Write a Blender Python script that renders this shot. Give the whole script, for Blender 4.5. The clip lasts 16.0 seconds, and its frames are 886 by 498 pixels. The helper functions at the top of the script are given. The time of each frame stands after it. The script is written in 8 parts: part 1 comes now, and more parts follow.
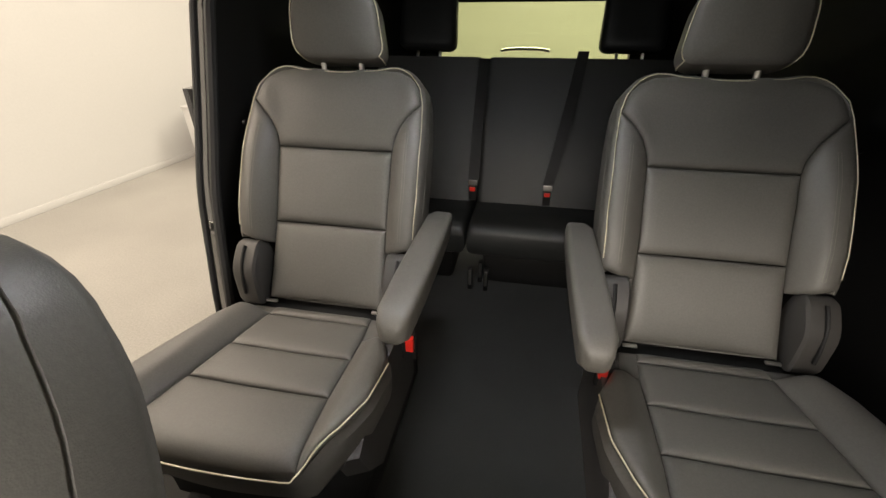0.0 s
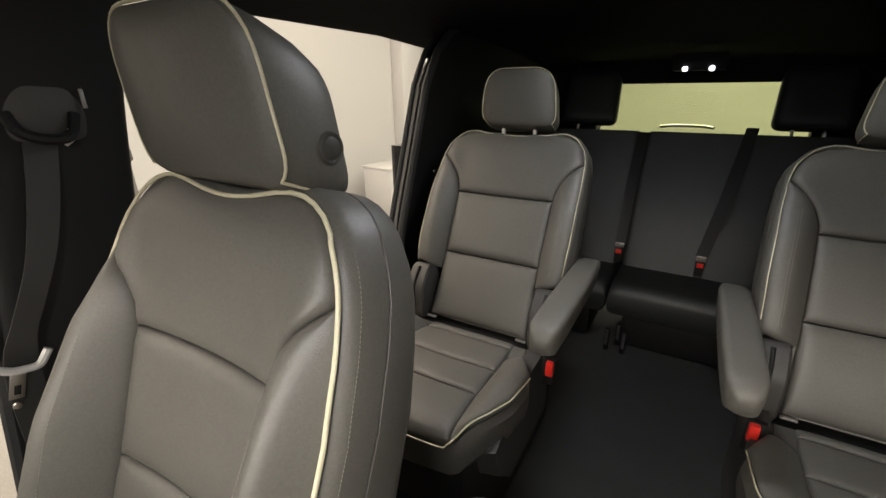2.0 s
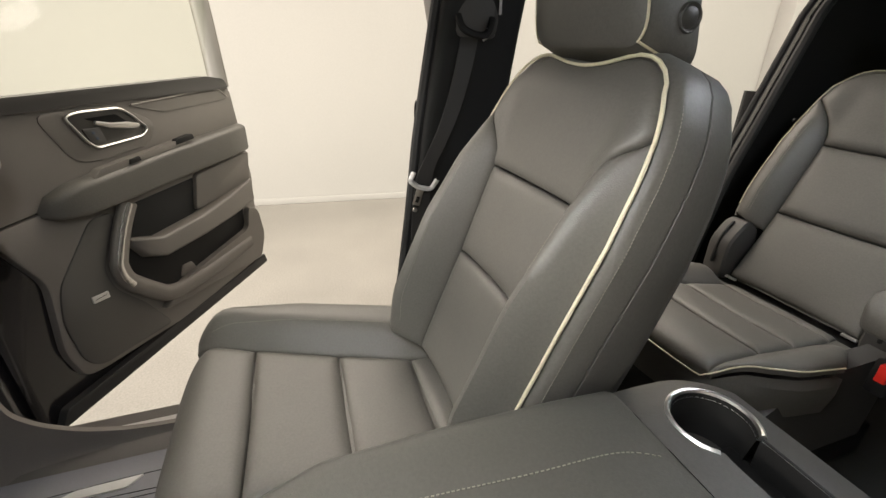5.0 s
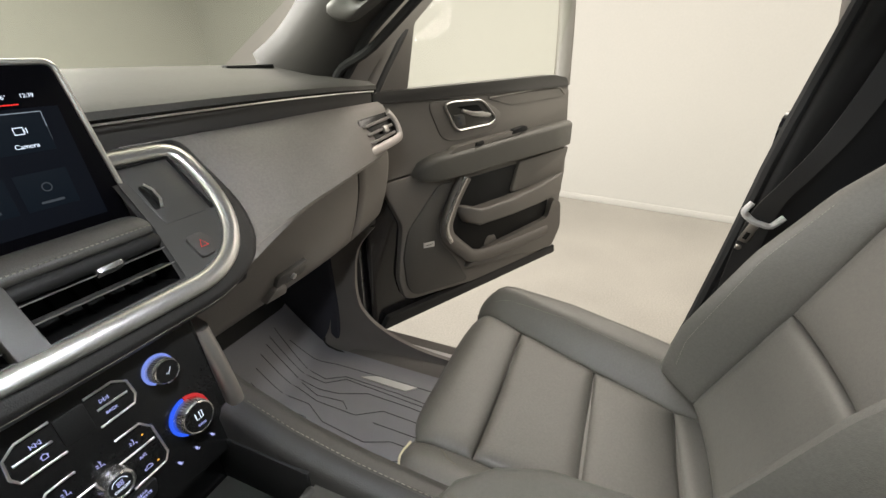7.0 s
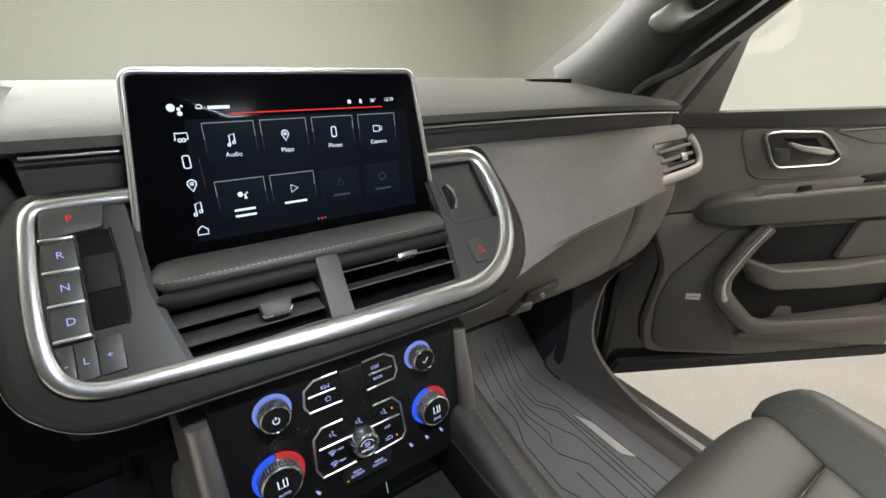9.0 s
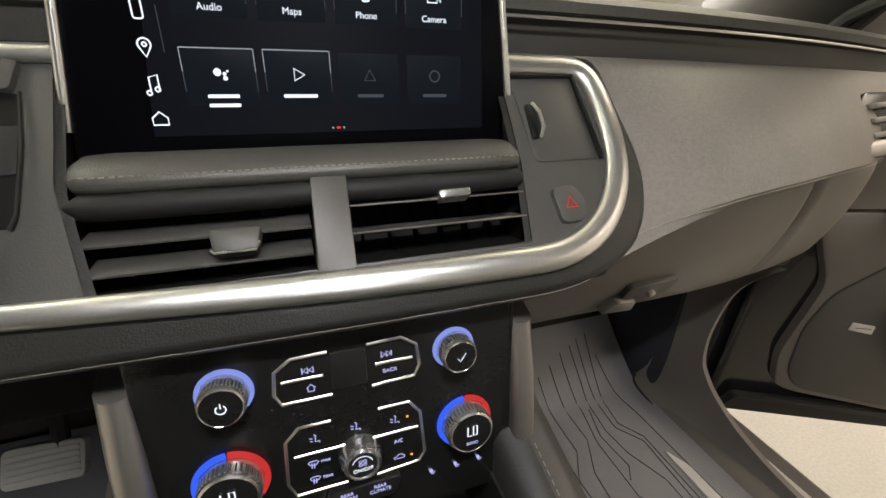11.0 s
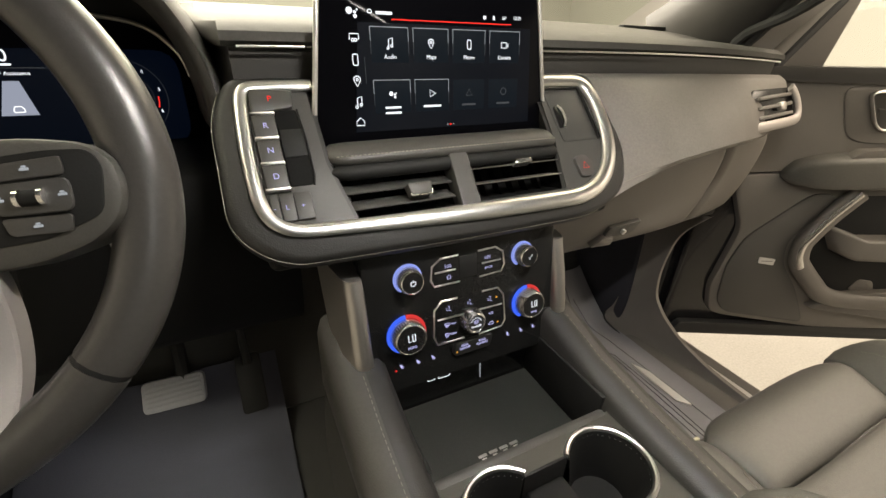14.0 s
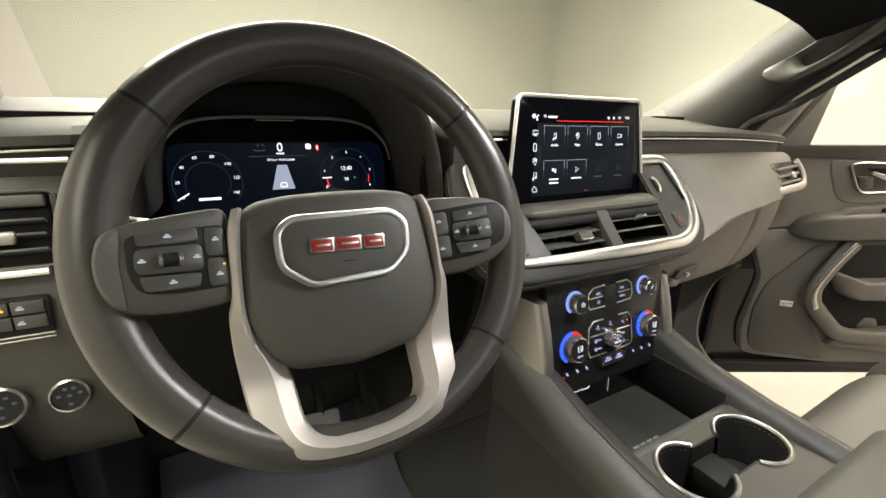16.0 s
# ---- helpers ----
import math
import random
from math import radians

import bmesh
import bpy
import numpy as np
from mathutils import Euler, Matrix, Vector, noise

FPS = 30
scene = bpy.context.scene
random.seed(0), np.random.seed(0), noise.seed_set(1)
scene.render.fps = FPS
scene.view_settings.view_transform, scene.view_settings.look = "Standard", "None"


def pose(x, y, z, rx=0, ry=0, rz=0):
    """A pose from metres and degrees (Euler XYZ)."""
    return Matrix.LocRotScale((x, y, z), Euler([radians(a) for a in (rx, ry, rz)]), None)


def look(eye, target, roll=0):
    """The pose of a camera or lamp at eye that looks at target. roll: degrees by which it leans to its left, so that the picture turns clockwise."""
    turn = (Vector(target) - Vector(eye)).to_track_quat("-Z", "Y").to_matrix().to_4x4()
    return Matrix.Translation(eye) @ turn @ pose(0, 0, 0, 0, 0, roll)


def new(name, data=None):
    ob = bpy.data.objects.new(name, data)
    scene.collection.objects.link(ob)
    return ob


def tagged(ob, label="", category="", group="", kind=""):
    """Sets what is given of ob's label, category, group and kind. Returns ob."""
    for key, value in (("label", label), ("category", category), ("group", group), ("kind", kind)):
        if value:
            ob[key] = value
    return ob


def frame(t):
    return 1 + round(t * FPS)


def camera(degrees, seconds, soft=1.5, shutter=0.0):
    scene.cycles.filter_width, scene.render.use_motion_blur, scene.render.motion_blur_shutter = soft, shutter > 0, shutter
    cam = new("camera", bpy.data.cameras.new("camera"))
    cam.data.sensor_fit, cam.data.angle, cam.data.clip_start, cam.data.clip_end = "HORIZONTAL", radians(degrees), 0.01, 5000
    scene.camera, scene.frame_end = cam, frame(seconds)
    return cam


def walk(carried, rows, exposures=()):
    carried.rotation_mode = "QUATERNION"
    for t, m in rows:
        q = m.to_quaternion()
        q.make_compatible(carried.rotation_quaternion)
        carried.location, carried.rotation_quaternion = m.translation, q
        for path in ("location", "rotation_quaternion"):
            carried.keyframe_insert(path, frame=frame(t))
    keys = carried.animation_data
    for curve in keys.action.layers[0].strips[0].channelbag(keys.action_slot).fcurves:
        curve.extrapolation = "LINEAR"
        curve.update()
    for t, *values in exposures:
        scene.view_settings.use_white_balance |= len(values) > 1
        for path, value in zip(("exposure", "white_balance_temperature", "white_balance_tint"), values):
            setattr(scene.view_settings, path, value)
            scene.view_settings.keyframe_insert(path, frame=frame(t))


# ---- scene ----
cam = camera(93.1, 16.0)
PATH = [
    (0, (0.031, 0.576, 1.58), (-0.317, 2.262, 0.562), -0.5),
    (0.5, (0.046, 0.527, 1.583), (-0.451, 2.233, 0.666), -0.6),
    (1, (0.045, 0.48, 1.575), (-0.609, 2.18, 0.747), -0.6),
    (1.5, (0.033, 0.43, 1.581), (-0.775, 2.093, 0.819), -0.7),
    (2, (0.03, 0.375, 1.572), (-0.922, 1.979, 0.85), -0.8),
    (2.5, (0.034, 0.331, 1.531), (-1.053, 1.855, 0.827), -0.9),
    (3, (0.045, 0.274, 1.486), (-1.175, 1.689, 0.772), -1.0),
    (3.2, (0.06, 0.258, 1.47), (-1.223, 1.615, 0.753), -1.1),
    (5.3, (0.151, 0.242, 1.469), (-1.613, 0.626, 0.608), -0.4),
    (5.5, (0.151, 0.23, 1.472), (-1.631, 0.484, 0.601), -0.9),
    (6, (0.152, 0.231, 1.48), (-1.646, 0.157, 0.608), -0.9),
    (6.5, (0.147, 0.24, 1.476), (-1.616, -0.161, 0.621), -0.5),
    (7, (0.141, 0.236, 1.484), (-1.525, -0.469, 0.633), -0.3),
    (7.5, (0.154, 0.215, 1.49), (-1.377, -0.757, 0.648), 0.1),
    (8, (0.155, 0.209, 1.5), (-1.214, -0.987, 0.665), 0.4),
    (8.5, (0.151, 0.195, 1.492), (-1.045, -1.185, 0.676), 0.6),
    (9, (0.128, 0.153, 1.483), (-0.883, -1.377, 0.684), 0.5),
    (9.2, (0.105, 0.14, 1.472), (-0.836, -1.442, 0.689), 0.3),
    (11.3, (0.022, 0.03, 1.361), (-0.596, -1.651, 0.47), 2.1),
    (11.5, (0.021, 0.037, 1.351), (-0.597, -1.638, 0.449), 1.8),
    (12, (0.025, 0.052, 1.335), (-0.596, -1.584, 0.367), 1.9),
    (12.5, (0.047, 0.075, 1.326), (-0.596, -1.524, 0.31), 1.6),
    (13, (0.101, 0.118, 1.356), (-0.578, -1.439, 0.3), 2.0),
    (13.5, (0.178, 0.17, 1.377), (-0.568, -1.386, 0.367), 1.9),
    (14, (0.262, 0.198, 1.426), (-0.546, -1.382, 0.503), 2.1),
    (14.5, (0.333, 0.22, 1.442), (-0.509, -1.396, 0.618), 1.8),
    (15, (0.43, 0.233, 1.452), (-0.435, -1.417, 0.726), 1.8),
    (15.5, (0.53, 0.23, 1.453), (-0.353, -1.439, 0.795), 1.8),
    (16, (0.614, 0.228, 1.442), (-0.322, -1.431, 0.831), 1.5),
]
# the clip's own exposure and white balance: seconds, stops, kelvin, tint
EXPOSURES = [(0, 0.50, 6600, 12), (1.5, 0.16, 6500, 11), (3.2, 0.15, 6400, 10), (5.5, 0.2, 6200, 10), (7.5, 0.12, 6000, 8), (9.0, 0.05, 5850, 8), (11.5, 0.22, 6700, 10), (14, 0.37, 6900, 9), (16, 0.70, 6600, 7)]
walk(cam, [(t, look(eye, target, roll)) for t, eye, target, roll in PATH], EXPOSURES)

# ---- light ----
world = bpy.data.worlds.new("world")
scene.world = world
world.use_nodes = True
world.node_tree.nodes["Background"].inputs[0].default_value = (0.9, 0.93, 1.0, 1)
world.node_tree.nodes["Background"].inputs[1].default_value = 0.02


def ceiling_lamp(name, x, y, z, sx, sy, watts, colour=(1.0, 0.86, 0.68), tilt=0.0, pitch=0.0):
    lamp = bpy.data.lights.new(name, "AREA")
    lamp.shape, lamp.size, lamp.size_y, lamp.energy, lamp.color = "RECTANGLE", sx, sy, watts, colour
    ob = new(name, lamp)
    ob.location = (x, y, z)
    ob.rotation_euler = (radians(pitch), radians(tilt), 0)
    return ob


# hall lamps out of view under the ceiling, three tilted to light the cabin
ceiling_lamp("unseen_hall_lamp", -3.2, -1.2, 3.7, 1.6, 6.0, 205, (1.0, 0.86, 0.71), -32)
ceiling_lamp("unseen_hall_lamp", -3.0, 3.4, 3.7, 1.6, 3.0, 85, (1.0, 0.86, 0.71), -25)
ceiling_lamp("unseen_hall_lamp", 2.6, 0.0, 4.0, 1.2, 6.0, 310, (1.0, 0.96, 0.79), 22)
ceiling_lamp("unseen_hall_lamp", 0.3, -3.6, 4.0, 4.0, 1.2, 280, (1.0, 0.96, 0.85))
ceiling_lamp("unseen_hall_lamp", 0.5, 5.4, 4.0, 4.0, 1.2, 240, (1.0, 0.95, 0.78))
# added panel lamp, unseen before the bonnet, brightening the seats from the front
ceiling_lamp("unseen_hall_lamp", -0.3, -4.6, 2.95, 4.0, 0.8, 290, (1.0, 0.91, 0.79), 0.0, 74)
# unseen fill lamps added under the roof to lift dash and second row
ceiling_lamp("cabin_fill_lamp", 0.0, 0.12, 1.728, 0.16, 0.05, 5.5, (0.97, 0.95, 0.92))
ceiling_lamp("cabin_fill_lamp", -0.10, 1.22, 1.80, 0.16, 0.05, 3.4, (0.95, 0.97, 0.98))


# ---- materials ----
def material(name, colour, rough=0.5, metal=0.0, spread=0.12, grain=400.0, bump=0.15, large=6.0, spec=0.5, coat=0.0, emit=0.0):
    """Colour varied at two scales, with a fine relief."""
    m = bpy.data.materials.new(name)
    m.use_nodes = True
    t = m.node_tree
    b = t.nodes["Principled BSDF"]
    b.inputs["Roughness"].default_value, b.inputs["Metallic"].default_value = rough, metal
    b.inputs["Specular IOR Level"].default_value = spec
    b.inputs["Coat Weight"].default_value = coat
    if emit:
        b.inputs["Emission Color"].default_value = (*colour, 1)
        b.inputs["Emission Strength"].default_value = emit
        b.inputs["Base Color"].default_value = (0.005, 0.005, 0.005, 1)
        b.inputs["Specular IOR Level"].default_value = 0.05
        return m
    co = t.nodes.new("ShaderNodeTexCoord")
    n1, n2 = t.nodes.new("ShaderNodeTexNoise"), t.nodes.new("ShaderNodeTexNoise")
    n1.inputs["Scale"].default_value, n2.inputs["Scale"].default_value = grain, large
    n2.inputs["Detail"].default_value = 4
    add = t.nodes.new("ShaderNodeMath")
    add.operation = "ADD"
    ramp = t.nodes.new("ShaderNodeMapRange")
    ramp.inputs["From Min"].default_value, ramp.inputs["From Max"].default_value = 0.6, 1.4
    ramp.inputs["To Min"].default_value, ramp.inputs["To Max"].default_value = 1 - spread, 1 + spread
    mix = t.nodes.new("ShaderNodeVectorMath")
    mix.operation = "SCALE"
    mix.inputs[0].default_value = colour
    for n in (n1, n2):
        t.links.new(co.outputs["Object"], n.inputs["Vector"])
    t.links.new(n1.outputs["Fac"], add.inputs[0])
    t.links.new(n2.outputs["Fac"], add.inputs[1])
    t.links.new(add.outputs[0], ramp.inputs["Value"])
    t.links.new(ramp.outputs[0], mix.inputs["Scale"])
    t.links.new(mix.outputs[0], b.inputs["Base Color"])
    r2 = t.nodes.new("ShaderNodeMapRange")
    r2.inputs["To Min"].default_value, r2.inputs["To Max"].default_value = max(0.02, rough - 0.08), min(1, rough + 0.08)
    t.links.new(n2.outputs["Fac"], r2.inputs["Value"])
    t.links.new(r2.outputs[0], b.inputs["Roughness"])
    if bump:
        bp = t.nodes.new("ShaderNodeBump")
        bp.inputs["Strength"].default_value, bp.inputs["Distance"].default_value = bump, 0.0006
        t.links.new(n1.outputs["Fac"], bp.inputs["Height"])
        t.links.new(bp.outputs[0], b.inputs["Normal"])
    return m


def leather_material(name, colour, rough=0.42, pebble=0.22):
    """Pebbled hide: small cells in the relief."""
    m = material(name, colour, rough, spread=0.15, grain=260, bump=0.0, large=5)
    t = m.node_tree
    co = next(n for n in t.nodes if n.type == "TEX_COORD")
    v = t.nodes.new("ShaderNodeTexVoronoi")
    v.inputs["Scale"].default_value = 650
    bp = t.nodes.new("ShaderNodeBump")
    bp.inputs["Strength"].default_value, bp.inputs["Distance"].default_value = pebble, 0.0008
    wr = t.nodes.new("ShaderNodeTexNoise")
    wr.inputs["Scale"].default_value, wr.inputs["Detail"].default_value = 24, 5
    bp2 = t.nodes.new("ShaderNodeBump")
    bp2.inputs["Strength"].default_value, bp2.inputs["Distance"].default_value = 0.16, 0.004
    t.links.new(co.outputs["Object"], v.inputs["Vector"])
    t.links.new(co.outputs["Object"], wr.inputs["Vector"])
    t.links.new(v.outputs["Distance"], bp.inputs["Height"])
    t.links.new(wr.outputs["Fac"], bp2.inputs["Height"])
    t.links.new(bp.outputs[0], bp2.inputs["Normal"])
    t.links.new(bp2.outputs[0], t.nodes["Principled BSDF"].inputs["Normal"])
    return m


def glass_material(name, colour, mixed=0.93):
    m = bpy.data.materials.new(name)
    m.use_nodes = True
    t = m.node_tree
    t.nodes.remove(t.nodes["Principled BSDF"])
    a, g, x = t.nodes.new("ShaderNodeBsdfTransparent"), t.nodes.new("ShaderNodeBsdfGlossy"), t.nodes.new("ShaderNodeMixShader")
    a.inputs[0].default_value = (*colour, 1)
    g.inputs["Roughness"].default_value = 0.01
    x.inputs[0].default_value = 1 - mixed
    t.links.new(a.outputs[0], x.inputs[1])
    t.links.new(g.outputs[0], x.inputs[2])
    t.links.new(x.outputs[0], t.nodes["Material Output"].inputs["Surface"])
    return m


KNOB = material("bright_silver", (0.66, 0.645, 0.625), 0.26, 0.92, spread=0.05, grain=900, bump=0.1)
INLAY = material("brushed_inlay", (0.66, 0.65, 0.63), 0.4, 0.3, spread=0.05, grain=900, bump=0.1)
BAR = material("brushed_grey_metal", (0.33, 0.31, 0.29), 0.36, 0.8, spread=0.06, grain=900, bump=0.1)
# the seats' leather again, the lid's shade put into its colour
LIDSHADE = leather_material("shaded_lid_leather", (0.068, 0.065, 0.056), 0.48)
LEATHER = leather_material("seat_leather", (0.108, 0.103, 0.092), 0.46)
DASH = leather_material("dash_leather", (0.205, 0.188, 0.171), 0.5)
TOPPAD = leather_material("dash_top_skin", (0.078, 0.075, 0.069), 0.55)
HIDE = leather_material("dark_hide", (0.056, 0.053, 0.048), 0.45)
# third-row leather darkened to carry the shade of the cabin's rear
THIRDSHADE = leather_material("shaded_third_row_leather", (0.018, 0.019, 0.018), 0.5)
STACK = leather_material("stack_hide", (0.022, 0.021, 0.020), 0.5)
SLATGREY = material("vent_blade_grey", (0.055, 0.053, 0.050), 0.5, grain=700, bump=0.2)
SATIN = material("satin_black", (0.052, 0.050, 0.047), 0.48, grain=700, bump=0.2)
DASH.node_tree.nodes["Principled BSDF"].inputs["Specular IOR Level"].default_value = 0.3
TOPPAD.node_tree.nodes["Principled BSDF"].inputs["Specular IOR Level"].default_value = 0.08
# darker than the door trim: shade low on the door put into colour
SPEAKERSHADE = material("shaded_speaker_cloth", (0.085, 0.080, 0.074), 0.6, grain=1500, bump=0.5)
DARKRED = material("dark_red_enamel", (0.30, 0.03, 0.025), 0.35, bump=0.0)
SILLTRIM = material("sill_trim_plastic", (0.13, 0.12, 0.11), 0.5, grain=600, bump=0.3)
HANDLE = material("handle_grey", (0.085, 0.083, 0.076), 0.5, grain=700, bump=0.25)
PLASTIC = material("grained_plastic", (0.050, 0.047, 0.044), 0.55, grain=700, bump=0.35)
TRIM = material("door_trim_plastic", (0.172, 0.157, 0.142), 0.5, grain=600, bump=0.3)
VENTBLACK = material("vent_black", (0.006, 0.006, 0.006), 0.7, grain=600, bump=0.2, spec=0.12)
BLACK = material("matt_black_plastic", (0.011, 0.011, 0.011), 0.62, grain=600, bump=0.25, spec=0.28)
GLOSS = material("piano_black", (0.011, 0.011, 0.011), 0.22, bump=0.0, spec=0.35)
FABRIC = material("black_headliner", (0.012, 0.012, 0.013), 0.95, grain=900, bump=0.6, spec=0.1)
CARPET = material("black_carpet", (0.052, 0.052, 0.050), 0.95, grain=500, bump=1.0, spec=0.1)
RIBSHADE = material("rib_shadow_rubber", (0.03, 0.03, 0.034), 0.7, grain=500, bump=0.3)
RUBBER = material("rubber_mat", (0.215, 0.214, 0.232), 0.6, grain=500, bump=0.5)
BINMAT = material("bin_rubber", (0.032, 0.033, 0.030), 0.6, grain=500, bump=0.5, spec=0.2)
PEDAL = material("grey_rubber", (0.26, 0.26, 0.28), 0.55, grain=500, bump=0.4)
SIDECARPET = material("side_carpet", (0.05, 0.051, 0.062), 0.95, grain=500, bump=1.0, spec=0.1)
CHROME = material("satin_chrome", (0.86, 0.85, 0.83), 0.33, 1.0, spread=0.05, bump=0.0)
SILVER = material("satin_silver", (0.46, 0.44, 0.42), 0.38, 1.0, spread=0.06, grain=900, bump=0.1)
HUB = material("wheel_hub_plastic", (0.060, 0.057, 0.051), 0.55, grain=700, bump=0.35)
DECKMAT = material("deck_plastic", (0.050, 0.048, 0.042), 0.45, grain=700, bump=0.3)
SPOKE = material("silver_paint", (0.42, 0.39, 0.37), 0.46, 0.5, spread=0.04, grain=900, bump=0.05)
WHEEL = leather_material("wheel_leather", (0.046, 0.043, 0.040), 0.32, 0.05)
FOOTMAT = material("blue_black_carpet", (0.075, 0.078, 0.098), 0.95, grain=500, bump=1.0, spec=0.1)
PIPING = material("cream_piping", (0.60, 0.56, 0.40), 0.5, bump=0.2)
STITCH = material("pale_thread", (0.25, 0.235, 0.195), 0.7, bump=0.2)
RED = material("red_plastic", (0.70, 0.03, 0.02), 0.35, bump=0.0)
PAINT = material("black_paint", (0.01, 0.01, 0.012), 0.2, coat=0.6, bump=0.0)
SEAL = material("rubber_seal", (0.02, 0.02, 0.02), 0.7)
BELTMETAL = material("belt_tongue_metal", (0.62, 0.61, 0.60), 0.4, 0.3, bump=0.05)
BELT = material("belt_webbing", (0.026, 0.025, 0.024), 0.6, grain=1200, bump=0.8)
WALL = material("white_wall", (0.425, 0.408, 0.388), 0.75, spread=0.03, grain=60, bump=0.2, large=0.8)
CONCRETE = material("hall_floor", (0.26, 0.245, 0.222), 0.55, spread=0.22, grain=90, bump=0.25, large=1.3)
HALLTOP = material("hall_ceiling", (0.7, 0.69, 0.66), 0.9, spread=0.05, grain=20)
SCREEN = material("screen_glass", (0.003, 0.003, 0.004), 0.14, bump=0.0, spec=0.05)
WINDSHIELD = glass_material("windshield_glass", (0.90, 0.95, 0.86))
REARGLASS = glass_material("tinted_rear_glass", (0.87, 0.93, 0.72), 0.97)
SIDEGLASS = glass_material("side_glass", (0.95, 0.96, 0.93), 0.99)
WHITEGLOW = material("white_legend", (0.85, 0.9, 1.0), emit=1.1)
RIMGLOW = material("faint_dial_ring", (0.3, 0.35, 0.45), emit=0.05)
DIMGLOW = material("dim_legend", (0.5, 0.55, 0.62), emit=0.10)
SOFTGLOW = material("soft_legend", (0.62, 0.68, 0.76), emit=0.5)
TILE = material("screen_tile", (0.0022, 0.0048, 0.0085), emit=1.0)
VIOLETGLOW = material("violet_legend", (0.55, 0.55, 1.0), emit=0.9)
REDGLOW = material("red_legend", (1.0, 0.04, 0.03), emit=1.0)
REDGLOW2 = material("red_ring", (0.9, 0.05, 0.05), emit=0.55)
BLUEGLOW = material("blue_ring", (0.04, 0.12, 0.9), emit=0.9)
PALEBLUE = material("pale_blue_ring", (0.26, 0.33, 0.85), emit=0.8)
AMBERGLOW = material("amber_led", (1.0, 0.45, 0.05), emit=1.2)
GREENGLOW = material("green_led", (0.1, 1.0, 0.25), emit=1.2)
NAVY = material("screen_navy", (0.0006, 0.0016, 0.0045), emit=1.0)
LANE = material("lane_blue", (0.26, 0.29, 0.38), emit=0.9)
LAMPGLOW = material("lamp_lens", (0.9, 0.95, 1.0), emit=3.0)


# ---- mesh helpers ----
def thing(name, place=(0, 0, 0), label="", category="", group="", kind=""):
    ob = new(name)
    ob.location = place
    ob.empty_display_size = 0.1
    return tagged(ob, label, category, group, kind)


def link(name, mesh, mat, parent, label=""):
    ob = new(name, mesh)
    if mat and not mesh.materials:
        mesh.materials.append(mat)
    if parent:
        ob.parent = parent
        ob.matrix_parent_inverse = parent.matrix_basis.inverted() if parent.parent is None else Matrix.Identity(4)
    return tagged(ob, label)


def part(name, bm, mat, parent, label="", sharp=38):
    """One bmesh, in world places, as one mesh object under a thing or a part."""
    bmesh.ops.recalc_face_normals(bm, faces=bm.faces)
    mesh = bpy.data.meshes.new(name)
    bm.to_mesh(mesh)
    bm.free()
    for p in mesh.polygons:
        p.use_smooth = p.loop_total <= 8 and p.material_index == 0
        p.material_index = 0
    mesh.set_sharp_from_angle(angle=radians(sharp))
    return link(name, mesh, mat, parent, label)


def setting(name, bm, mat, label, category):
    ob = part(name, bm, mat, None)
    return tagged(ob, label, category, kind="structure")


def lerp(a, b, t):
    return a + (b - a) * t


def curve1(pairs):
    """A smooth function through (x, value) pairs."""
    xs, ys = [p[0] for p in pairs], [p[1] for p in pairs]

    def f(x):
        return float(np.interp(x, xs, ys))
    return f


def smooth(t):
    t = min(1.0, max(0.0, t))
    return t * t * (3 - 2 * t)


def grid(fn, nu, nv, wrap_u=False, wrap_v=False, bm=None):
    """A sheet of quads over fn(i, j)."""
    bm = bm or bmesh.new()
    vs = [[bm.verts.new(fn(i, j)) for j in range(nv)] for i in range(nu)]
    for i in range(nu if wrap_u else nu - 1):
        for j in range(nv if wrap_v else nv - 1):
            a, b, c, d = vs[i][j], vs[(i + 1) % nu][j], vs[(i + 1) % nu][(j + 1) % nv], vs[i][(j + 1) % nv]
            try:
                bm.faces.new((a, b, c, d))
            except ValueError:
                pass
    return bm, vs


def loft(rings, caps=True, bm=None):
    """A closed body through rings of equally many points."""
    bm, vs = grid(lambda i, j: rings[i][j], len(rings), len(rings[0]), wrap_v=True, bm=bm)
    if caps:
        for ring in (vs[0], vs[-1]):
            bm.faces.new(ring)
    return bm


def box(x0, x1, y0, y1, z0, z1, bevel=0.004, segments=2, m=None, bm=None):
    own = bmesh.new()
    bmesh.ops.create_cube(own, size=1)
    for v in own.verts:
        v.co = Vector((lerp(x0, x1, v.co.x + 0.5), lerp(y0, y1, v.co.y + 0.5), lerp(z0, z1, v.co.z + 0.5)))
    if bevel:
        made = set(bmesh.ops.bevel(own, geom=own.edges[:], offset=bevel, segments=segments, affect="EDGES", profile=0.5, clamp_overlap=True)["faces"])
        for f in own.faces:
            f.material_index = 0 if f in made else 1
    if m is not None:
        own.transform(m)
    if bm is None:
        return own
    return merge(bm, own)


def merge(bm, other):
    mesh = bpy.data.meshes.new("x")
    other.to_mesh(mesh)
    other.free()
    bm.from_mesh(mesh)
    bpy.data.meshes.remove(mesh)
    return bm


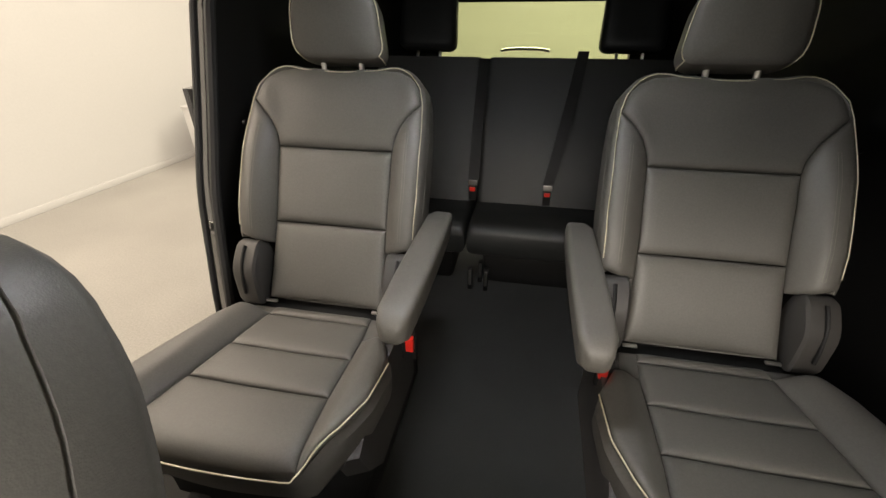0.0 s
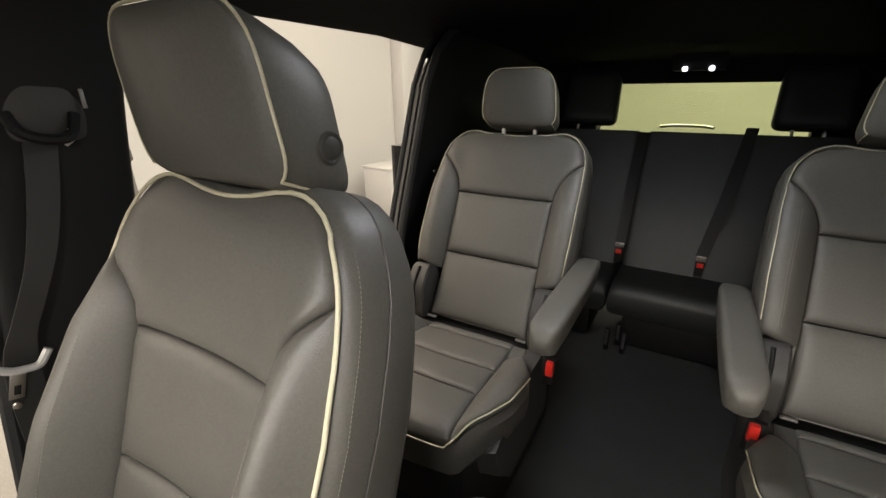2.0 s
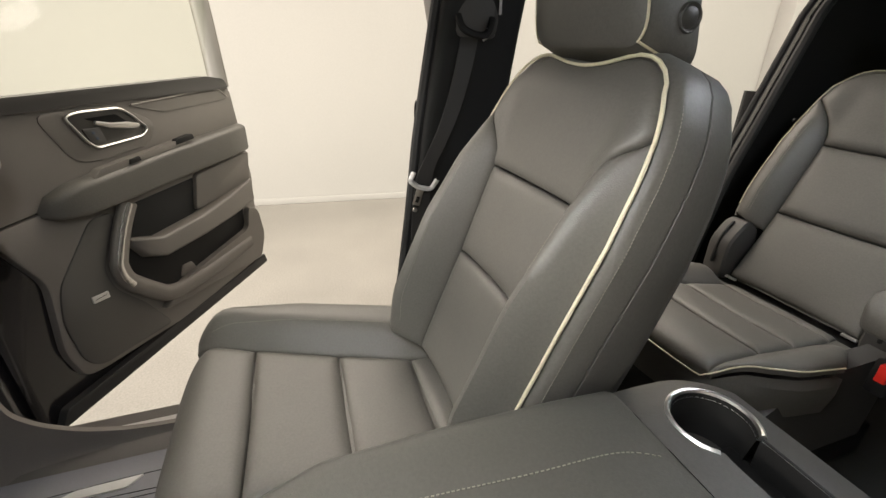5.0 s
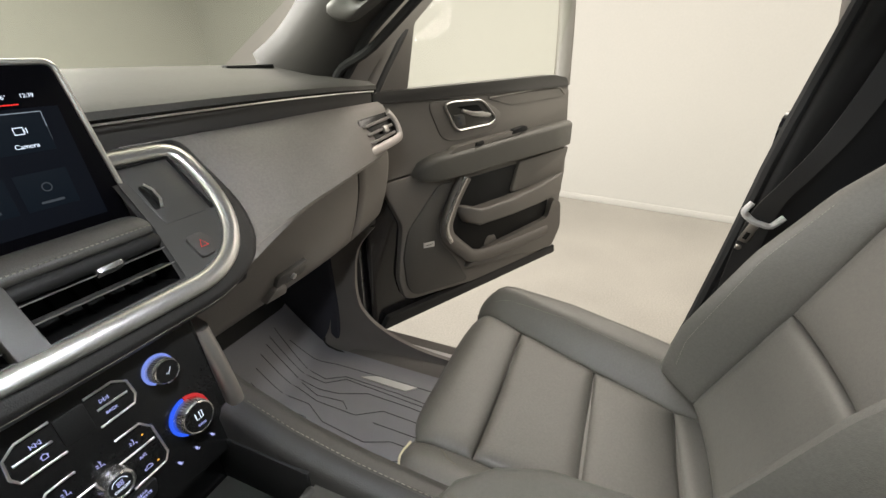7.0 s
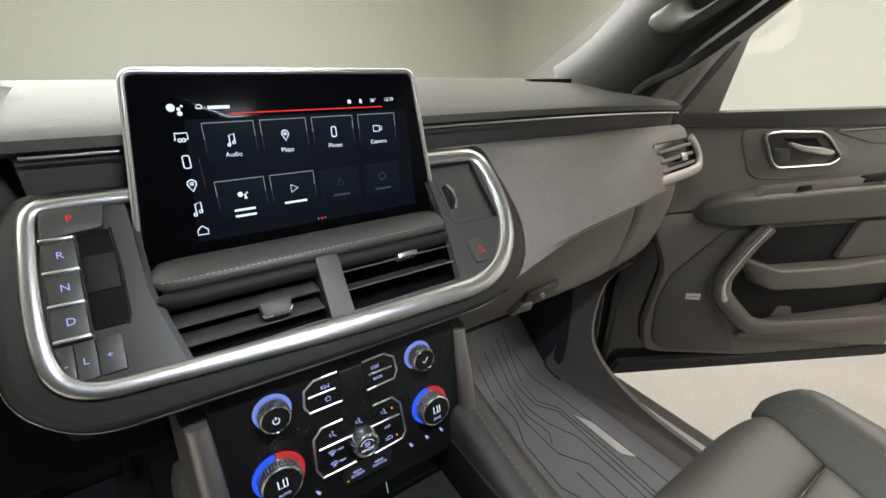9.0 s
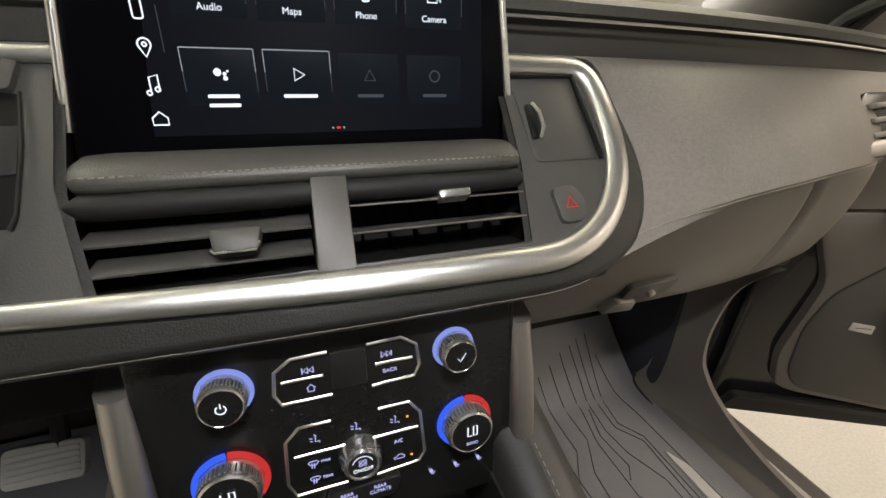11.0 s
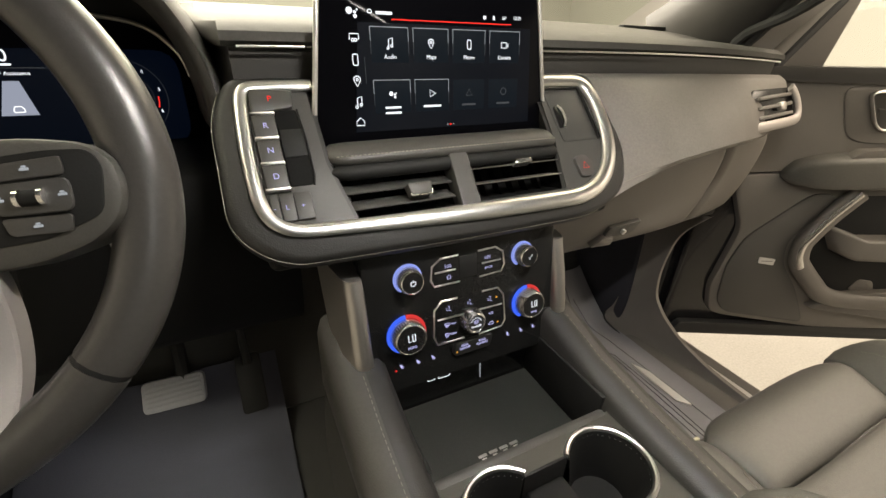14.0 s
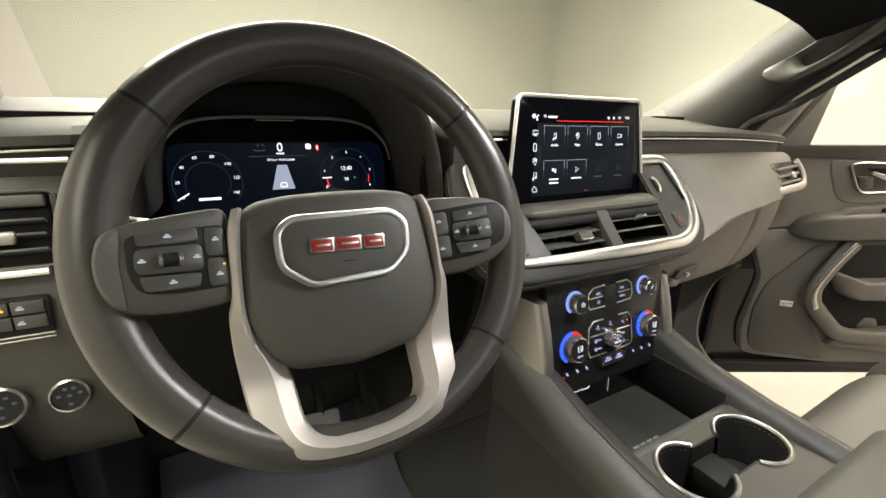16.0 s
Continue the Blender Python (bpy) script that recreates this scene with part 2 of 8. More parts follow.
def tube(points, r, seg=8, closed=False, flat=1.0, up=None, bm=None):
    """A round bar along a line of points; flat: its height against its width."""
    pts = [Vector(p) for p in points]
    n = len(pts)
    rings = []
    side = None
    for i, p in enumerate(pts):
        a = pts[(i - 1) % n] if closed or i else p
        b = pts[(i + 1) % n] if closed or i < n - 1 else p
        d = (b - a).normalized()
        if up is not None:
            s = d.cross(Vector(up)).normalized()
        elif side is None:
            s = d.orthogonal().normalized()
        else:
            s = (side - d * side.dot(d)).normalized()
        side = s
        q = d.cross(s)
        ri = r[i] if isinstance(r, (list, tuple)) else r
        rings.append([p + (s * math.cos(t) + q * math.sin(t) * flat) * ri for t in (2 * math.pi * k / seg for k in range(seg))])
    bm, vs = grid(lambda i, j: rings[i][j], n, seg, wrap_u=closed, wrap_v=True, bm=bm)
    if not closed:
        bm.faces.new(vs[0]), bm.faces.new(vs[-1])
    return bm


def spline(points, n=8, closed=False):
    """Catmull-Rom through the points."""
    pts = [Vector(p) for p in points]
    out = []
    m = len(pts)
    for i in range(m if closed else m - 1):
        p0 = pts[(i - 1) % m] if closed or i else pts[0]
        p1, p2 = pts[i], pts[(i + 1) % m]
        p3 = pts[(i + 2) % m] if closed or i + 2 < m else pts[-1]
        for k in range(n):
            t = k / n
            out.append(0.5 * (2 * p1 + (p2 - p0) * t + (2 * p0 - 5 * p1 + 4 * p2 - p3) * t * t + (3 * p1 - p0 - 3 * p2 + p3) * t ** 3))
    if not closed:
        out.append(pts[-1])
    return out


def round_outline(points, r, n=5):
    """A closed 2D outline with its corners rounded; r: one radius or one for each corner."""
    out = []
    m = len(points)
    for i in range(m):
        p, a, b = Vector(points[i]), Vector(points[i - 1]), Vector(points[(i + 1) % m])
        rr = r[i] if isinstance(r, (list, tuple)) else r
        u, w = (a - p), (b - p)
        k = min(rr, u.length * 0.48, w.length * 0.48)
        s, e = p + u.normalized() * k, p + w.normalized() * k
        for j in range(n + 1):
            t = j / n
            out.append((1 - t) ** 2 * s + 2 * t * (1 - t) * p + t * t * e)
    return out


def round_path(points, r, n=6):
    """An open 2D line with its corners rounded."""
    out = [Vector(points[0])]
    for i in range(1, len(points) - 1):
        p, a, b = Vector(points[i]), Vector(points[i - 1]), Vector(points[i + 1])
        k = min(r[i - 1], (a - p).length * 0.48, (b - p).length * 0.48)
        s, e = p + (a - p).normalized() * k, p + (b - p).normalized() * k
        out += [(1 - t) ** 2 * s + 2 * t * (1 - t) * p + t * t * e for t in (j / n for j in range(n + 1))]
    return out + [Vector(points[-1])]


def plate(outline, m, depth, bevel=0.002, bm=None, dome=0.0):
    """A plate with that 2D outline in the plane m (its z looks at the viewer), its front edge rounded."""
    cx = sum(p[0] for p in outline) / len(outline)
    cy = sum(p[1] for p in outline) / len(outline)
    size = max(max(abs(p[0] - cx), abs(p[1] - cy)) for p in outline)
    rings = []
    for z, inset in ((-depth, 0.0), (-bevel, 0.0), (-bevel * 0.3, bevel * 0.3), (0.0, bevel)):
        k = max(0.05, 1 - inset / max(size, 1e-6))
        rings.append([m @ Vector((cx + (p[0] - cx) * k, cy + (p[1] - cy) * k, z)) for p in outline])
    if dome:
        for f in (0.75, 0.45, 0.2):
            k = (1 - bevel / size) * f
            rings.append([m @ Vector((cx + (p[0] - cx) * k, cy + (p[1] - cy) * k, dome * (1 - f * f))) for p in outline])
    return loft(rings, bm=bm)


def frame_ring(outline, m, width, depth, bm=None):
    """A flat bar with rounded section that follows a closed outline."""
    return tube([m @ Vector((p[0], p[1], 0)) for p in outline], width / 2, 8, closed=True, flat=depth / width, up=m.to_3x3() @ Vector((0, 0, 1)), bm=bm)


def lathe(profile, m, seg=32, bm=None, caps=True):
    """A turned body: (radius, height) pairs about m's z."""
    rings = [[m @ Vector((r * math.cos(t), r * math.sin(t), h)) for t in (2 * math.pi * k / seg for k in range(seg))] for r, h in profile]
    return loft(rings, caps, bm=bm)


def letters(text, size, m, mat, parent, name="lettering", align="CENTER", label=""):
    """Built-in type as a thin mesh in the plane m."""
    cu = bpy.data.curves.new("type", "FONT")
    cu.body, cu.size, cu.align_x, cu.align_y, cu.extrude = text, size, align, "CENTER", 0.0002
    ob = bpy.data.objects.new("type", cu)
    scene.collection.objects.link(ob)
    mesh = bpy.data.meshes.new_from_object(ob.evaluated_get(bpy.context.evaluated_depsgraph_get()))
    bpy.data.objects.remove(ob)
    bpy.data.curves.remove(cu)
    mesh.transform(m)
    mesh.materials.clear()
    return link(name, mesh, mat, parent, label)


def plane_at(p, x, up):
    """The pose of a plane at p with those x and up directions; z looks outwards."""
    x, up = Vector(x).normalized(), Vector(up).normalized()
    z = x.cross(up).normalized()
    up = z.cross(x)
    return Matrix(((x.x, up.x, z.x, p[0]), (x.y, up.y, z.y, p[1]), (x.z, up.z, z.z, p[2]), (0, 0, 0, 1)))

# ---- the hall ----
GROUND = -0.10
HALL = Matrix.Translation((-4.86, -0.3, GROUND)) @ pose(0, 0, 0, 0, 0, -7.8)   # x from the side wall into the hall, y along it


def hall_box(x0, x1, y0, y1, z0, z1, bevel=0.0):
    return box(x0, x1, y0, y1, z0, z1, bevel, m=HALL)


setting("ground", hall_box(-14, 22, -20, 22, -0.2, 0), CONCRETE, "smooth grey speckled concrete floor of a hall", "floor")
setting("wall_west", hall_box(-0.2, 0, -6.5, 10.2, -0.1, 4.4), WALL, "plain white painted wall of a photo hall", "wall")
setting("wall_front", hall_box(-0.2, 9.2, -6.7, -6.5, -0.1, 4.4), WALL, "plain white wall in front of the car", "wall")
setting("wall_back", hall_box(-0.2, 9.2, 10.2, 10.4, -0.1, 4.4), WALL, "plain white wall behind the car", "wall")
setting("wall_east", hall_box(9.0, 9.2, -6.5, 10.2, -0.1, 4.4), WALL, "plain white wall on the far side of the car", "wall")
setting("ceiling", hall_box(-0.2, 9.2, -6.7, 10.4, 4.4, 4.6), HALLTOP, "plain pale ceiling of the hall", "ceiling")
setting("baseboard", hall_box(0.0, 0.012, -6.5, 10.2, 0, 0.07, 0.003), WALL, "low white skirting along the wall", "baseboard")
setting("trim", hall_box(0.0, 0.22, 6.15, 6.55, 0, 4.4, 0.01), WALL, "shallow white pilaster on the wall", "pilaster")
cabinet = thing("cabinet", (-3.75, 5.4, GROUND), "low white painted box standing by the wall", "box")
part("body", hall_box(0.35, 0.85, 5.15, 5.7, 0, 0.66, 0.01), WALL, cabinet)
part("lid", hall_box(0.34, 0.86, 5.14, 5.71, 0.66, 0.69, 0.008), WALL, cabinet)


# ---- the car's shell ----
car = thing("car_body", (0, 1.0, GROUND), "black car body with a dark cabin, doors open on one side", "car")
FLOOR = 0.50
part("floor_pan", box(-0.86, 0.90, -1.05, 3.3, FLOOR - 0.06, FLOOR, 0.0), CARPET, car, "black carpeted cabin floor")


def roof_z(y):
    return float(np.interp(y, [-0.6, -0.1, 0.6, 1.6, 2.5, 3.2], [1.62, 1.78, 1.84, 1.83, 1.76, 1.68]))


def roof_sheet(i, j):
    x, y = lerp(-0.93, 0.93, i / 16), lerp(-0.35, 3.25, j / 24)
    return (x, y, roof_z(y) - 0.10 * abs(x / 0.93) ** 4)


bm, _ = grid(roof_sheet, 17, 25)
part("headliner", bm, FABRIC, car, "black cloth headliner")
bm, _ = grid(lambda i, j: Vector(roof_sheet(i, j)) * 1.0 + Vector((0.06 * (i - 8) / 8, 0, 0.05)), 17, 25)
part("roof", bm, PAINT, car)


def pillar(name, low, high, half_y, x_depth, mat, label="", lean=0.0):
    """An upright between two points, with rounded edges."""
    low, high = Vector(low), Vector(high)
    ol = round_outline([(-x_depth, -half_y), (x_depth, -half_y), (x_depth, half_y), (-x_depth, half_y)], 0.03, 4)
    rings = []
    for k in range(9):
        p = low.lerp(high, k / 8) + Vector((-lean * math.sin(math.pi * k / 8), 0, 0))
        rings.append([p + Vector((q.x, q.y, 0)) for q in ol])
    return part(name, loft(rings), mat, car, label)


# passenger side: sill, B-pillar, C-pillar and quarter
part("sill", box(-1.00, -0.84, -0.62, 1.62, 0.40, 0.527, 0.02, 3), SILLTRIM, car, "grained plastic door sill")
part("sill_plate", box(-0.942, -0.902, -0.407, -0.02, 0.526, 0.531, 0.002), INLAY, car, "brushed metal sill plate")
part("sill_plate", box(-0.942, -0.902, 0.80, 1.30, 0.526, 0.531, 0.002), INLAY, car, "brushed metal sill plate")


def bpillar_front(z):
    return float(np.interp(z, [0.5, 0.73, 0.86, 1.12, 1.3, 1.5, 1.64, 1.8], [0.39, 0.427, 0.453, 0.492, 0.515, 0.548, 0.572, 0.60]))


def bpillar_ring(z):
    y0 = bpillar_front(z)
    w = float(np.interp(z, [0.5, 0.78, 1.2, 1.6, 1.8], [0.30, 0.27, 0.22, 0.19, 0.2]))
    x1 = float(np.interp(z, [0.5, 0.78, 1.3, 1.8], [-0.83, -0.83, -0.83, -0.77]))
    return [Vector((p.x, p.y, z)) for p in round_outline([(x1 - 0.10, y0), (x1, y0), (x1, y0 + w), (x1 - 0.10, y0 + w)], 0.025, 4)]


part("b_pillar", loft([bpillar_ring(0.5 + 1.3 * k / 14) for k in range(15)]), BLACK, car, "black plastic centre pillar")
bm, _ = grid(lambda i, j: Vector(bpillar_ring(0.5 + 1.3 * j / 14)[0]) + Vector((0.002 + 0.097 * (1 if i == 1 else i / 3), -0.003 if i < 2 else 0.022 * (i - 1), 0)), 4, 15)
part("pillar_edge", bm, TRIM, car, "grey outer edge of the centre pillar")
part("seal", tube([(float(-0.85 + 0.06 * max(0, z - 1.3)), bpillar_front(z) - 0.006, z) for z in np.linspace(0.5, 1.79, 16)], 0.012, 8), SEAL, car)


def cpillar_edge(z):
    return float(np.interp(z, [0.45, 0.77, 1.1, 1.25, 1.59, 1.72, 1.8], [1.42, 1.46, 1.53, 1.585, 1.69, 1.78, 1.95]))


def cpillar_sheet(i, j):
    z = lerp(0.45, 1.80, j / 24)
    y = cpillar_edge(z) + i / 6 * (3.25 - cpillar_edge(z))
    return (-0.80 + 0.05 * max(0, z - 1.2) + (0.0 if i else -0.03), y, z)


bm, _ = grid(cpillar_sheet, 7, 25)
part("quarter_trim", bm, BLACK, car, "black plastic quarter panel trim")
bm, _ = grid(lambda i, j: (cpillar_sheet(0, j)[0] - 0.07 * i / 3, cpillar_sheet(0, j)[1] + 0.012 * i, cpillar_sheet(0, j)[2]), 4, 25)
part("door_jamb", bm, PAINT, car, "black painted rear door jamb")
part("seal", tube([Vector(cpillar_sheet(0, j)) + Vector((0.012, -0.012, 0)) for j in range(25)], 0.014, 8), SEAL, car)
part("seal", tube([Vector(cpillar_sheet(0, j)) + Vector((-0.05, 0.006, 0)) for j in range(25)], 0.010, 8), SEAL, car)
part("striker", tube([(-0.88, 1.545, 0.985), (-0.90, 1.53, 0.985), (-0.90, 1.53, 1.01), (-0.88, 1.545, 1.01)], 0.005, 6), CHROME, car, "steel door striker")
# driver's side and tail, closed
bm, _ = grid(lambda i, j: (0.90 - 0.09 * max(0, lerp(0.45, 1.80, j / 8) - 1.2), lerp(0.62, 3.25, i / 12), lerp(0.45, 1.80, j / 8)), 13, 9)
part("side_trim", bm, BLACK, car, "black side trim with a closed rear door")
TAIL = 3.17
part("sill", box(0.84, 1.0, -0.62, 0.65, 0.40, 0.515, 0.02, 3), PLASTIC, car, "grained plastic door sill")
for x0, x1, z0, z1 in ((-0.95, -0.52, 0.4, 1.75), (0.52, 0.95, 0.4, 1.75), (-0.52, 0.52, 0.4, 1.20), (-0.52, 0.52, 1.572, 1.75)):
    part("liftgate_trim", box(x0, x1, TAIL, TAIL + 0.06, z0, z1, 0), BLACK, car, "black liftgate trim")
bm = box(-0.53, 0.53, TAIL + 0.062, TAIL + 0.066, 1.19, 1.58, 0)
rear_glass = part("rear_window", bm, REARGLASS, car, "green-tinted rear window")
rear_glass.visible_shadow = False
bm = tube(spline([(-0.16, 3.10, 1.345), (-0.10, 3.12, 1.352), (0.04, 3.12, 1.352), (0.10, 3.10, 1.345)], 5), 0.008, 8)
part("wiper_cover", bm, SILVER, rear_glass)
lamp = thing("dome_lamp", (-0.02, 2.74, 1.63), "small twin-lens lamp in the black headliner", "lamp")
part("housing", box(-0.12, 0.09, 2.72, 2.80, 1.625, 1.70, 0.006), BLACK, lamp)
for x in (-0.07, 0.035):
    part("lens", lathe([(0.0, 0.0), (0.010, 0.0), (0.012, 0.006), (0.012, 0.012)], pose(x, 2.722, 1.632, 90, 0, 0), 16), LAMPGLOW, lamp, "bright white lens")


# ---- seats ----
def seat_panel(name, M, L, R, B, T, base, mat, parent, ns=15, nt=15, puff=0.011, r=0.022, label="", crown=0.0):
    """A stuffed panel between seams: L, R give its sides by v, B, T its ends by s; base the surface under it."""
    def at(i, j, sink=0.0):
        s = 0.5 - 0.5 * math.cos(math.pi * i / (ns - 1))
        t = 0.5 - 0.5 * math.cos(math.pi * j / (nt - 1))
        v = lerp(B(s), T(s), t)
        a, b = L(v), R(v)
        u = lerp(a, b, s)
        wide, tall = abs(b - a), abs(T(s) - B(s))
        d1, d2 = min(s, 1 - s) * wide, min(t, 1 - t) * tall
        e = 1.0
        for d in (d1, d2):
            k = min(1.0, d / r)
            e *= math.sqrt(max(0.0, 1 - (1 - k) ** 2))
        w = base(u, v) + puff * e + crown * (4 * s * (1 - s)) * (4 * t * (1 - t)) - sink
        w += 0.0016 * noise.noise(Vector((u * 9, v * 9, base(u, v) * 9 + len(name)))) * e
        return M(u, v, w)
    bm, vs = grid(at, ns, nt)
    edge = [vs[i][0] for i in range(ns)] + [vs[-1][j] for j in range(1, nt)] + [vs[i][-1] for i in range(ns - 2, -1, -1)] + [vs[0][j] for j in range(nt - 2, 0, -1)]
    idx = [(i, 0) for i in range(ns)] + [(ns - 1, j) for j in range(1, nt)] + [(i, nt - 1) for i in range(ns - 2, -1, -1)] + [(0, j) for j in range(nt - 2, 0, -1)]
    low = [bm.verts.new(at(i, j, 0.014)) for i, j in idx]
    for k in range(len(edge)):
        n = (k + 1) % len(edge)
        bm.faces.new((edge[k], edge[n], low[n], low[k]))
    return part(name, bm, mat, parent, label, sharp=50)


def stitches(pts, M, parent, step=0.0045, r=0.00045):
    """A row of short threads along a line in the seat's own measures."""
    line = [Vector(M(*p)) for p in pts]
    bm = bmesh.new()
    dist = 0.0
    for a, b in zip(line, line[1:]):
        n = max(1, int((b - a).length / step))
        for k in range(n):
            p, q = a.lerp(b, (k + 0.1) / n), a.lerp(b, (k + 0.7) / n)
            tube([p, q], r, 4, bm=bm)
    return part("stitching", bm, STITCH, parent)


def headrest(S0, parent, v0, v1, wb, wt, front, depth, lean, knob=None, pipe=0.0028, tail=4):
    """A stuffed block with a piped front face that leans forward, on two posts."""
    def M(u, v, w):
        return S0(u, v, w + lean * (v - v0))
    piped = True
    rings = []
    n = 12
    def ring(w, k):
        half_b, half_t = wb * k, wt * k
        mid = (v0 + v1) / 2
        lo, hi = mid + (v0 - mid) * k, mid + (v1 - mid) * k
        ol = round_outline([(-half_b, lo), (half_b, lo), (half_t, hi), (-half_t, hi)], [0.058 * k, 0.040 * k, 0.055 * k, 0.060 * k], 7)
        bow = 0.012
        return [M(p.x, p.y, w - bow * (p.x / wb) ** 2) for p in ol]
    for w, k in ((front - 0.012, 0.0), (front + 0.004, 0.25), (front + 0.003, 0.55), (front, 0.85), (front - 0.004, 0.95), (front - 0.010, 0.985)):
        if k:
            rings.append(ring(w, k))
    part("front_face", loft(rings), LEATHER, parent)
    rings = [ring(front - 0.010, 0.985)]
    for f, k in ((0.1, 1.0), (0.3, 1.01), (0.6, 0.99), (0.85, 0.93), (0.97, 0.82), (1.0, 0.65)):
        rings.append(ring(front - 0.010 - depth * f, k))
    part("side_band", loft(rings), LEATHER, parent)
    if piped:
        edge = ring(front - 0.007, 1.0)
        back = [ring(front - 0.010 - depth * f, k) for f, k in ((0.1, 1.004), (0.3, 1.014), (0.6, 0.994), (0.8, 0.95))][:tail]
        line = [r[11] for r in reversed(back)] + edge[11:] + edge[:5] + [r[4] for r in back]
        part("piping", tube(line, pipe, 8), PIPING, parent, "cream piping")
    for sx in (-1, 1):
        part("post", tube([M(sx * wb * 0.42, v0 + 0.03, front - depth * 0.55), M(sx * wb * 0.42, v0 - 0.07, front - depth * 0.55)], 0.007, 10), CHROME, parent, "chrome headrest post")
        part("post_guide", lathe([(0.0, 0.0), (0.014, 0.0), (0.014, 0.006), (0.0, 0.008)], Matrix.Translation(M(sx * wb * 0.42, v0 - 0.022, front - depth * 0.55)), 14), CHROME, parent)
    if knob:
        u, v, w = knob
        m = plane_at(M(u, v, w), Vector(M(u, v, w - 0.01)) - Vector(M(u, v, w)), Vector(M(u, v + 0.01, w)) - Vector(M(u, v, w)))
        k = part("release_button", lathe([(0.018, -0.012), (0.018, -0.001), (0.0162, 0.0015), (0.014, 0.001), (0.013, -0.001), (0.011, 0.0005), (0.0, 0.001)], m, 24), HIDE, parent, "round black release button")


def backrest_shell(M, half, depth, parent, out=0.012, band=0.05):
    """The band round a seat's upright part and its back: half is the outline from the foot to the top's middle, as (u, v, w)."""
    line = [Vector((u, v, w)) for u, v, w in half] + [Vector((-u, v, w)) for u, v, w in reversed(half[:-1])]
    n = len(line)
    rows = []
    for drop, o in ((0.045, -0.016), (0.008, -0.010), (0.0, 0.0), (0.004, out * 0.6), (0.016, out), (band, out * 1.15), (band + 0.001, out * 0.95), (band + 0.003, out * 0.95), (band + 0.004, out * 1.15)):
        rows.append([("fix", drop, o)] * n)
    for f, o in ((0.6, out * 1.2), (0.82, out * 0.6), (0.95, -out), (1.0, -0.04), (0.99, -0.10)):
        rows.append([("rel", f, o)] * n)

    def at(i, j):
        p = line[j]
        a, b = line[max(0, j - 1)], line[min(n - 1, j + 1)]
        t = Vector((b.x - a.x, b.y - a.y)).normalized()
        nrm = Vector((t.y, -t.x))
        kind, f, o = rows[i][j]
        w = p.z - f if kind == "fix" else lerp(p.z - band, -depth(p.y), f)
        if kind == "rel" and f > 0.94:
            w = -depth(p.y) * (1.0 if f > 0.96 else 0.95)
        return M(p.x + nrm.x * o, p.y + nrm.y * o, w)
    bm, vs = grid(at, len(rows), n)
    bm.faces.new(vs[-1])
    return part("back_shell", bm, LEATHER, parent, "", 50)


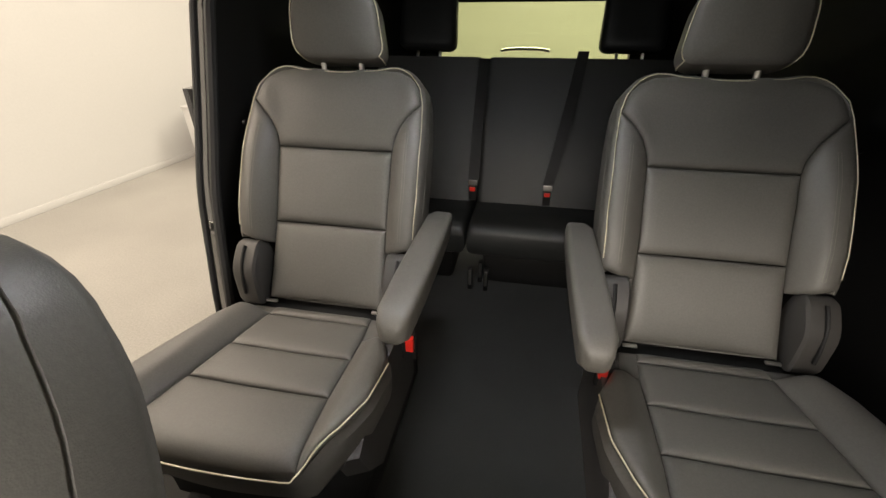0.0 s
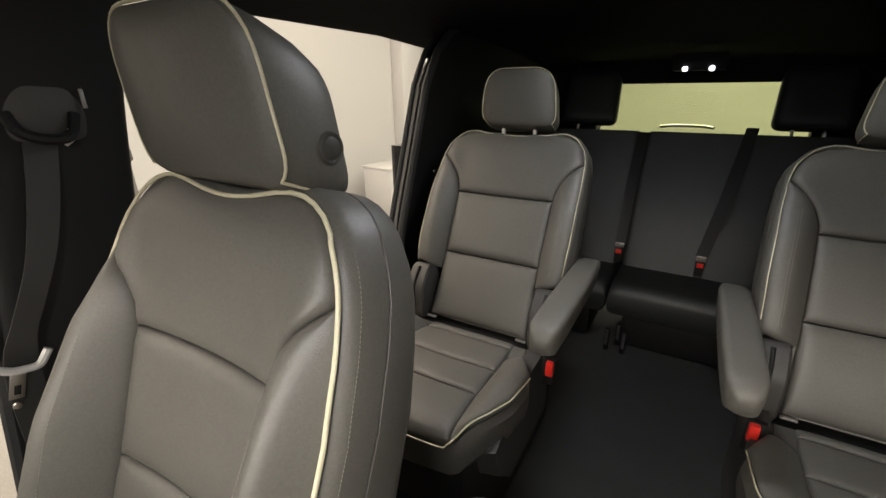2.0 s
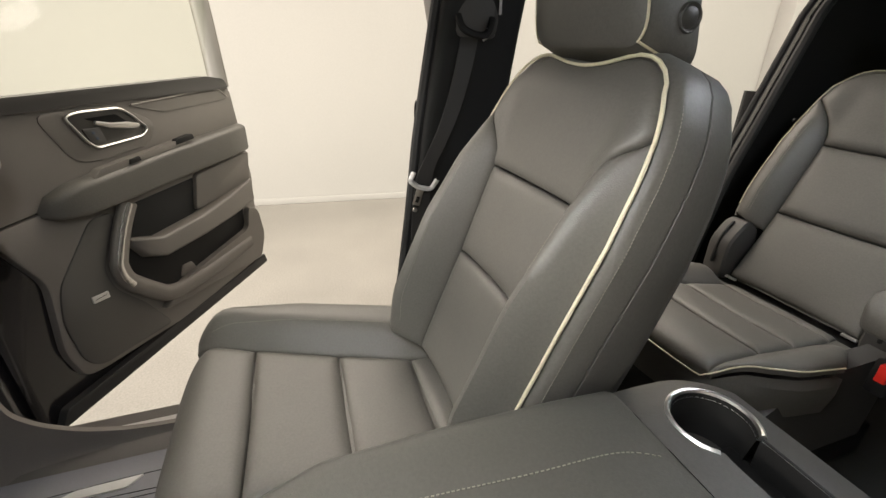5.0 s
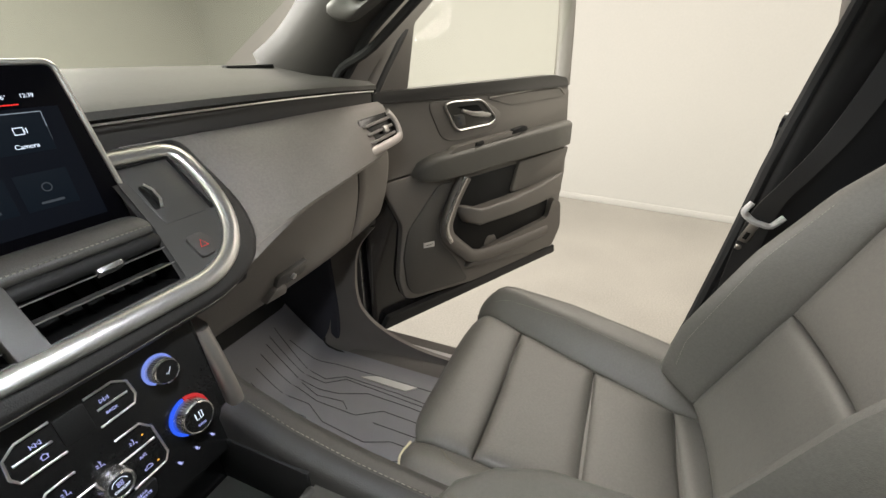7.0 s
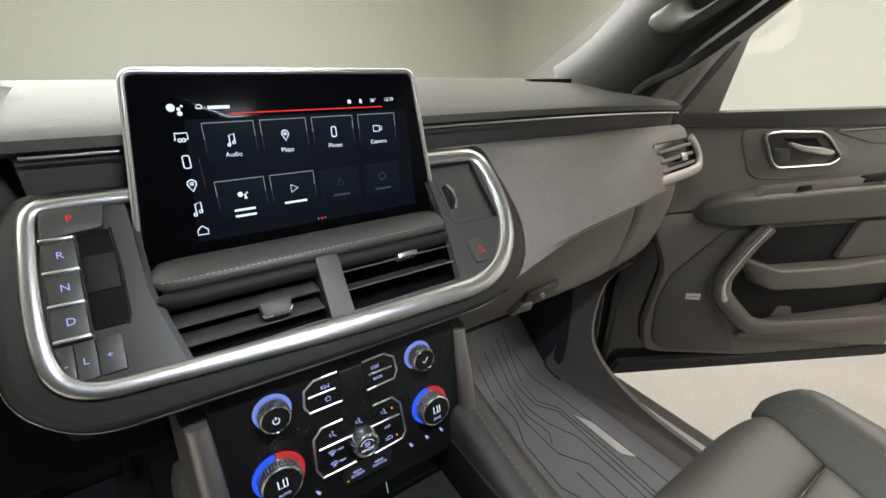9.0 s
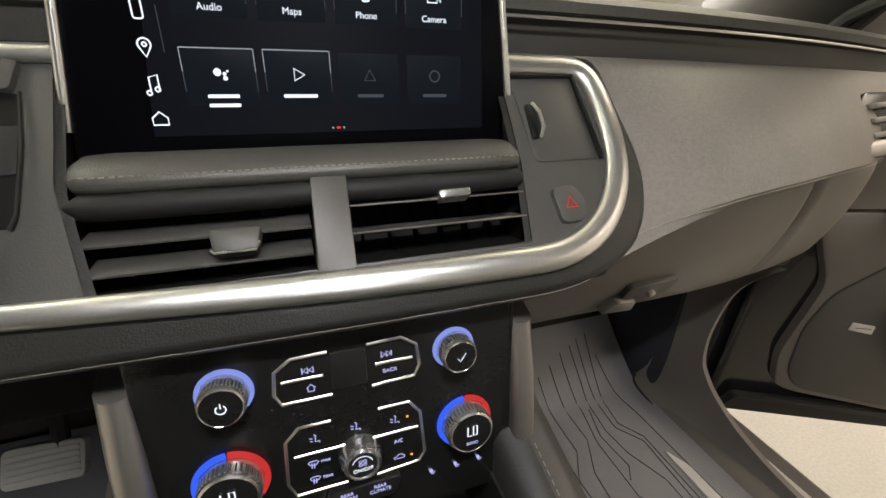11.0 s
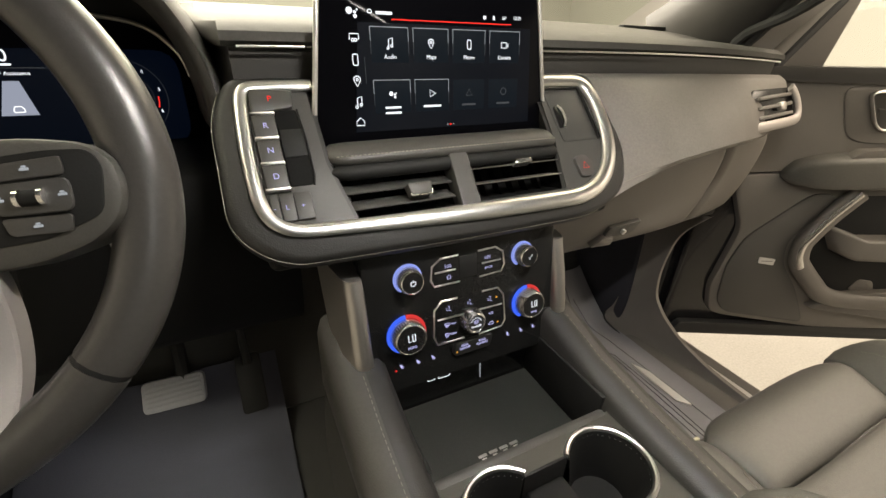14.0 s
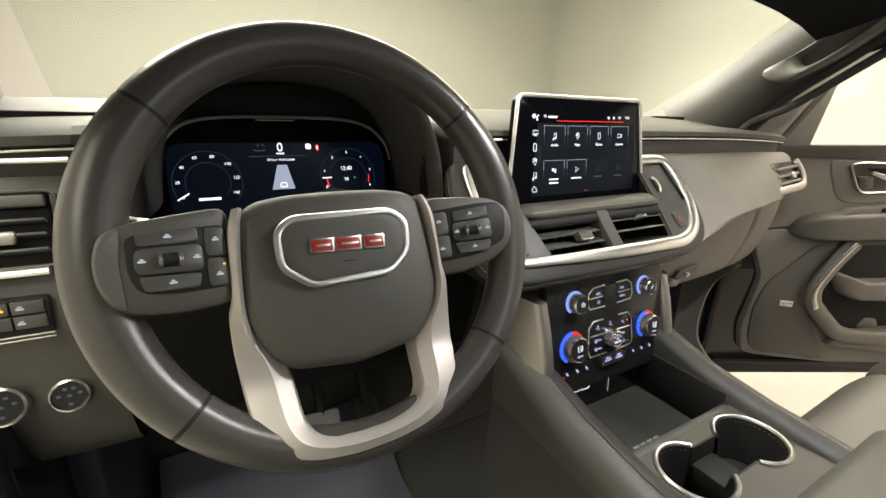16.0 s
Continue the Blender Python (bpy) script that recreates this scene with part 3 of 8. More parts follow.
def front_seat(cx):
    seat = thing("front_seat", (cx, 0.25, FLOOR), "charcoal leather front passenger seat with cream piping", "car seat")
    a = radians(21.7)
    sa, ca = math.sin(a), math.cos(a)

    def M(u, v, w):
        return Vector((cx + u, 0.431 + v * sa - w * ca, 0.87 + v * ca + w * sa))
    ue = curve1([(0, 0.212), (0.1, 0.222), (0.3, 0.226), (0.42, 0.226), (0.5, 0.217), (0.555, 0.205), (0.59, 0.190), (0.615, 0.172), (0.632, 0.150), (0.641, 0.128)])
    hb = curve1([(0, 0.06), (0.12, 0.082), (0.3, 0.075), (0.44, 0.048), (0.54, 0.014), (0.64, 0.0)])
    ins = curve1([(0, 0.132), (0.3, 0.131), (0.437, 0.135), (0.47, 0.140), (0.50, 0.158), (0.525, 0.182), (0.548, 0.203)])

    def base(u, v):
        k = smooth((abs(u) - 0.122) / 0.065)
        k2 = 0.25 + 0.75 * smooth((ue(v) - abs(u)) / 0.040)
        hollow = 0.012 * max(0, 1 - (u / 0.13) ** 2) * (1 - smooth((v - 0.45) / 0.15))
        return hb(v) * k * k2 - hollow - 0.008 * smooth((v - 0.59) / 0.05)

    def upper(v):
        return min(ins(v), ue(v) - 0.004) if v < 0.548 else ue(v) - 0.004
    top = lambda s: 0.630 + 0.013 * math.sin(math.pi * min(1, abs(2 * s - 1) * 0.62)) ** 2
    seat_panel("upper_panel", M, lambda v: -upper(v), upper, lambda s: 0.439, top, base, LEATHER, seat, 31, 25, crown=0.006, r=0.016)
    seat_panel("middle_panel", M, lambda v: -ins(v), ins, lambda s: 0.259, lambda s: 0.436, base, LEATHER, seat, crown=0.004)
    seat_panel("lower_panel", M, lambda v: -ins(v), ins, lambda s: 0.02, lambda s: 0.256, base, LEATHER, seat, crown=0.004)
    for sg in (-1, 1):
        lo, hi = (lambda v: ins(v) + 0.002), (lambda v: max(ue(v), ins(v) + 0.004))
        if sg > 0:
            seat_panel("bolster", M, lo, hi, lambda s: 0.02, lambda s: 0.545, base, LEATHER, seat, 15, 31, r=0.018)
        else:
            seat_panel("bolster", M, lambda v: -hi(v), lambda v: -lo(v), lambda s: 0.02, lambda s: 0.545, base, LEATHER, seat, 15, 31, r=0.018)
        stitches([(sg * (ue(v) - 0.055), v, base(ue(v) - 0.055, v) + 0.0115) for v in np.linspace(0.06, 0.42, 24)], M, seat)
    half = [(ue(v), v, base(ue(v), v) + 0.002) for v in np.linspace(0.0, 0.60, 34)] + [(0.178, 0.609, 0.001), (0.164, 0.624, -0.001), (0.147, 0.635, -0.002), (0.13, 0.641, -0.003), (0.11, 0.643, -0.003), (0.09, 0.641, -0.003), (0.07, 0.637, -0.004), (0.045, 0.632, -0.004), (0.02, 0.629, -0.004), (0.0, 0.628, -0.004)]
    backrest_shell(M, half, curve1([(0, 0.135), (0.3, 0.135), (0.55, 0.125), (0.65, 0.115)]), seat, 0.014, 0.055)
    piped = [(u + 0.001, v + (0.002 if v > 0.6 else 0), w + 0.005) for u, v, w in half[3:]]
    whole = [M(*p) for p in piped] + [M(-p[0], p[1], p[2]) for p in reversed(piped[:-1])]
    part("piping", tube(whole, 0.0027, 8), PIPING, seat, "cream piping round the backrest")
    stitches([(u + 0.0145, v, w - 0.013) for u, v, w in half[3:34]], M, seat)
    headrest(M, seat, 0.645, 0.803, 0.134, 0.120, 0.036, 0.118, 0.50, (0.1315, 0.70, -0.0526), 0.0018, 2)

    # cushion: u across, v forwards, w up
    sl = radians(5)

    def C(u, v, w):
        return Vector((cx + u, 0.49 - v * math.cos(sl) - w * math.sin(sl), 0.838 + v * math.sin(sl) + w * math.cos(sl)))
    left = curve1([(0.0, -0.145), (0.08, -0.15), (0.23, -0.19), (0.41, -0.243), (0.53, -0.287), (0.58, -0.27)])
    right = curve1([(0.0, 0.135), (0.2, 0.125), (0.4, 0.118), (0.53, 0.124), (0.58, 0.12)])
    outl, outr = curve1([(0, -0.265), (0.1, -0.30), (0.3, -0.345), (0.45, -0.352), (0.52, -0.325), (0.56, -0.295)]), curve1([(0, 0.215), (0.45, 0.215), (0.53, 0.20), (0.57, 0.17)])

    def cbase(u, v):
        k = smooth((left(v) - u) / 0.075) * 0.048 if u < 0 else smooth((u - right(v)) / 0.06) * 0.025
        f = max(0.0, (v - 0.46) / 0.09)
        return k * (1 - 0.5 * smooth((v - 0.45) / 0.1)) - 0.072 * (1 - math.sqrt(max(0.0, 1 - min(1, f) ** 2))) - 0.008 * math.cos(u * 9)
    front = lambda s: 0.552 - 0.05 * abs(2 * s - 1) ** 3
    for name, b, t in (("cushion_panel", lambda s: 0.404, front), ("cushion_panel", lambda s: 0.232, lambda s: 0.401), ("cushion_panel", lambda s: 0.078, lambda s: 0.229), ("cushion_panel", lambda s: 0.0, lambda s: 0.075)):
        seat_panel(name, C, left, right, b, t, cbase, LEATHER, seat, 19, 17, crown=0.005, r=0.026)
    seat_panel("cushion_bolster", C, outl, lambda v: left(v) - 0.002, lambda s: 0.0, lambda s: 0.53, cbase, LEATHER, seat, 15, 27, r=0.03)
    seat_panel("cushion_bolster", C, lambda v: right(v) + 0.002, outr, lambda s: 0.0, lambda s: 0.512 - 0.022 * s * s, cbase, LEATHER, seat, 15, 27, r=0.03)
    stitches([(lerp(left(v), outl(v), 0.45), v, cbase(lerp(left(v), outl(v), 0.45), v) + 0.0118) for v in np.linspace(0.05, 0.49, 20)], C, seat)
    rings = []
    for w, g in ((-0.004, -0.012), (-0.02, 0.004), (-0.06, 0.006), (-0.10, 0.0), (-0.16, -0.03)):
        pts = [(outl(v) - g, v) for v in np.linspace(0.0, 0.5, 10)] + [(lerp(-0.27, 0.12, k / 8), 0.535 + 0.015 * math.sin(math.pi * k / 8) + g * 0.5) for k in range(9)] + [(outr(v) + g, v) for v in np.linspace(0.5, 0.0, 10)]
        rings.append([C(u, v, w + min(0, cbase(u * 0.95, v)) * 0.9 - (0.03 if v > 0.5 else 0)) for u, v in pts])
    part("cushion_side", loft(rings), LEATHER, seat)
    corner = [(lerp(0.125, 0.198, k / 12), 0.514 - 0.022 * (k / 12) ** 2) for k in range(13)]
    part("piping", tube([C(u, v, cbase(u, v) + 0.002) for u, v in corner], 0.003, 8), PIPING, seat, "cream piping at the cushion's corner")
    seam = spline([Vector(p) for p in ((cx + 0.131, 0.038, 0.8852), (cx + 0.145, 0.052, 0.8975), (cx + 0.158, 0.063, 0.9036), (cx + 0.163, 0.079, 0.9053))], 6)
    part("seam_thread", tube(seam, 0.0009, 6), STITCH, seat)
    part("seat_base", box(cx - 0.24, cx + 0.20, 0.02, 0.48, FLOOR + 0.07, 0.76, 0.03, 3), BLACK, seat, "black seat base")
    part("side_shield", box(cx - 0.315, cx - 0.27, 0.10, 0.62, 0.66, 0.82, 0.02, 3), PLASTIC, seat, "grained plastic side shield")
    for x in (-0.19, 0.16):
        part("seat_rail", box(cx + x - 0.025, cx + x + 0.025, -0.02, 0.60, FLOOR, FLOOR + 0.07, 0.008), BLACK, seat)
    return seat


def second_row_seat(cx, inner, label, bu):
    """A captain's chair; inner: +1 where the aisle lies on its +x side."""
    seat = thing("rear_seat", (cx, 1.15, FLOOR), label, "car seat", "second-row chairs")
    a = radians(26.3)
    sa, ca = math.sin(a), math.cos(a)

    def M(u, v, w):
        return Vector((cx + u * inner, 1.388 + v * sa - w * ca, 0.88 + v * ca + w * sa))
    ue = curve1([(0, 0.165), (0.145, 0.17), (0.152, 0.222), (0.17, 0.234), (0.3, 0.237), (0.45, 0.234), (0.53, 0.228), (0.57, 0.217), (0.595, 0.198), (0.612, 0.165), (0.618, 0.14)])
    ins = curve1([(0, 0.160), (0.2, 0.153), (0.413, 0.155), (0.44, 0.159), (0.475, 0.174), (0.505, 0.199), (0.53, 0.226)])
    hb = curve1([(0.15, 0.03), (0.25, 0.042), (0.4, 0.036), (0.52, 0.012), (0.61, 0.0)])

    def base(u, v):
        return hb(v) * smooth((abs(u) - 0.145) / 0.06) - 0.008 * max(0, 1 - (u / 0.15) ** 2) * (1 - smooth((v - 0.42) / 0.15)) - 0.007 * smooth((v - 0.565) / 0.05)

    def upper(v):
        return min(ins(v), ue(v) - 0.004) if v < 0.53 else ue(v) - 0.004
    top = lambda s: 0.611 + 0.009 * math.sin(math.pi * abs(2 * s - 1)) - 0.004 * (1 - abs(2 * s - 1))
    seat_panel("upper_panel", M, lambda v: -upper(v), upper, lambda s: 0.415, top, base, LEATHER, seat, 23, 19, crown=0.005)
    seat_panel("middle_panel", M, lambda v: -ins(v), ins, lambda s: 0.215, lambda s: 0.412, base, LEATHER, seat, crown=0.003)
    seat_panel("lower_panel", M, lambda v: -ins(v), ins, lambda s: 0.005, lambda s: 0.212, base, LEATHER, seat, crown=0.006)
    for sg in (-1, 1):
        lo, hi = (lambda v: ins(v) + 0.002), (lambda v: max(ue(v), ins(v) + 0.004))
        L, R = (lo, hi) if sg > 0 else ((lambda v: -hi(v)), (lambda v: -lo(v)))
        seat_panel("bolster", M, L, R, lambda s: 0.155 + 0.02 * abs(s - (0 if sg > 0 else 1)) ** 2, lambda s: 0.527, base, LEATHER, seat, 13, 25, r=0.018)
        for off in (0.03, 0.036):
            stitches([(sg * (ue(v) - off), v, base(ue(v) - off, v) + 0.0114) for v in np.linspace(0.19, 0.46, 14)], M, seat)
    half = [(ue(v), v, base(ue(v), v) + 0.002) for v in np.linspace(0.165, 0.585, 26)] + [(0.190, 0.603, -0.001), (0.174, 0.613, -0.002), (0.155, 0.619, -0.003), (0.135, 0.619, -0.003), (0.10, 0.613, -0.003), (0.05, 0.609, -0.004), (0.0, 0.608, -0.004)]
    backrest_shell(M, half, curve1([(0.15, 0.11), (0.4, 0.11), (0.62, 0.085)]), seat, 0.009, 0.04)
    part("back_core", loft([[M(u, v, w) for u, w in ((-0.16, -0.012), (0.16, -0.012), (0.165, -0.04), (0.16, -0.09), (-0.16, -0.09), (-0.165, -0.04))] for v in (0.0, 0.1, 0.2)]), LEATHER, seat)
    piped = [(u + 0.001, v, w + 0.004) for u, v, w in half[2:]]
    whole = [M(*p) for p in piped] + [M(-p[0], p[1], p[2]) for p in reversed(piped[:-1])]
    part("piping", tube(whole, 0.0012, 8), PIPING, seat, "cream piping round the backrest")
    headrest(M, seat, 0.634, 0.782, 0.124, 0.107, 0.032, 0.085, 0.45, None, 0.0014)
    for sg in (-1, 1):   # hinge covers beside the foot of the backrest
        rings = []
        for du, k in ((0.172, 0.9), (0.178, 1.0), (0.228, 1.0), (0.236, 0.93), (0.238, 0.8)):
            ol = round_outline([(-0.05, -0.08), (0.055, -0.08), (0.055, 0.04), (0.0, 0.105), (-0.05, 0.07)], 0.03, 4)
            rings.append([Vector((cx + sg * inner * du, 1.415 - q.x * k, 0.945 + q.y * k)) for q in ol])
        hc = part("hinge_cover", loft(rings), PLASTIC, seat, "rounded grained hinge cover")
        part("hinge_slot", tube(spline([(cx + sg * inner * 0.207, 1.355, 0.915), (cx + sg * inner * 0.207, 1.358, 0.95), (cx + sg * inner * 0.207, 1.372, 1.0), (cx + sg * inner * 0.207, 1.40, 1.035)], 4), 0.0045, 6), BLACK, hc, "dark slot")
    # cushion
    sl = radians(8.5)

    def C(u, v, w):
        return Vector((cx + u * inner, 1.365 - v * math.cos(sl) - w * math.sin(sl), 0.872 + v * math.sin(sl) + w * math.cos(sl)))
    left = curve1([(0, -0.13), (0.1, -0.138), (0.3, -0.155), (0.46, -0.168)])
    right = curve1([(0, 0.135), (0.1, 0.148), (0.3, 0.156), (0.42, 0.168), (0.46, 0.172)])
    outl, outr = curve1([(0, -0.20), (0.1, -0.235), (0.3, -0.262), (0.42, -0.262), (0.46, -0.235)]), curve1([(0, 0.18), (0.08, 0.195), (0.18, 0.245), (0.3, 0.240), (0.38, 0.215), (0.42, 0.190), (0.46, 0.176)])

    def cbase(u, v):
        k = smooth((left(v) - u) / 0.06) if u < 0 else smooth((u - right(v)) / 0.05)
        f = max(0.0, (v - 0.40) / 0.07)
        return 0.024 * k - 0.042 * (1 - math.sqrt(max(0.0, 1 - min(1, f) ** 2))) - 0.004 * math.cos(u * 10)
    front = lambda s: 0.465 - 0.012 * abs(2 * s - 1) ** 3
    for b, t in ((lambda s: 0.295, front), (lambda s: 0.175, lambda s: 0.292), (lambda s: 0.038, lambda s: 0.172), (lambda s: 0.0, lambda s: 0.035)):
        seat_panel("cushion_panel", C, left, right, b, t, cbase, LEATHER, seat, 17, 15, puff=0.009, r=0.02, crown=0.004)
    seat_panel("cushion_bolster", C, outl, lambda v: left(v) - 0.002, lambda s: 0.03, lambda s: 0.455, cbase, LEATHER, seat, 13, 23, r=0.024)
    seat_panel("cushion_bolster", C, lambda v: right(v) + 0.002, outr, lambda s: 0.10, lambda s: 0.452, cbase, LEATHER, seat, 13, 23, r=0.024)
    rings = []
    for w, g in ((-0.004, -0.008), (-0.02, 0.004), (-0.06, 0.003), (-0.10, -0.006)):
        pts = [(outl(v) - g, v) for v in np.linspace(0.0, 0.44, 10)] + [(lerp(-0.21, 0.16, k / 8), 0.452 + 0.012 * math.sin(math.pi * k / 8) + g * 0.5) for k in range(9)] + [(outr(v) + g, v) for v in np.linspace(0.44, 0.0, 10)]
        rings.append([C(u, v, w + min(0, cbase(u * 0.9, v)) - (0.02 if v > 0.43 else 0)) for u, v in pts])
    part("cushion_side", loft(rings), LEATHER, seat)
    pts = [C(outr(v) + 0.004, v, cbase(outr(v), v) + 0.002) for v in np.linspace(0.19, 0.44, 16)] + [C(0.172, 0.462, -0.018), C(0.15, 0.470, -0.026), C(0.0, 0.478, -0.028), C(-0.16, 0.472, -0.026), C(-0.21, 0.455, -0.022)]
    part("piping", tube(spline(pts, 3), 0.0016, 8), PIPING, seat, "cream piping along the cushion")
    # base, rails, inner shield, armrest, buckle
    part("seat_base", loft([[Vector((cx + inner * u, y, z)) for u, y in ((-0.23, 1.0), (0.17, 0.985), (0.20, 1.05), (0.20, 1.44), (-0.23, 1.44))] for z in (0.60, 0.70, 0.86)]), BLACK, seat, "black seat base")
    part("front_valance", loft([[Vector((cx + inner * u, y, z)) for u, y in ((-0.22, 0.955 + d), (0.16, 0.945 + d), (0.19, 1.0), (0.17, 1.05), (-0.2, 1.05))] for z, d in ((0.80, 0.07), (0.84, 0.03), (0.89, 0.005))]), PLASTIC, seat)
    part("inner_shield", loft([[Vector((cx + inner * u, y, z)) for u, y in ((0.19, y0), (0.232, y0 + 0.02), (0.232, 1.40), (0.19, 1.44))] for z, y0 in ((0.66, 1.10), (0.74, 1.03), (0.83, 1.0), (0.90, 1.1))]), PLASTIC, seat, "grained plastic side shield")
    for x in (-0.17, 0.17):
        part("seat_rail", box(cx + x - 0.03, cx + x + 0.03, 0.98, 1.55, FLOOR, 0.61, 0.01), BLACK, seat)
    ax = cx + inner * 0.286
    rings = []
    for y, zt, zb, hw in ((1.105, 1.075, 1.065, 0.012), (1.112, 1.098, 1.045, 0.026), (1.14, 1.108, 1.030, 0.034), (1.25, 1.110, 1.028, 0.036), (1.40, 1.110, 1.030, 0.036), (1.52, 1.110, 1.035, 0.034), (1.56, 1.10, 1.045, 0.028)):
        ol = round_outline([(-hw * 0.8, zb), (hw * 0.8, zb), (hw, zt), (-hw, zt)], min(hw * 0.6, 0.016), 5)
        rings.append([Vector((ax + q.x - inner * 0.004 * (1.56 - y) / 0.45, y, q.y)) for q in ol])
    part("armrest", loft(rings), LEATHER, seat, "fold-down leather armrest", 60)
    part("armrest_pivot", lathe([(0.0, 0), (0.035, 0.0), (0.038, 0.008), (0.038, 0.03), (0.0, 0.03)], plane_at((cx + inner * 0.235, 1.50, 1.06), (0, -inner, 0), (0, 0, 1)), 20), PLASTIC, seat)
    b = part("buckle", box(cx + inner * bu - 0.017, cx + inner * bu + 0.017, 1.262, 1.278, 0.855, 0.931, 0.004, m=pose(0, 0, 0)), BLACK, seat, "seat belt buckle")
    part("red_button", box(cx + inner * bu - 0.009 + 0.006 * inner, cx + inner * bu + 0.009 + 0.006 * inner, 1.248, 1.263, 0.892, 0.930, 0.002), RED, b, "red release button")
    part("tether_button", lathe([(0, 0), (0.006, 0), (0.006, 0.006), (0, 0.007)], plane_at(M(-0.262, 0.47, 0.0), (0, -1, 0), (0, 0, 1)), 10), BLACK, seat)
    for u in (-0.15, 0.15):
        part("anchor_tag", box(-0.016, 0.016, -0.004, 0.004, -0.003, 0.003, 0.001, m=Matrix.Translation(M(u, -0.002, 0.012))), CHROME, seat)
    return seat


front_seat(-0.44)
second_row_seat(-0.459, 1, "charcoal leather captain's chair with cream piping beside the open door", 0.265)
second_row_seat(0.459, -1, "charcoal leather captain's chair with cream piping by the closed side", 0.222)


def third_row(x0, x1, heads, label):
    seat = thing("bench_seat", ((x0 + x1) / 2, 2.3, FLOOR), label, "car seat", "third-row bench")
    a = radians(20)

    def M(x, v, w):
        return Vector((x, 2.30 + v * math.sin(a) - w * math.cos(a), 0.80 + v * math.cos(a) + w * math.sin(a)))
    mid = (x0 + x1) / 2
    hw = (x1 - x0) / 2
    rings = []
    for v, t, k in ((0.0, 0.10, 0.97), (0.03, 0.12, 1), (0.3, 0.12, 1), (0.55, 0.10, 1), (0.60, 0.07, 0.985), (0.612, 0.03, 0.95)):
        ol = round_outline([(-hw * k, -t), (hw * k, -t), (hw * k, 0.0), (-hw * k, 0.0)], 0.03, 4)
        rings.append([M(mid + q.x, v, q.y - 0.008 * math.cos(q.x / hw * 1.5)) for q in ol])
    part("backrest", loft(rings), THIRDSHADE, seat, "leather backrest, rear shade in its black", 60)
    rings = []
    for y, zt, zb in ((2.04, 0.775, 0.69), (2.05, 0.80, 0.68), (2.09, 0.815, 0.67), (2.25, 0.805, 0.67), (2.42, 0.80, 0.68)):
        ol = round_outline([(-hw, zb), (hw, zb), (hw, zt), (-hw, zt)], 0.03, 4)
        rings.append([Vector((mid + q.x, y, q.y)) for q in ol])
    part("cushion", loft(rings), THIRDSHADE, seat, "leather cushion, rear shade in its black", 60)
    part("stand", box(x0 + 0.06, x1 - 0.06, 2.12, 2.5, FLOOR, 0.69, 0.02), BLACK, seat)
    for hx in heads:
        rings = []
        for w, k in ((0.028, 0.5), (0.03, 0.8), (0.02, 0.97), (0.0, 1.0), (-0.05, 0.98), (-0.075, 0.8)):
            ol = round_outline([(-0.125 * k, 0.64 + 0.1 * (1 - k)), (0.125 * k, 0.64 + 0.1 * (1 - k)), (0.115 * k, 0.875 - 0.1 * (1 - k)), (-0.115 * k, 0.875 - 0.1 * (1 - k))], 0.04 * k, 5)
            rings.append([M(hx + q.x, q.y, w) for q in ol])
        part("headrest", loft(rings), THIRDSHADE, seat, "leather headrest, rear shade in its black", 60)
        for s in (-0.05, 0.05):
            part("post", tube([M(hx + s, 0.56, -0.03), M(hx + s, 0.68, -0.03)], 0.006, 8), CHROME, seat)
    return seat


third_row(-0.66, -0.185, (-0.43,), "narrow black third-row seat with one headrest")
third_row(-0.175, 0.66, (0.40,), "wide black third-row bench with one headrest")


# ---- dashboard ----
dash = thing("dashboard", (0, -0.45, FLOOR), "charcoal leather dashboard with satin chrome trim", "dashboard")


def edge_y(x):
    bay = smooth((x - 0.255) / 0.045) * smooth((0.735 - x) / 0.045)   # the instruments' bay
    return -0.372 - 0.045 * (abs(x) / 0.93) ** 2 - 0.22 * bay


def top_sheet(i, j):
    x = lerp(-0.93, 0.93, i / 80)
    ys = [edge_y(x) - 0.012, edge_y(x) + 0.002, edge_y(x), edge_y(x) - 0.02, min(edge_y(x) - 0.10, -0.60), min(edge_y(x) - 0.12, -0.66), -0.77, -0.90, -1.10]
    zs = [1.403, 1.409, 1.419, 1.428, 1.442, 1.453, 1.458, 1.455, 1.43]
    return (x, ys[j], zs[j] - 0.018 * (abs(x) / 0.93) ** 3 * (1 if j < 6 else 0.4))


bm, _ = grid(top_sheet, 81, 9)
part("top_pad", bm, TOPPAD, dash, "soft grained dash top")
for x0, x1 in ((-0.91, -0.165), (0.165, 0.240), (0.72, 0.92)):
    part("trim_strip", tube([(lerp(x0, x1, k / 12), edge_y(lerp(x0, x1, k / 12)) + (0.003 if x0 < 0 else 0.001), 1.4035 - 0.018 * (abs(lerp(x0, x1, k / 12)) / 0.93) ** 3) for k in range(13)], 0.0017, 8), CHROME, dash, "thin satin chrome strip")


def band(i, j):
    x = lerp(-0.93, 0.93, i / 60)
    return (x, edge_y(x) - (0.006, 0.016, 0.018, 0.002)[j], (1.403, 1.398, 1.358, 1.345)[j] - 0.014 * (abs(x) / 0.93) ** 3)


bm, _ = grid(band, 61, 4)
part("shadow_band", bm, PLASTIC, dash, "dark recessed band under the dash top")

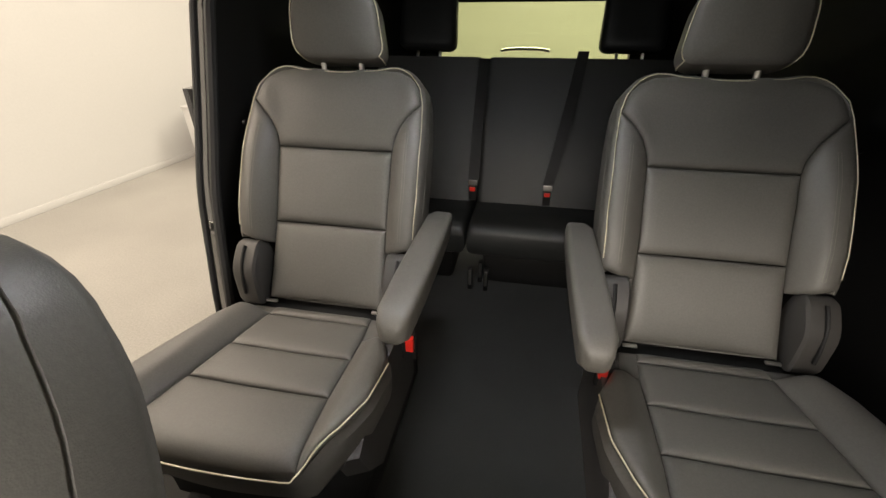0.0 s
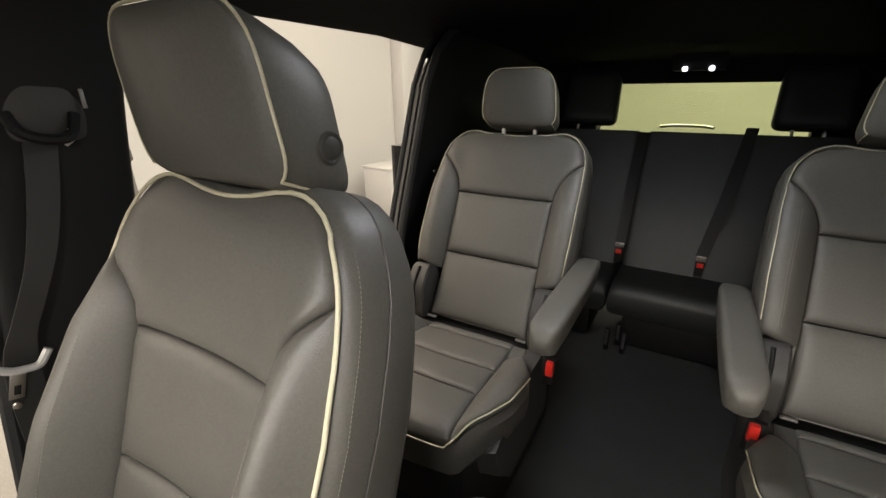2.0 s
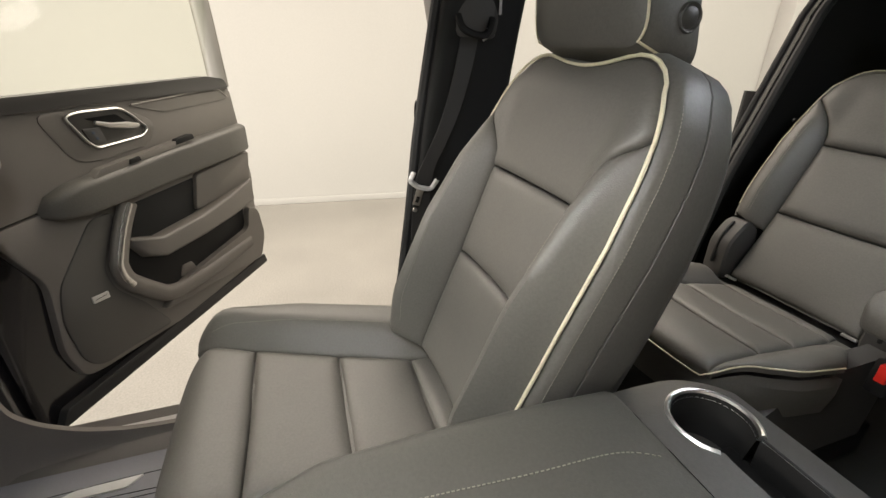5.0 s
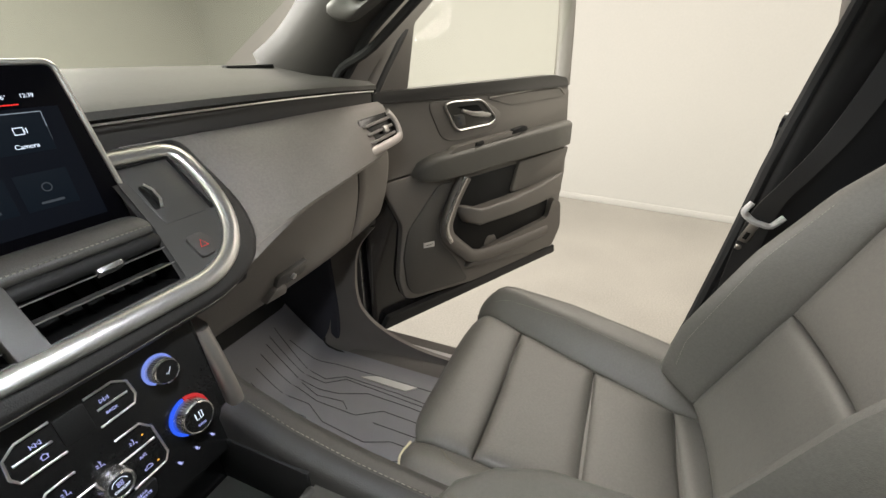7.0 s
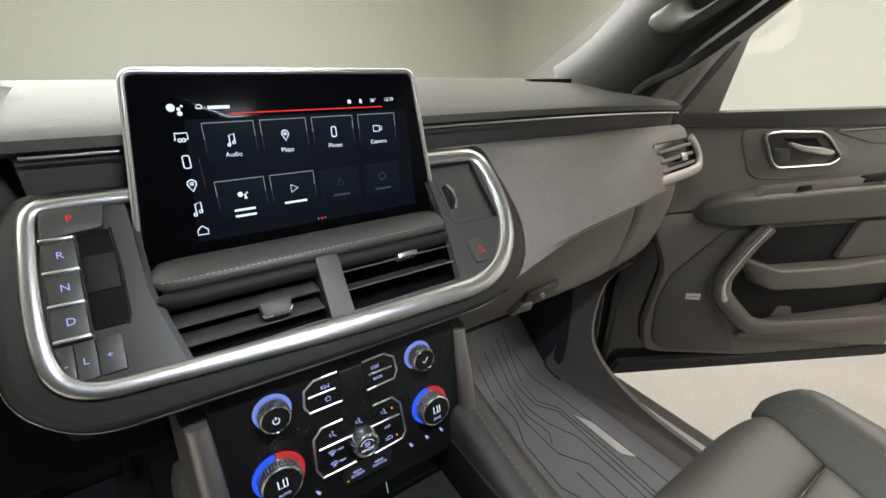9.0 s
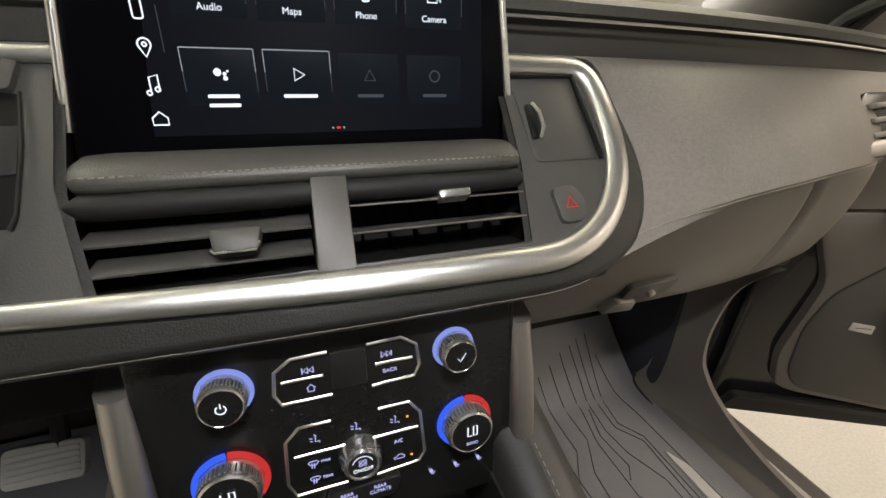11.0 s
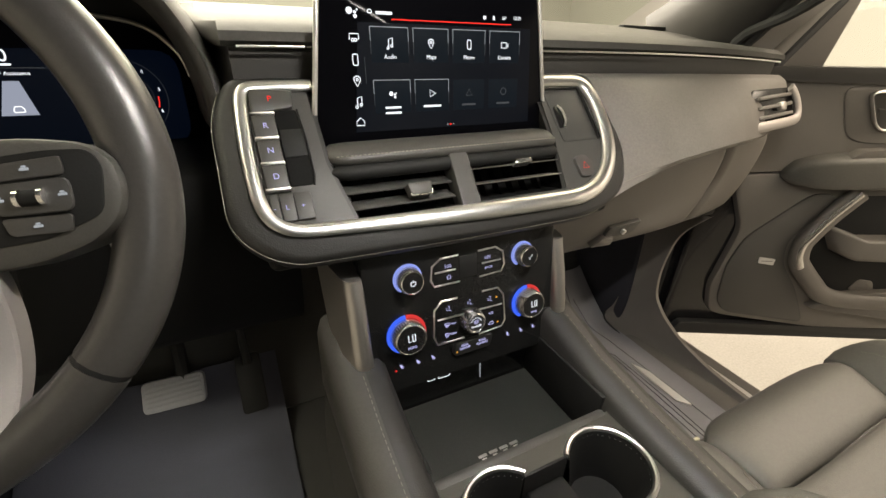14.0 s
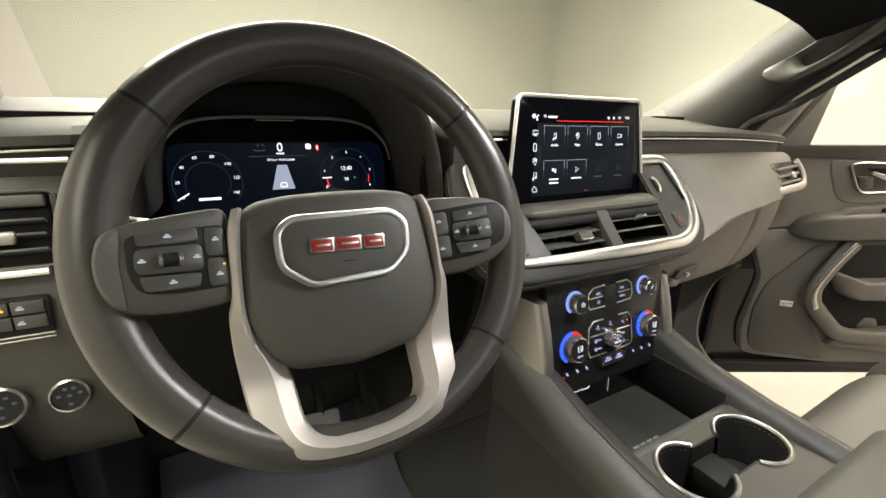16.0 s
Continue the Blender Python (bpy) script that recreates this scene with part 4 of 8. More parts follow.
sweep_z = curve1([(-0.93, 1.238), (-0.8, 1.236), (-0.7, 1.243), (-0.6, 1.250), (-0.5, 1.248), (-0.4, 1.240), (-0.34, 1.230), (-0.28, 1.216), (-0.22, 1.200), (-0.15, 1.190)])
sweep_y = curve1([(-0.93, -0.380), (-0.8, -0.328), (-0.7, -0.292), (-0.6, -0.262), (-0.5, -0.244), (-0.4, -0.236), (-0.3, -0.226), (-0.22, -0.216), (-0.15, -0.212)])
ptop_y = curve1([(-0.93, -0.400), (-0.5, -0.372), (-0.25, -0.372), (-0.15, -0.372)])


def mid_sheet(i, j):
    x = lerp(-0.212, -0.925, i / 40)
    zt = 1.371 - 0.012 * (abs(x) / 0.93) ** 2
    zb = sweep_z(x)
    if j <= 14:
        t = j / 14
        r = math.sin(math.pi * t) * lerp(-0.045, 0.016, smooth((-x - 0.26) / 0.14))
        e = 0.012 * (1 - math.sqrt(1 - (1 - min(1, t / 0.12)) ** 2)) + 0.010 * (1 - math.sqrt(1 - (1 - min(1, (1 - t) / 0.06)) ** 2))
        return (x, lerp(ptop_y(x), sweep_y(x), t) + r - e, lerp(zt, zb, t))
    k = j - 14
    return (x, sweep_y(x) - (0.018, 0.06, 0.12)[k - 1], zb - (0.005, 0.014, 0.028)[k - 1])


bm, _ = grid(mid_sheet, 41, 18)
part("passenger_panel", bm, DASH, dash, "smooth charcoal leather panel before the passenger")
part("stitching", tube([Vector(mid_sheet(i, 13)) + Vector((0, 0.0015, -0.002)) for i in range(3, 39)], 0.0005, 5), STITCH, dash)

gl = [(-0.350, 1.240), (-0.336, 1.22), (-0.338, 1.17), (-0.350, 1.11), (-0.366, 1.06), (-0.386, 1.02), (-0.43, 0.992), (-0.50, 0.968), (-0.62, 0.955)]


def glove_sheet(x0, x1, n=16):
    pts = spline([(0, y, z) for y, z in gl], 3)

    def f(i, j):
        x = lerp(x0, x1, i / n)
        p = pts[j]
        e = 0.008 * (1 - math.sqrt(max(0, 1 - (1 - min(1, min(i, n - i) / n * abs(x1 - x0) / 0.012)) ** 2)))
        return (x, p.y - e - 0.05 * max(0, (abs(x) - 0.5) / 0.43) ** 2, p.z)
    return grid(f, n + 1, len(pts))[0]


part("glovebox_door", glove_sheet(-0.17, -0.716, 40), TRIM, dash, "charcoal glovebox door")
part("dash_end", glove_sheet(-0.724, -0.93), TRIM, dash)
part("dash_backing", box(-0.92, -0.17, -0.9, -0.44, 0.99, 1.36, 0.01), BLACK, dash)
part("dash_backing", box(0.17, 0.92, -0.9, -0.62, 0.99, 1.40, 0.01), BLACK, dash)
m = plane_at((-0.457, -0.366, 1.045), (-1, 0, 0), (0, 0.37, 0.93))
gh = part("glovebox_latch", plate(round_outline([(-0.052, 0.034), (-0.055, 0.008), (-0.003, 0.003), (0.033, 0.008), (0.036, 0.040)], 0.007, 4), m @ Matrix.Translation((0, 0, 0.003)), 0.016), HIDE, dash, "recessed glovebox latch")
part("latch_paddle", plate(round_outline([(-0.085, -0.012), (-0.062, 0.010), (-0.028, 0.005), (-0.024, -0.018)], 0.004, 3), m @ Matrix.Translation((0, 0, 0.008)), 0.014), TRIM, gh)
part("lock_cylinder", lathe([(0, 0), (0.006, 0), (0.006, 0.006), (0, 0.007)], m @ Matrix.Translation((-0.008, 0.018, 0.003)), 12), CHROME, gh, "small chrome lock")

# passenger end vent
m = plane_at((-0.806, -0.336, 1.302), (-0.105, -0.006, 0.0), (0.0, -0.42, 0.90)) @ Matrix.Scale(1.12, 4)
ol = round_outline([(-0.088, -0.036), (0.078, -0.032), (0.094, -0.008), (0.086, 0.038), (-0.060, 0.036), (-0.072, 0.024)], 0.010, 4)
sv = part("side_vent", plate(ol, m @ Matrix.Translation((0, 0, -0.003)), 0.012, 0.003), GLOSS, dash, "black air vent with a satin surround")
part("vent_wing", tube(spline([m @ Vector(p) for p in ((0.066, 0.036, 0.002), (0.078, 0.020, 0.003), (0.084, -0.004, 0.003), (0.074, -0.024, 0.003), (0.050, -0.030, 0.003), (0.0, -0.033, 0.003), (-0.084, -0.036, 0.001))], 6), 0.011, 10, flat=0.55, up=m.to_3x3() @ Vector((0, 0, 1))), SPOKE, sv, "satin silver surround", 60)
for k in range(3):
    part("slat", box(-0.068 + 0.004 * k, 0.058, -0.0035, 0.0035, -0.008, 0.004, 0.002, m=m @ pose(0, -0.016 + 0.018 * k, 0.002, 0, 0, 3)), TRIM, sv)
part("vent_tab", box(0.006, 0.026, -0.008, 0.008, 0.0, 0.010, 0.003, m=m), SILVER, sv)

# centre stack: a tilted face with a chrome U, screen, vents, keys
U = plane_at((0, -0.259, 1.249), (-1, 0, 0), (0, -0.692, 0.722))
body = round_outline([(-0.262, 0.172), (-0.282, 0.12), (-0.283, -0.02), (-0.235, -0.064), (0.0, -0.070), (0.20, -0.070), (0.278, -0.042), (0.312, 0.03), (0.300, 0.172), (0.176, 0.172), (0.171, 0.045), (0.160, -0.029), (-0.153, -0.030), (-0.171, 0.045), (-0.176, 0.172)], [0.02, 0.05, 0.06, 0.05, 0.1, 0.05, 0.04, 0.05, 0.02, 0.004, 0.004, 0.004, 0.004, 0.004, 0.004], 6)
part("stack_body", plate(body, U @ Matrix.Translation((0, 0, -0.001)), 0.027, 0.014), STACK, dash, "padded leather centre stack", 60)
part("stack_underside", box(-0.25, 0.25, -0.42, -0.238, 1.180, 1.215, 0.01, 3), BLACK, dash)
face = round_outline([(-0.243, 0.156), (-0.25, 0.06), (-0.238, -0.02), (-0.205, -0.040), (0.19, -0.046), (0.252, -0.015), (0.278, 0.05), (0.268, 0.156), (0.174, 0.156), (0.170, 0.048), (0.159, -0.028), (-0.152, -0.029), (-0.170, 0.048), (-0.174, 0.156)], [0.015, 0.05, 0.04, 0.04, 0.05, 0.04, 0.03, 0.02, 0.003, 0.003, 0.004, 0.004, 0.003, 0.003], 6)
part("stack_face", plate(face, U @ Matrix.Translation((0, 0, 0.002)), 0.02, 0.002), SATIN, dash, "dark satin face of the centre stack")
u_line = round_path([(-0.165, 0.152), (-0.246, 0.152), (-0.252, 0.06), (-0.246, -0.030), (0.0, -0.042), (0.205, -0.044), (0.262, 0.006), (0.279, 0.075), (0.271, 0.151), (0.165, 0.152)], (0.012, 0.06, 0.030, 0.1, 0.05, 0.05, 0.05, 0.020), 7)
even = [u_line[0]]
for p, q in zip(u_line, u_line[1:]):
    n = max(1, int((q - p).length / 0.005))
    even += [p.lerp(q, (k + 1) / n) for k in range(n)]
for _ in range(14):
    even = [even[0]] + [(a + 2 * b + c) / 4 for a, b, c in zip(even, even[1:], even[2:])] + [even[-1]]
u_line = even
u_wide = [0.0075 + 0.0045 * smooth((p.x + 0.24) / 0.30) for p in u_line]
part("chrome_surround", tube([U @ Vector((p.x, p.y, 0.004)) for p in u_line], u_wide, 12, flat=0.6, up=U.to_3x3() @ Vector((0, 0, 1))), CHROME, dash, "broad satin chrome bar round the centre stack", 60)
lip = [U @ Vector((p[0], p[1], -0.012)) for p in body[6:40]]
part("stitching", tube(lip, 0.0005, 5), STITCH, dash)
# screen
S = plane_at((0, -0.349, 1.396), (-1, 0, 0), (0, -0.115, 0.993))
sc_ol = round_outline([(-0.171, -0.105), (0.180, -0.105), (0.157, 0.080), (-0.146, 0.080)], [0.006, 0.006, 0.010, 0.010], 4)
display = part("display", plate(sc_ol, S, 0.018, 0.003), SCREEN, dash, "black touch screen with lit menu tiles")
bm = tube([S @ Vector((p.x, p.y, 0.0)) for p in round_path([(-0.170, -0.085), (-0.147, 0.081), (0.158, 0.081), (0.179, -0.085)], (0.011, 0.011), 7)], 0.0034, 10)
part("display_rim", bm, CHROME, display, "thin chrome rim")


def glow(x, y, z, w, h, mat, name="mark", parent=display, P=None, r=None):
    P = P or S
    ol = round_outline([(x - w / 2, y - h / 2), (x + w / 2, y - h / 2), (x + w / 2, y + h / 2), (x - w / 2, y + h / 2)], r or min(w, h) * 0.3, 2)
    return part(name, plate(ol, P @ Matrix.Translation((0, 0, z)), 0.0003, 0.0001), mat, parent)


def outline_icon(pts, mat, parent=display, P=None, r=0.0006, closed=True, name="icon"):
    P = P or S
    return part(name, tube([P @ Vector((p[0], p[1], 0.0012)) for p in pts], r, 4, closed=closed, flat=0.3, up=P.to_3x3() @ Vector((0, 0, 1))), mat, parent)


def circle(x, y, r, n=14, a0=0.0, a1=2 * math.pi):
    return [(x + r * math.cos(lerp(a0, a1, k / n)), y + r * math.sin(lerp(a0, a1, k / n))) for k in range(n + (0 if a1 - a0 > 6.28 else 1))]


def icon(kind, x, y, s, mat, parent=display, P=None):
    P = P or S
    r = 0.0006
    if kind == "note":
        outline_icon([(x - s * .3, y - s), (x - s * .3, y + s * .7), (x + s * .6, y + s), (x + s * .6, y - s * .6)], mat, parent, P, r, False)
        outline_icon(circle(x - s * .5, y - s, s * .25, 8), mat, parent, P, r)
        outline_icon(circle(x + s * .4, y - s * .6, s * .25, 8), mat, parent, P, r)
    elif kind == "pin":
        outline_icon([(x, y - s)] + circle(x, y + s * .3, s * .65, 12, -0.5, math.pi + 0.5), mat, parent, P, r)
        outline_icon(circle(x, y + s * .3, s * .22, 8), mat, parent, P, r)
    elif kind == "phone":
        outline_icon(round_outline([(x - s * .5, y - s), (x + s * .5, y - s), (x + s * .5, y + s), (x - s * .5, y + s)], s * .3, 3), mat, parent, P, r)
    elif kind == "camera":
        outline_icon([(x - s, y - s * .6), (x + s * .5, y - s * .6), (x + s * .5, y + s * .6), (x - s, y + s * .6)], mat, parent, P, r)
        outline_icon([(x + s * .5, y), (x + s, y + s * .5), (x + s, y - s * .5)], mat, parent, P, r)
    elif kind == "home":
        outline_icon([(x - s * .8, y - s * .7), (x + s * .8, y - s * .7), (x + s * .8, y + s * .1), (x, y + s * .8), (x - s * .8, y + s * .1)], mat, parent, P, r)
    elif kind == "play":
        outline_icon([(x - s * .6, y - s * .8), (x + s * .8, y), (x - s * .6, y + s * .8)], mat, parent, P, r)
    elif kind == "triangle":
        outline_icon([(x - s * .8, y - s * .7), (x + s * .8, y - s * .7), (x, y + s * .8)], mat, parent, P, r)
    elif kind == "ring":
        outline_icon(circle(x, y, s * .8), mat, parent, P, r)
    elif kind == "dots":
        for dx, dy, q in ((-.35, .2, .5), (.5, 0, .24), (.9, .35, .16), (.55, -.55, .3)):
            part("dot", plate(circle(x + dx * s, y + dy * s, q * s, 12), P @ Matrix.Translation((0, 0, 0.0012)), 0.0004, 0.0001), mat, parent)
    elif kind == "trailer":
        outline_icon([(x - s, y - s * .3), (x - s * .8, y - s * .3), (x - s * .8, y + s * .7), (x + s, y + s * .7), (x + s, y - s * .3), (x + s * .6, y - s * .3)], mat, parent, P, r, False)
        outline_icon(circle(x - s * .2, y - s * .4, s * .25, 8), mat, parent, P, r)
        outline_icon(circle(x + s * .35, y - s * .4, s * .25, 8), mat, parent, P, r)


part("lit_area", plate([(-0.118, -0.090), (0.150, -0.090), (0.146, 0.036), (-0.105, 0.036)], S @ Matrix.Translation((0, 0, 0.0006)), 0.0004, 0.0001), NAVY, display)
tiles = [("Audio", "note"), ("Maps", "pin"), ("Phone", "phone"), ("Camera", "camera"), ("", "dots"), ("", "play"), ("", "triangle"), ("", "ring")]
for k, (word, kind) in enumerate(tiles):
    x, top = (-0.0663, -0.0102, 0.0462, 0.1032)[k % 4], 0.0318 if k < 4 else -0.0282
    mat = WHITEGLOW if k < 6 else DIMGLOW
    hw = 0.0247
    if k < 6:
        glow(x, top - 0.0205, 0.0009, hw * 2, 0.039, TILE, "tile", r=0.0003)
        glow(x, top, 0.0013, hw * 2, 0.0008, SOFTGLOW, "tile_edge", r=0.0002)
        for sx in (-hw, hw):
            glow(x + sx, top - 0.008, 0.0013, 0.0006, 0.016, SOFTGLOW, "tile_edge", r=0.0001)
            glow(x + sx, top - 0.023, 0.0013, 0.0006, 0.014, DIMGLOW, "tile_edge", r=0.0001)
    else:
        glow(x, top - 0.0205, 0.0009, hw * 2, 0.039, TILE, "tile", r=0.0003)
    icon(kind, x, top - 0.0175, 0.0056, mat)
    if word:
        letters(word, 0.0068, S @ Matrix.Translation((x, top - 0.0333, 0.0012)), mat, display, "word")
    else:
        for b in range(2 if kind == "dots" else 1):
            glow(x, top - 0.0333 - 0.0066 * b, 0.0012, 0.022 if kind != "play" else 0.026, 0.0026, mat, "word_bar")
for kind, y in (("dots", 0.0462), ("trailer", 0.0192), ("phone", -0.0048), ("pin", -0.0290), ("note", -0.0530), ("home", -0.0772)):
    icon(kind, -0.1115, y, 0.0076 if kind == "dots" else 0.0062, WHITEGLOW)
glow(-0.1000, -0.017, 0.0012, 0.0005, 0.030, DIMGLOW, "line", r=0.0001)
outline_icon(circle(-0.0897, 0.0472, 0.0026, 10, -0.4, math.pi + 0.4), WHITEGLOW, r=0.0005)
glow(-0.0717, 0.0467, 0.0012, 0.021, 0.0034, WHITEGLOW, "name_bar")
glow(0.025, 0.0402, 0.0012, 0.175, 0.0011, REDGLOW, "red_line")
letters("36\u00b0", 0.0058, S @ Matrix.Translation((0.1009, 0.0476, 0.0012)), WHITEGLOW, display, "word")
letters("12:39", 0.0058, S @ Matrix.Translation((0.1222, 0.0482, 0.0012)), WHITEGLOW, display, "word")
glow(0.0700, 0.0474, 0.0012, 0.0045, 0.0045, WHITEGLOW, "mark")
glow(0.0844, 0.0474, 0.0012, 0.0030, 0.0050, WHITEGLOW, "mark")
for dx, mt in ((-0.0045, SOFTGLOW), (0, REDGLOW), (0.0045, SOFTGLOW)):
    glow(0.0172 + dx, -0.0866, 0.0012, 0.0016 if dx else 0.0032, 0.0016, mt, "page_dot")

# padded roll under the screen
part("display_foot", box(-0.172, 0.172, -0.44, -0.358, 1.22, 1.33, 0.004), BLACK, dash, "black foot of the screen")
rings = []
for k in range(25):
    x = lerp(0.172, -0.178, k / 24)
    q = min(1, min(k, 24 - k) / 1.2) ** 0.5
    rings.append([Vector((x, -0.309 + 0.027 * math.cos(t) * q, 1.288 + 0.012 * math.sin(t) * q - 0.002 * math.cos(t))) for t in (2 * math.pi * n / 14 for n in range(14))])
part("padded_roll", loft(rings), HIDE, dash, "stitched leather roll below the screen", 60)
rings = []
for k in range(25):
    x = lerp(0.170, -0.176, k / 24)
    q = min(1, min(k, 24 - k) / 1.2) ** 0.5
    rings.append([Vector((x, -0.287 + 0.013 * math.cos(t) * q, 1.272 + 0.010 * math.sin(t) * q)) for t in (2 * math.pi * n / 12 for n in range(12))])
part("lower_roll", loft(rings), BLACK, dash, "", 60)
stitches([(lerp(0.158, -0.164, k / 60), -0.2850, 1.2920) for k in range(61)], lambda a, b, c: (a, b, c), dash, 0.006, 0.0007)

# centre vents: dark wells with level blades
for nm, quad, fronts, tilt in (("driver", [(-0.1525, -0.030), (-0.0150, -0.030), (-0.0120, 0.046), (-0.1705, 0.046)], (0.0275, 0.0065, -0.0140), 43.8), ("passenger", [(0.0100, -0.029), (0.1590, -0.029), (0.1700, 0.046), (0.0140, 0.046)], (0.0205, -0.0020), 28)):
    well = bmesh.new()
    grid(lambda i, j: U @ Vector((quad[j][0], quad[j][1] + (0.030 if i else 0.0), -0.050 * i)), 2, 4, wrap_v=True, bm=well)
    well.faces.new([well.verts.new(U @ Vector((a, b + 0.030, -0.050))) for a, b in quad])
    vent = part("centre_vent", well, VENTBLACK, dash, "black air vent with thin blades")
    for b in fronts:
        k = (b + 0.030) / 0.076
        x0, x1 = lerp(quad[0][0], quad[3][0], k) + 0.002, lerp(quad[1][0], quad[2][0], k) - 0.002
        part("slat", box(x0, x1, -0.0011, 0.0011, -0.027, 0.0, 0.0007, m=U @ pose(0, b, -0.002, tilt, 0, 0)), SLATGREY if nm == "driver" else SATIN, vent)
        if nm == "passenger":
            part("slat_edge", tube([U @ Vector((x0, b, -0.0015)), U @ Vector((x1, b, -0.0015))], 0.0008, 6), SILVER, vent, "thin silver edge")
    for v in range(6):
        x = lerp(quad[0][0], quad[1][0], (v + 0.7) / 6.4)
        part("vane", box(x - 0.0008, x + 0.0008, -0.020, 0.055, -0.048, -0.034, 0.0, m=U), VENTBLACK, vent)
    if nm == "driver":
        tb = part("vent_tab", plate(round_outline([(-0.079, -0.0095), (-0.0525, -0.0095), (-0.0485, 0.0070), (-0.0815, 0.0075)], 0.0025, 3), U @ Matrix.Translation((0, 0, 0.010)), 0.014, 0.002), SATIN, vent, "grey vent tab with a silver lip")
        part("tab_lip", tube([U @ Vector(p) for p in ((-0.0805, -0.0075, 0.010), (-0.0785, -0.0098, 0.0095), (-0.0530, -0.0098, 0.0095), (-0.0505, -0.0040, 0.0098))], 0.0009, 6), KNOB, tb)
    else:
        part("vent_tab", plate(round_outline([(0.085, 0.0170), (0.1115, 0.0175), (0.1125, 0.0245), (0.0840, 0.0240)], 0.002, 3), U @ Matrix.Translation((0, 0, 0.008)), 0.012, 0.002), KNOB, vent, "bright silver vent tab")
part("vent_post", plate(round_outline([(-0.0155, -0.0350), (0.0115, -0.0350), (0.0140, 0.0460), (-0.0125, 0.0460)], 0.002, 3), U @ Matrix.Translation((0, 0, 0.0075)), 0.03, 0.002), SATIN, dash, "satin centre post between the vents")
part("vent_logo_bar", box(-0.075, -0.04, -0.0375, -0.0340, 0.004, 0.0062, 0.0005, m=U), SILVER, dash)
# gear keys: a column on the driver's side of the stack, a finger slot beside it
slot_ol = [(-0.2135, 0.0225), (-0.1885, 0.0225), (-0.1865, 0.030), (-0.1860, 0.078), (-0.1890, 0.1195), (-0.2135, 0.1205)]
# no well is cut: a near-black plate paints the slot's shade
slot = part("key_slot_shade", plate(round_outline(slot_ol, 0.003, 3), U @ Matrix.Translation((0, 0, 0.0032)), 0.003, 0.0006), VENTBLACK, dash, "black plate for the finger slot's shade")
part("slot_bridge", box(-0.2132, -0.1868, 0.058, 0.094, 0.0, 0.0046, 0.0015, m=U), BLACK, slot)
part("slot_edge", tube([U @ Vector(p) for p in ((-0.1880, 0.119, 0.005), (-0.1850, 0.078, 0.005), (-0.1852, 0.030, 0.005), (-0.1880, 0.021, 0.005))], 0.0012, 6), BLACK, slot)
pk_ = part("gear_key", plate(round_outline([(-0.2385, 0.1145), (-0.1925, 0.1205), (-0.1890, 0.1435), (-0.2370, 0.1465)], 0.003, 3), U @ Matrix.Translation((0, 0, 0.0075)), 0.008, 0.0015), SATIN, dash, "black park key with a lit red letter")
letters("P", 0.0100, U @ Matrix.Translation((-0.2160, 0.1325, 0.0080)), REDGLOW, pk_, "letter")
for n, (word, b0, b1) in enumerate((("R", 0.0822, 0.1125), ("N", 0.0508, 0.0810), ("D", 0.0185, 0.0496))):
    key = part("gear_key", box(-0.2390, -0.2145, b0, b1, -0.002, 0.0085, 0.0018, m=U), SATIN, dash, "black gear key with a lit letter")
    letters(word, 0.0096, U @ Matrix.Translation((-0.2262, (b0 + b1) / 2 - 0.0005, 0.0089)), VIOLETGLOW, key, "letter")
    part("key_edge", box(-0.2398, -0.2138, b1 - 0.0012, b1 + 0.0016, 0.004, 0.0112, 0.0010, m=U), CHROME, key, "chrome lip")
    if word == "D":
        part("key_edge", box(-0.2398, -0.2138, b0 - 0.0020, b0 + 0.0010, 0.004, 0.0112, 0.0010, m=U), CHROME, key, "chrome lip")
for (word, a), (x0, x1) in zip((("-", -0.2345), ("L", -0.2215), ("+", -0.2050)), ((-0.2375, -0.2285), (-0.2280, -0.2135), (-0.2130, -0.1945))):
    lk_ = part("gear_key", box(x0, x1, -0.0185, 0.0140, -0.002, 0.0058, 0.0012, m=U), SATIN, dash, "black low-range key with a lit mark")
    letters(word, 0.0085, U @ Matrix.Translation((a, -0.0028, 0.0062)), VIOLETGLOW, lk_, "letter")
# tray and hazard key on the other side
part("tray_recess", plate(round_outline([(0.184, 0.046), (0.254, 0.046), (0.250, 0.138), (0.180, 0.138)], 0.006, 3), U @ Matrix.Translation((0, 0, 0.0030)), 0.002, 0.0008), SATIN, dash)
part("tray_rim", tube([U @ Vector((p[0], p[1], 0.004)) for p in ((0.254, 0.046, 0), (0.250, 0.138, 0), (0.180, 0.138, 0))], 0.003, 6), GLOSS, dash)
part("tray_slot", plate(round_outline([(0.186, 0.068), (0.196, 0.070), (0.197, 0.104), (0.187, 0.106)], 0.004, 4), U @ Matrix.Translation((0, 0, 0.006)), 0.004, 0.001), GLOSS, dash)
part("tray_slot_edge", tube([U @ Vector(p) for p in ((0.194, 0.069, 0.006), (0.199, 0.08, 0.008), (0.199, 0.095, 0.008), (0.195, 0.106, 0.006))], 0.0018, 6), CHROME, dash)
hz = part("hazard_key", plate(round_outline([(0.190, -0.015), (0.212, -0.015), (0.219, 0.004), (0.211, 0.020), (0.188, 0.018)], 0.006, 4), U @ Matrix.Translation((0, 0, 0.007)), 0.005, 0.0015), SATIN, dash, "hazard key with a red triangle")
outline_icon([(0.197, -0.002), (0.208, -0.002), (0.2025, 0.008)], REDGLOW, hz, U @ Matrix.Translation((0, 0, 0.0065)))

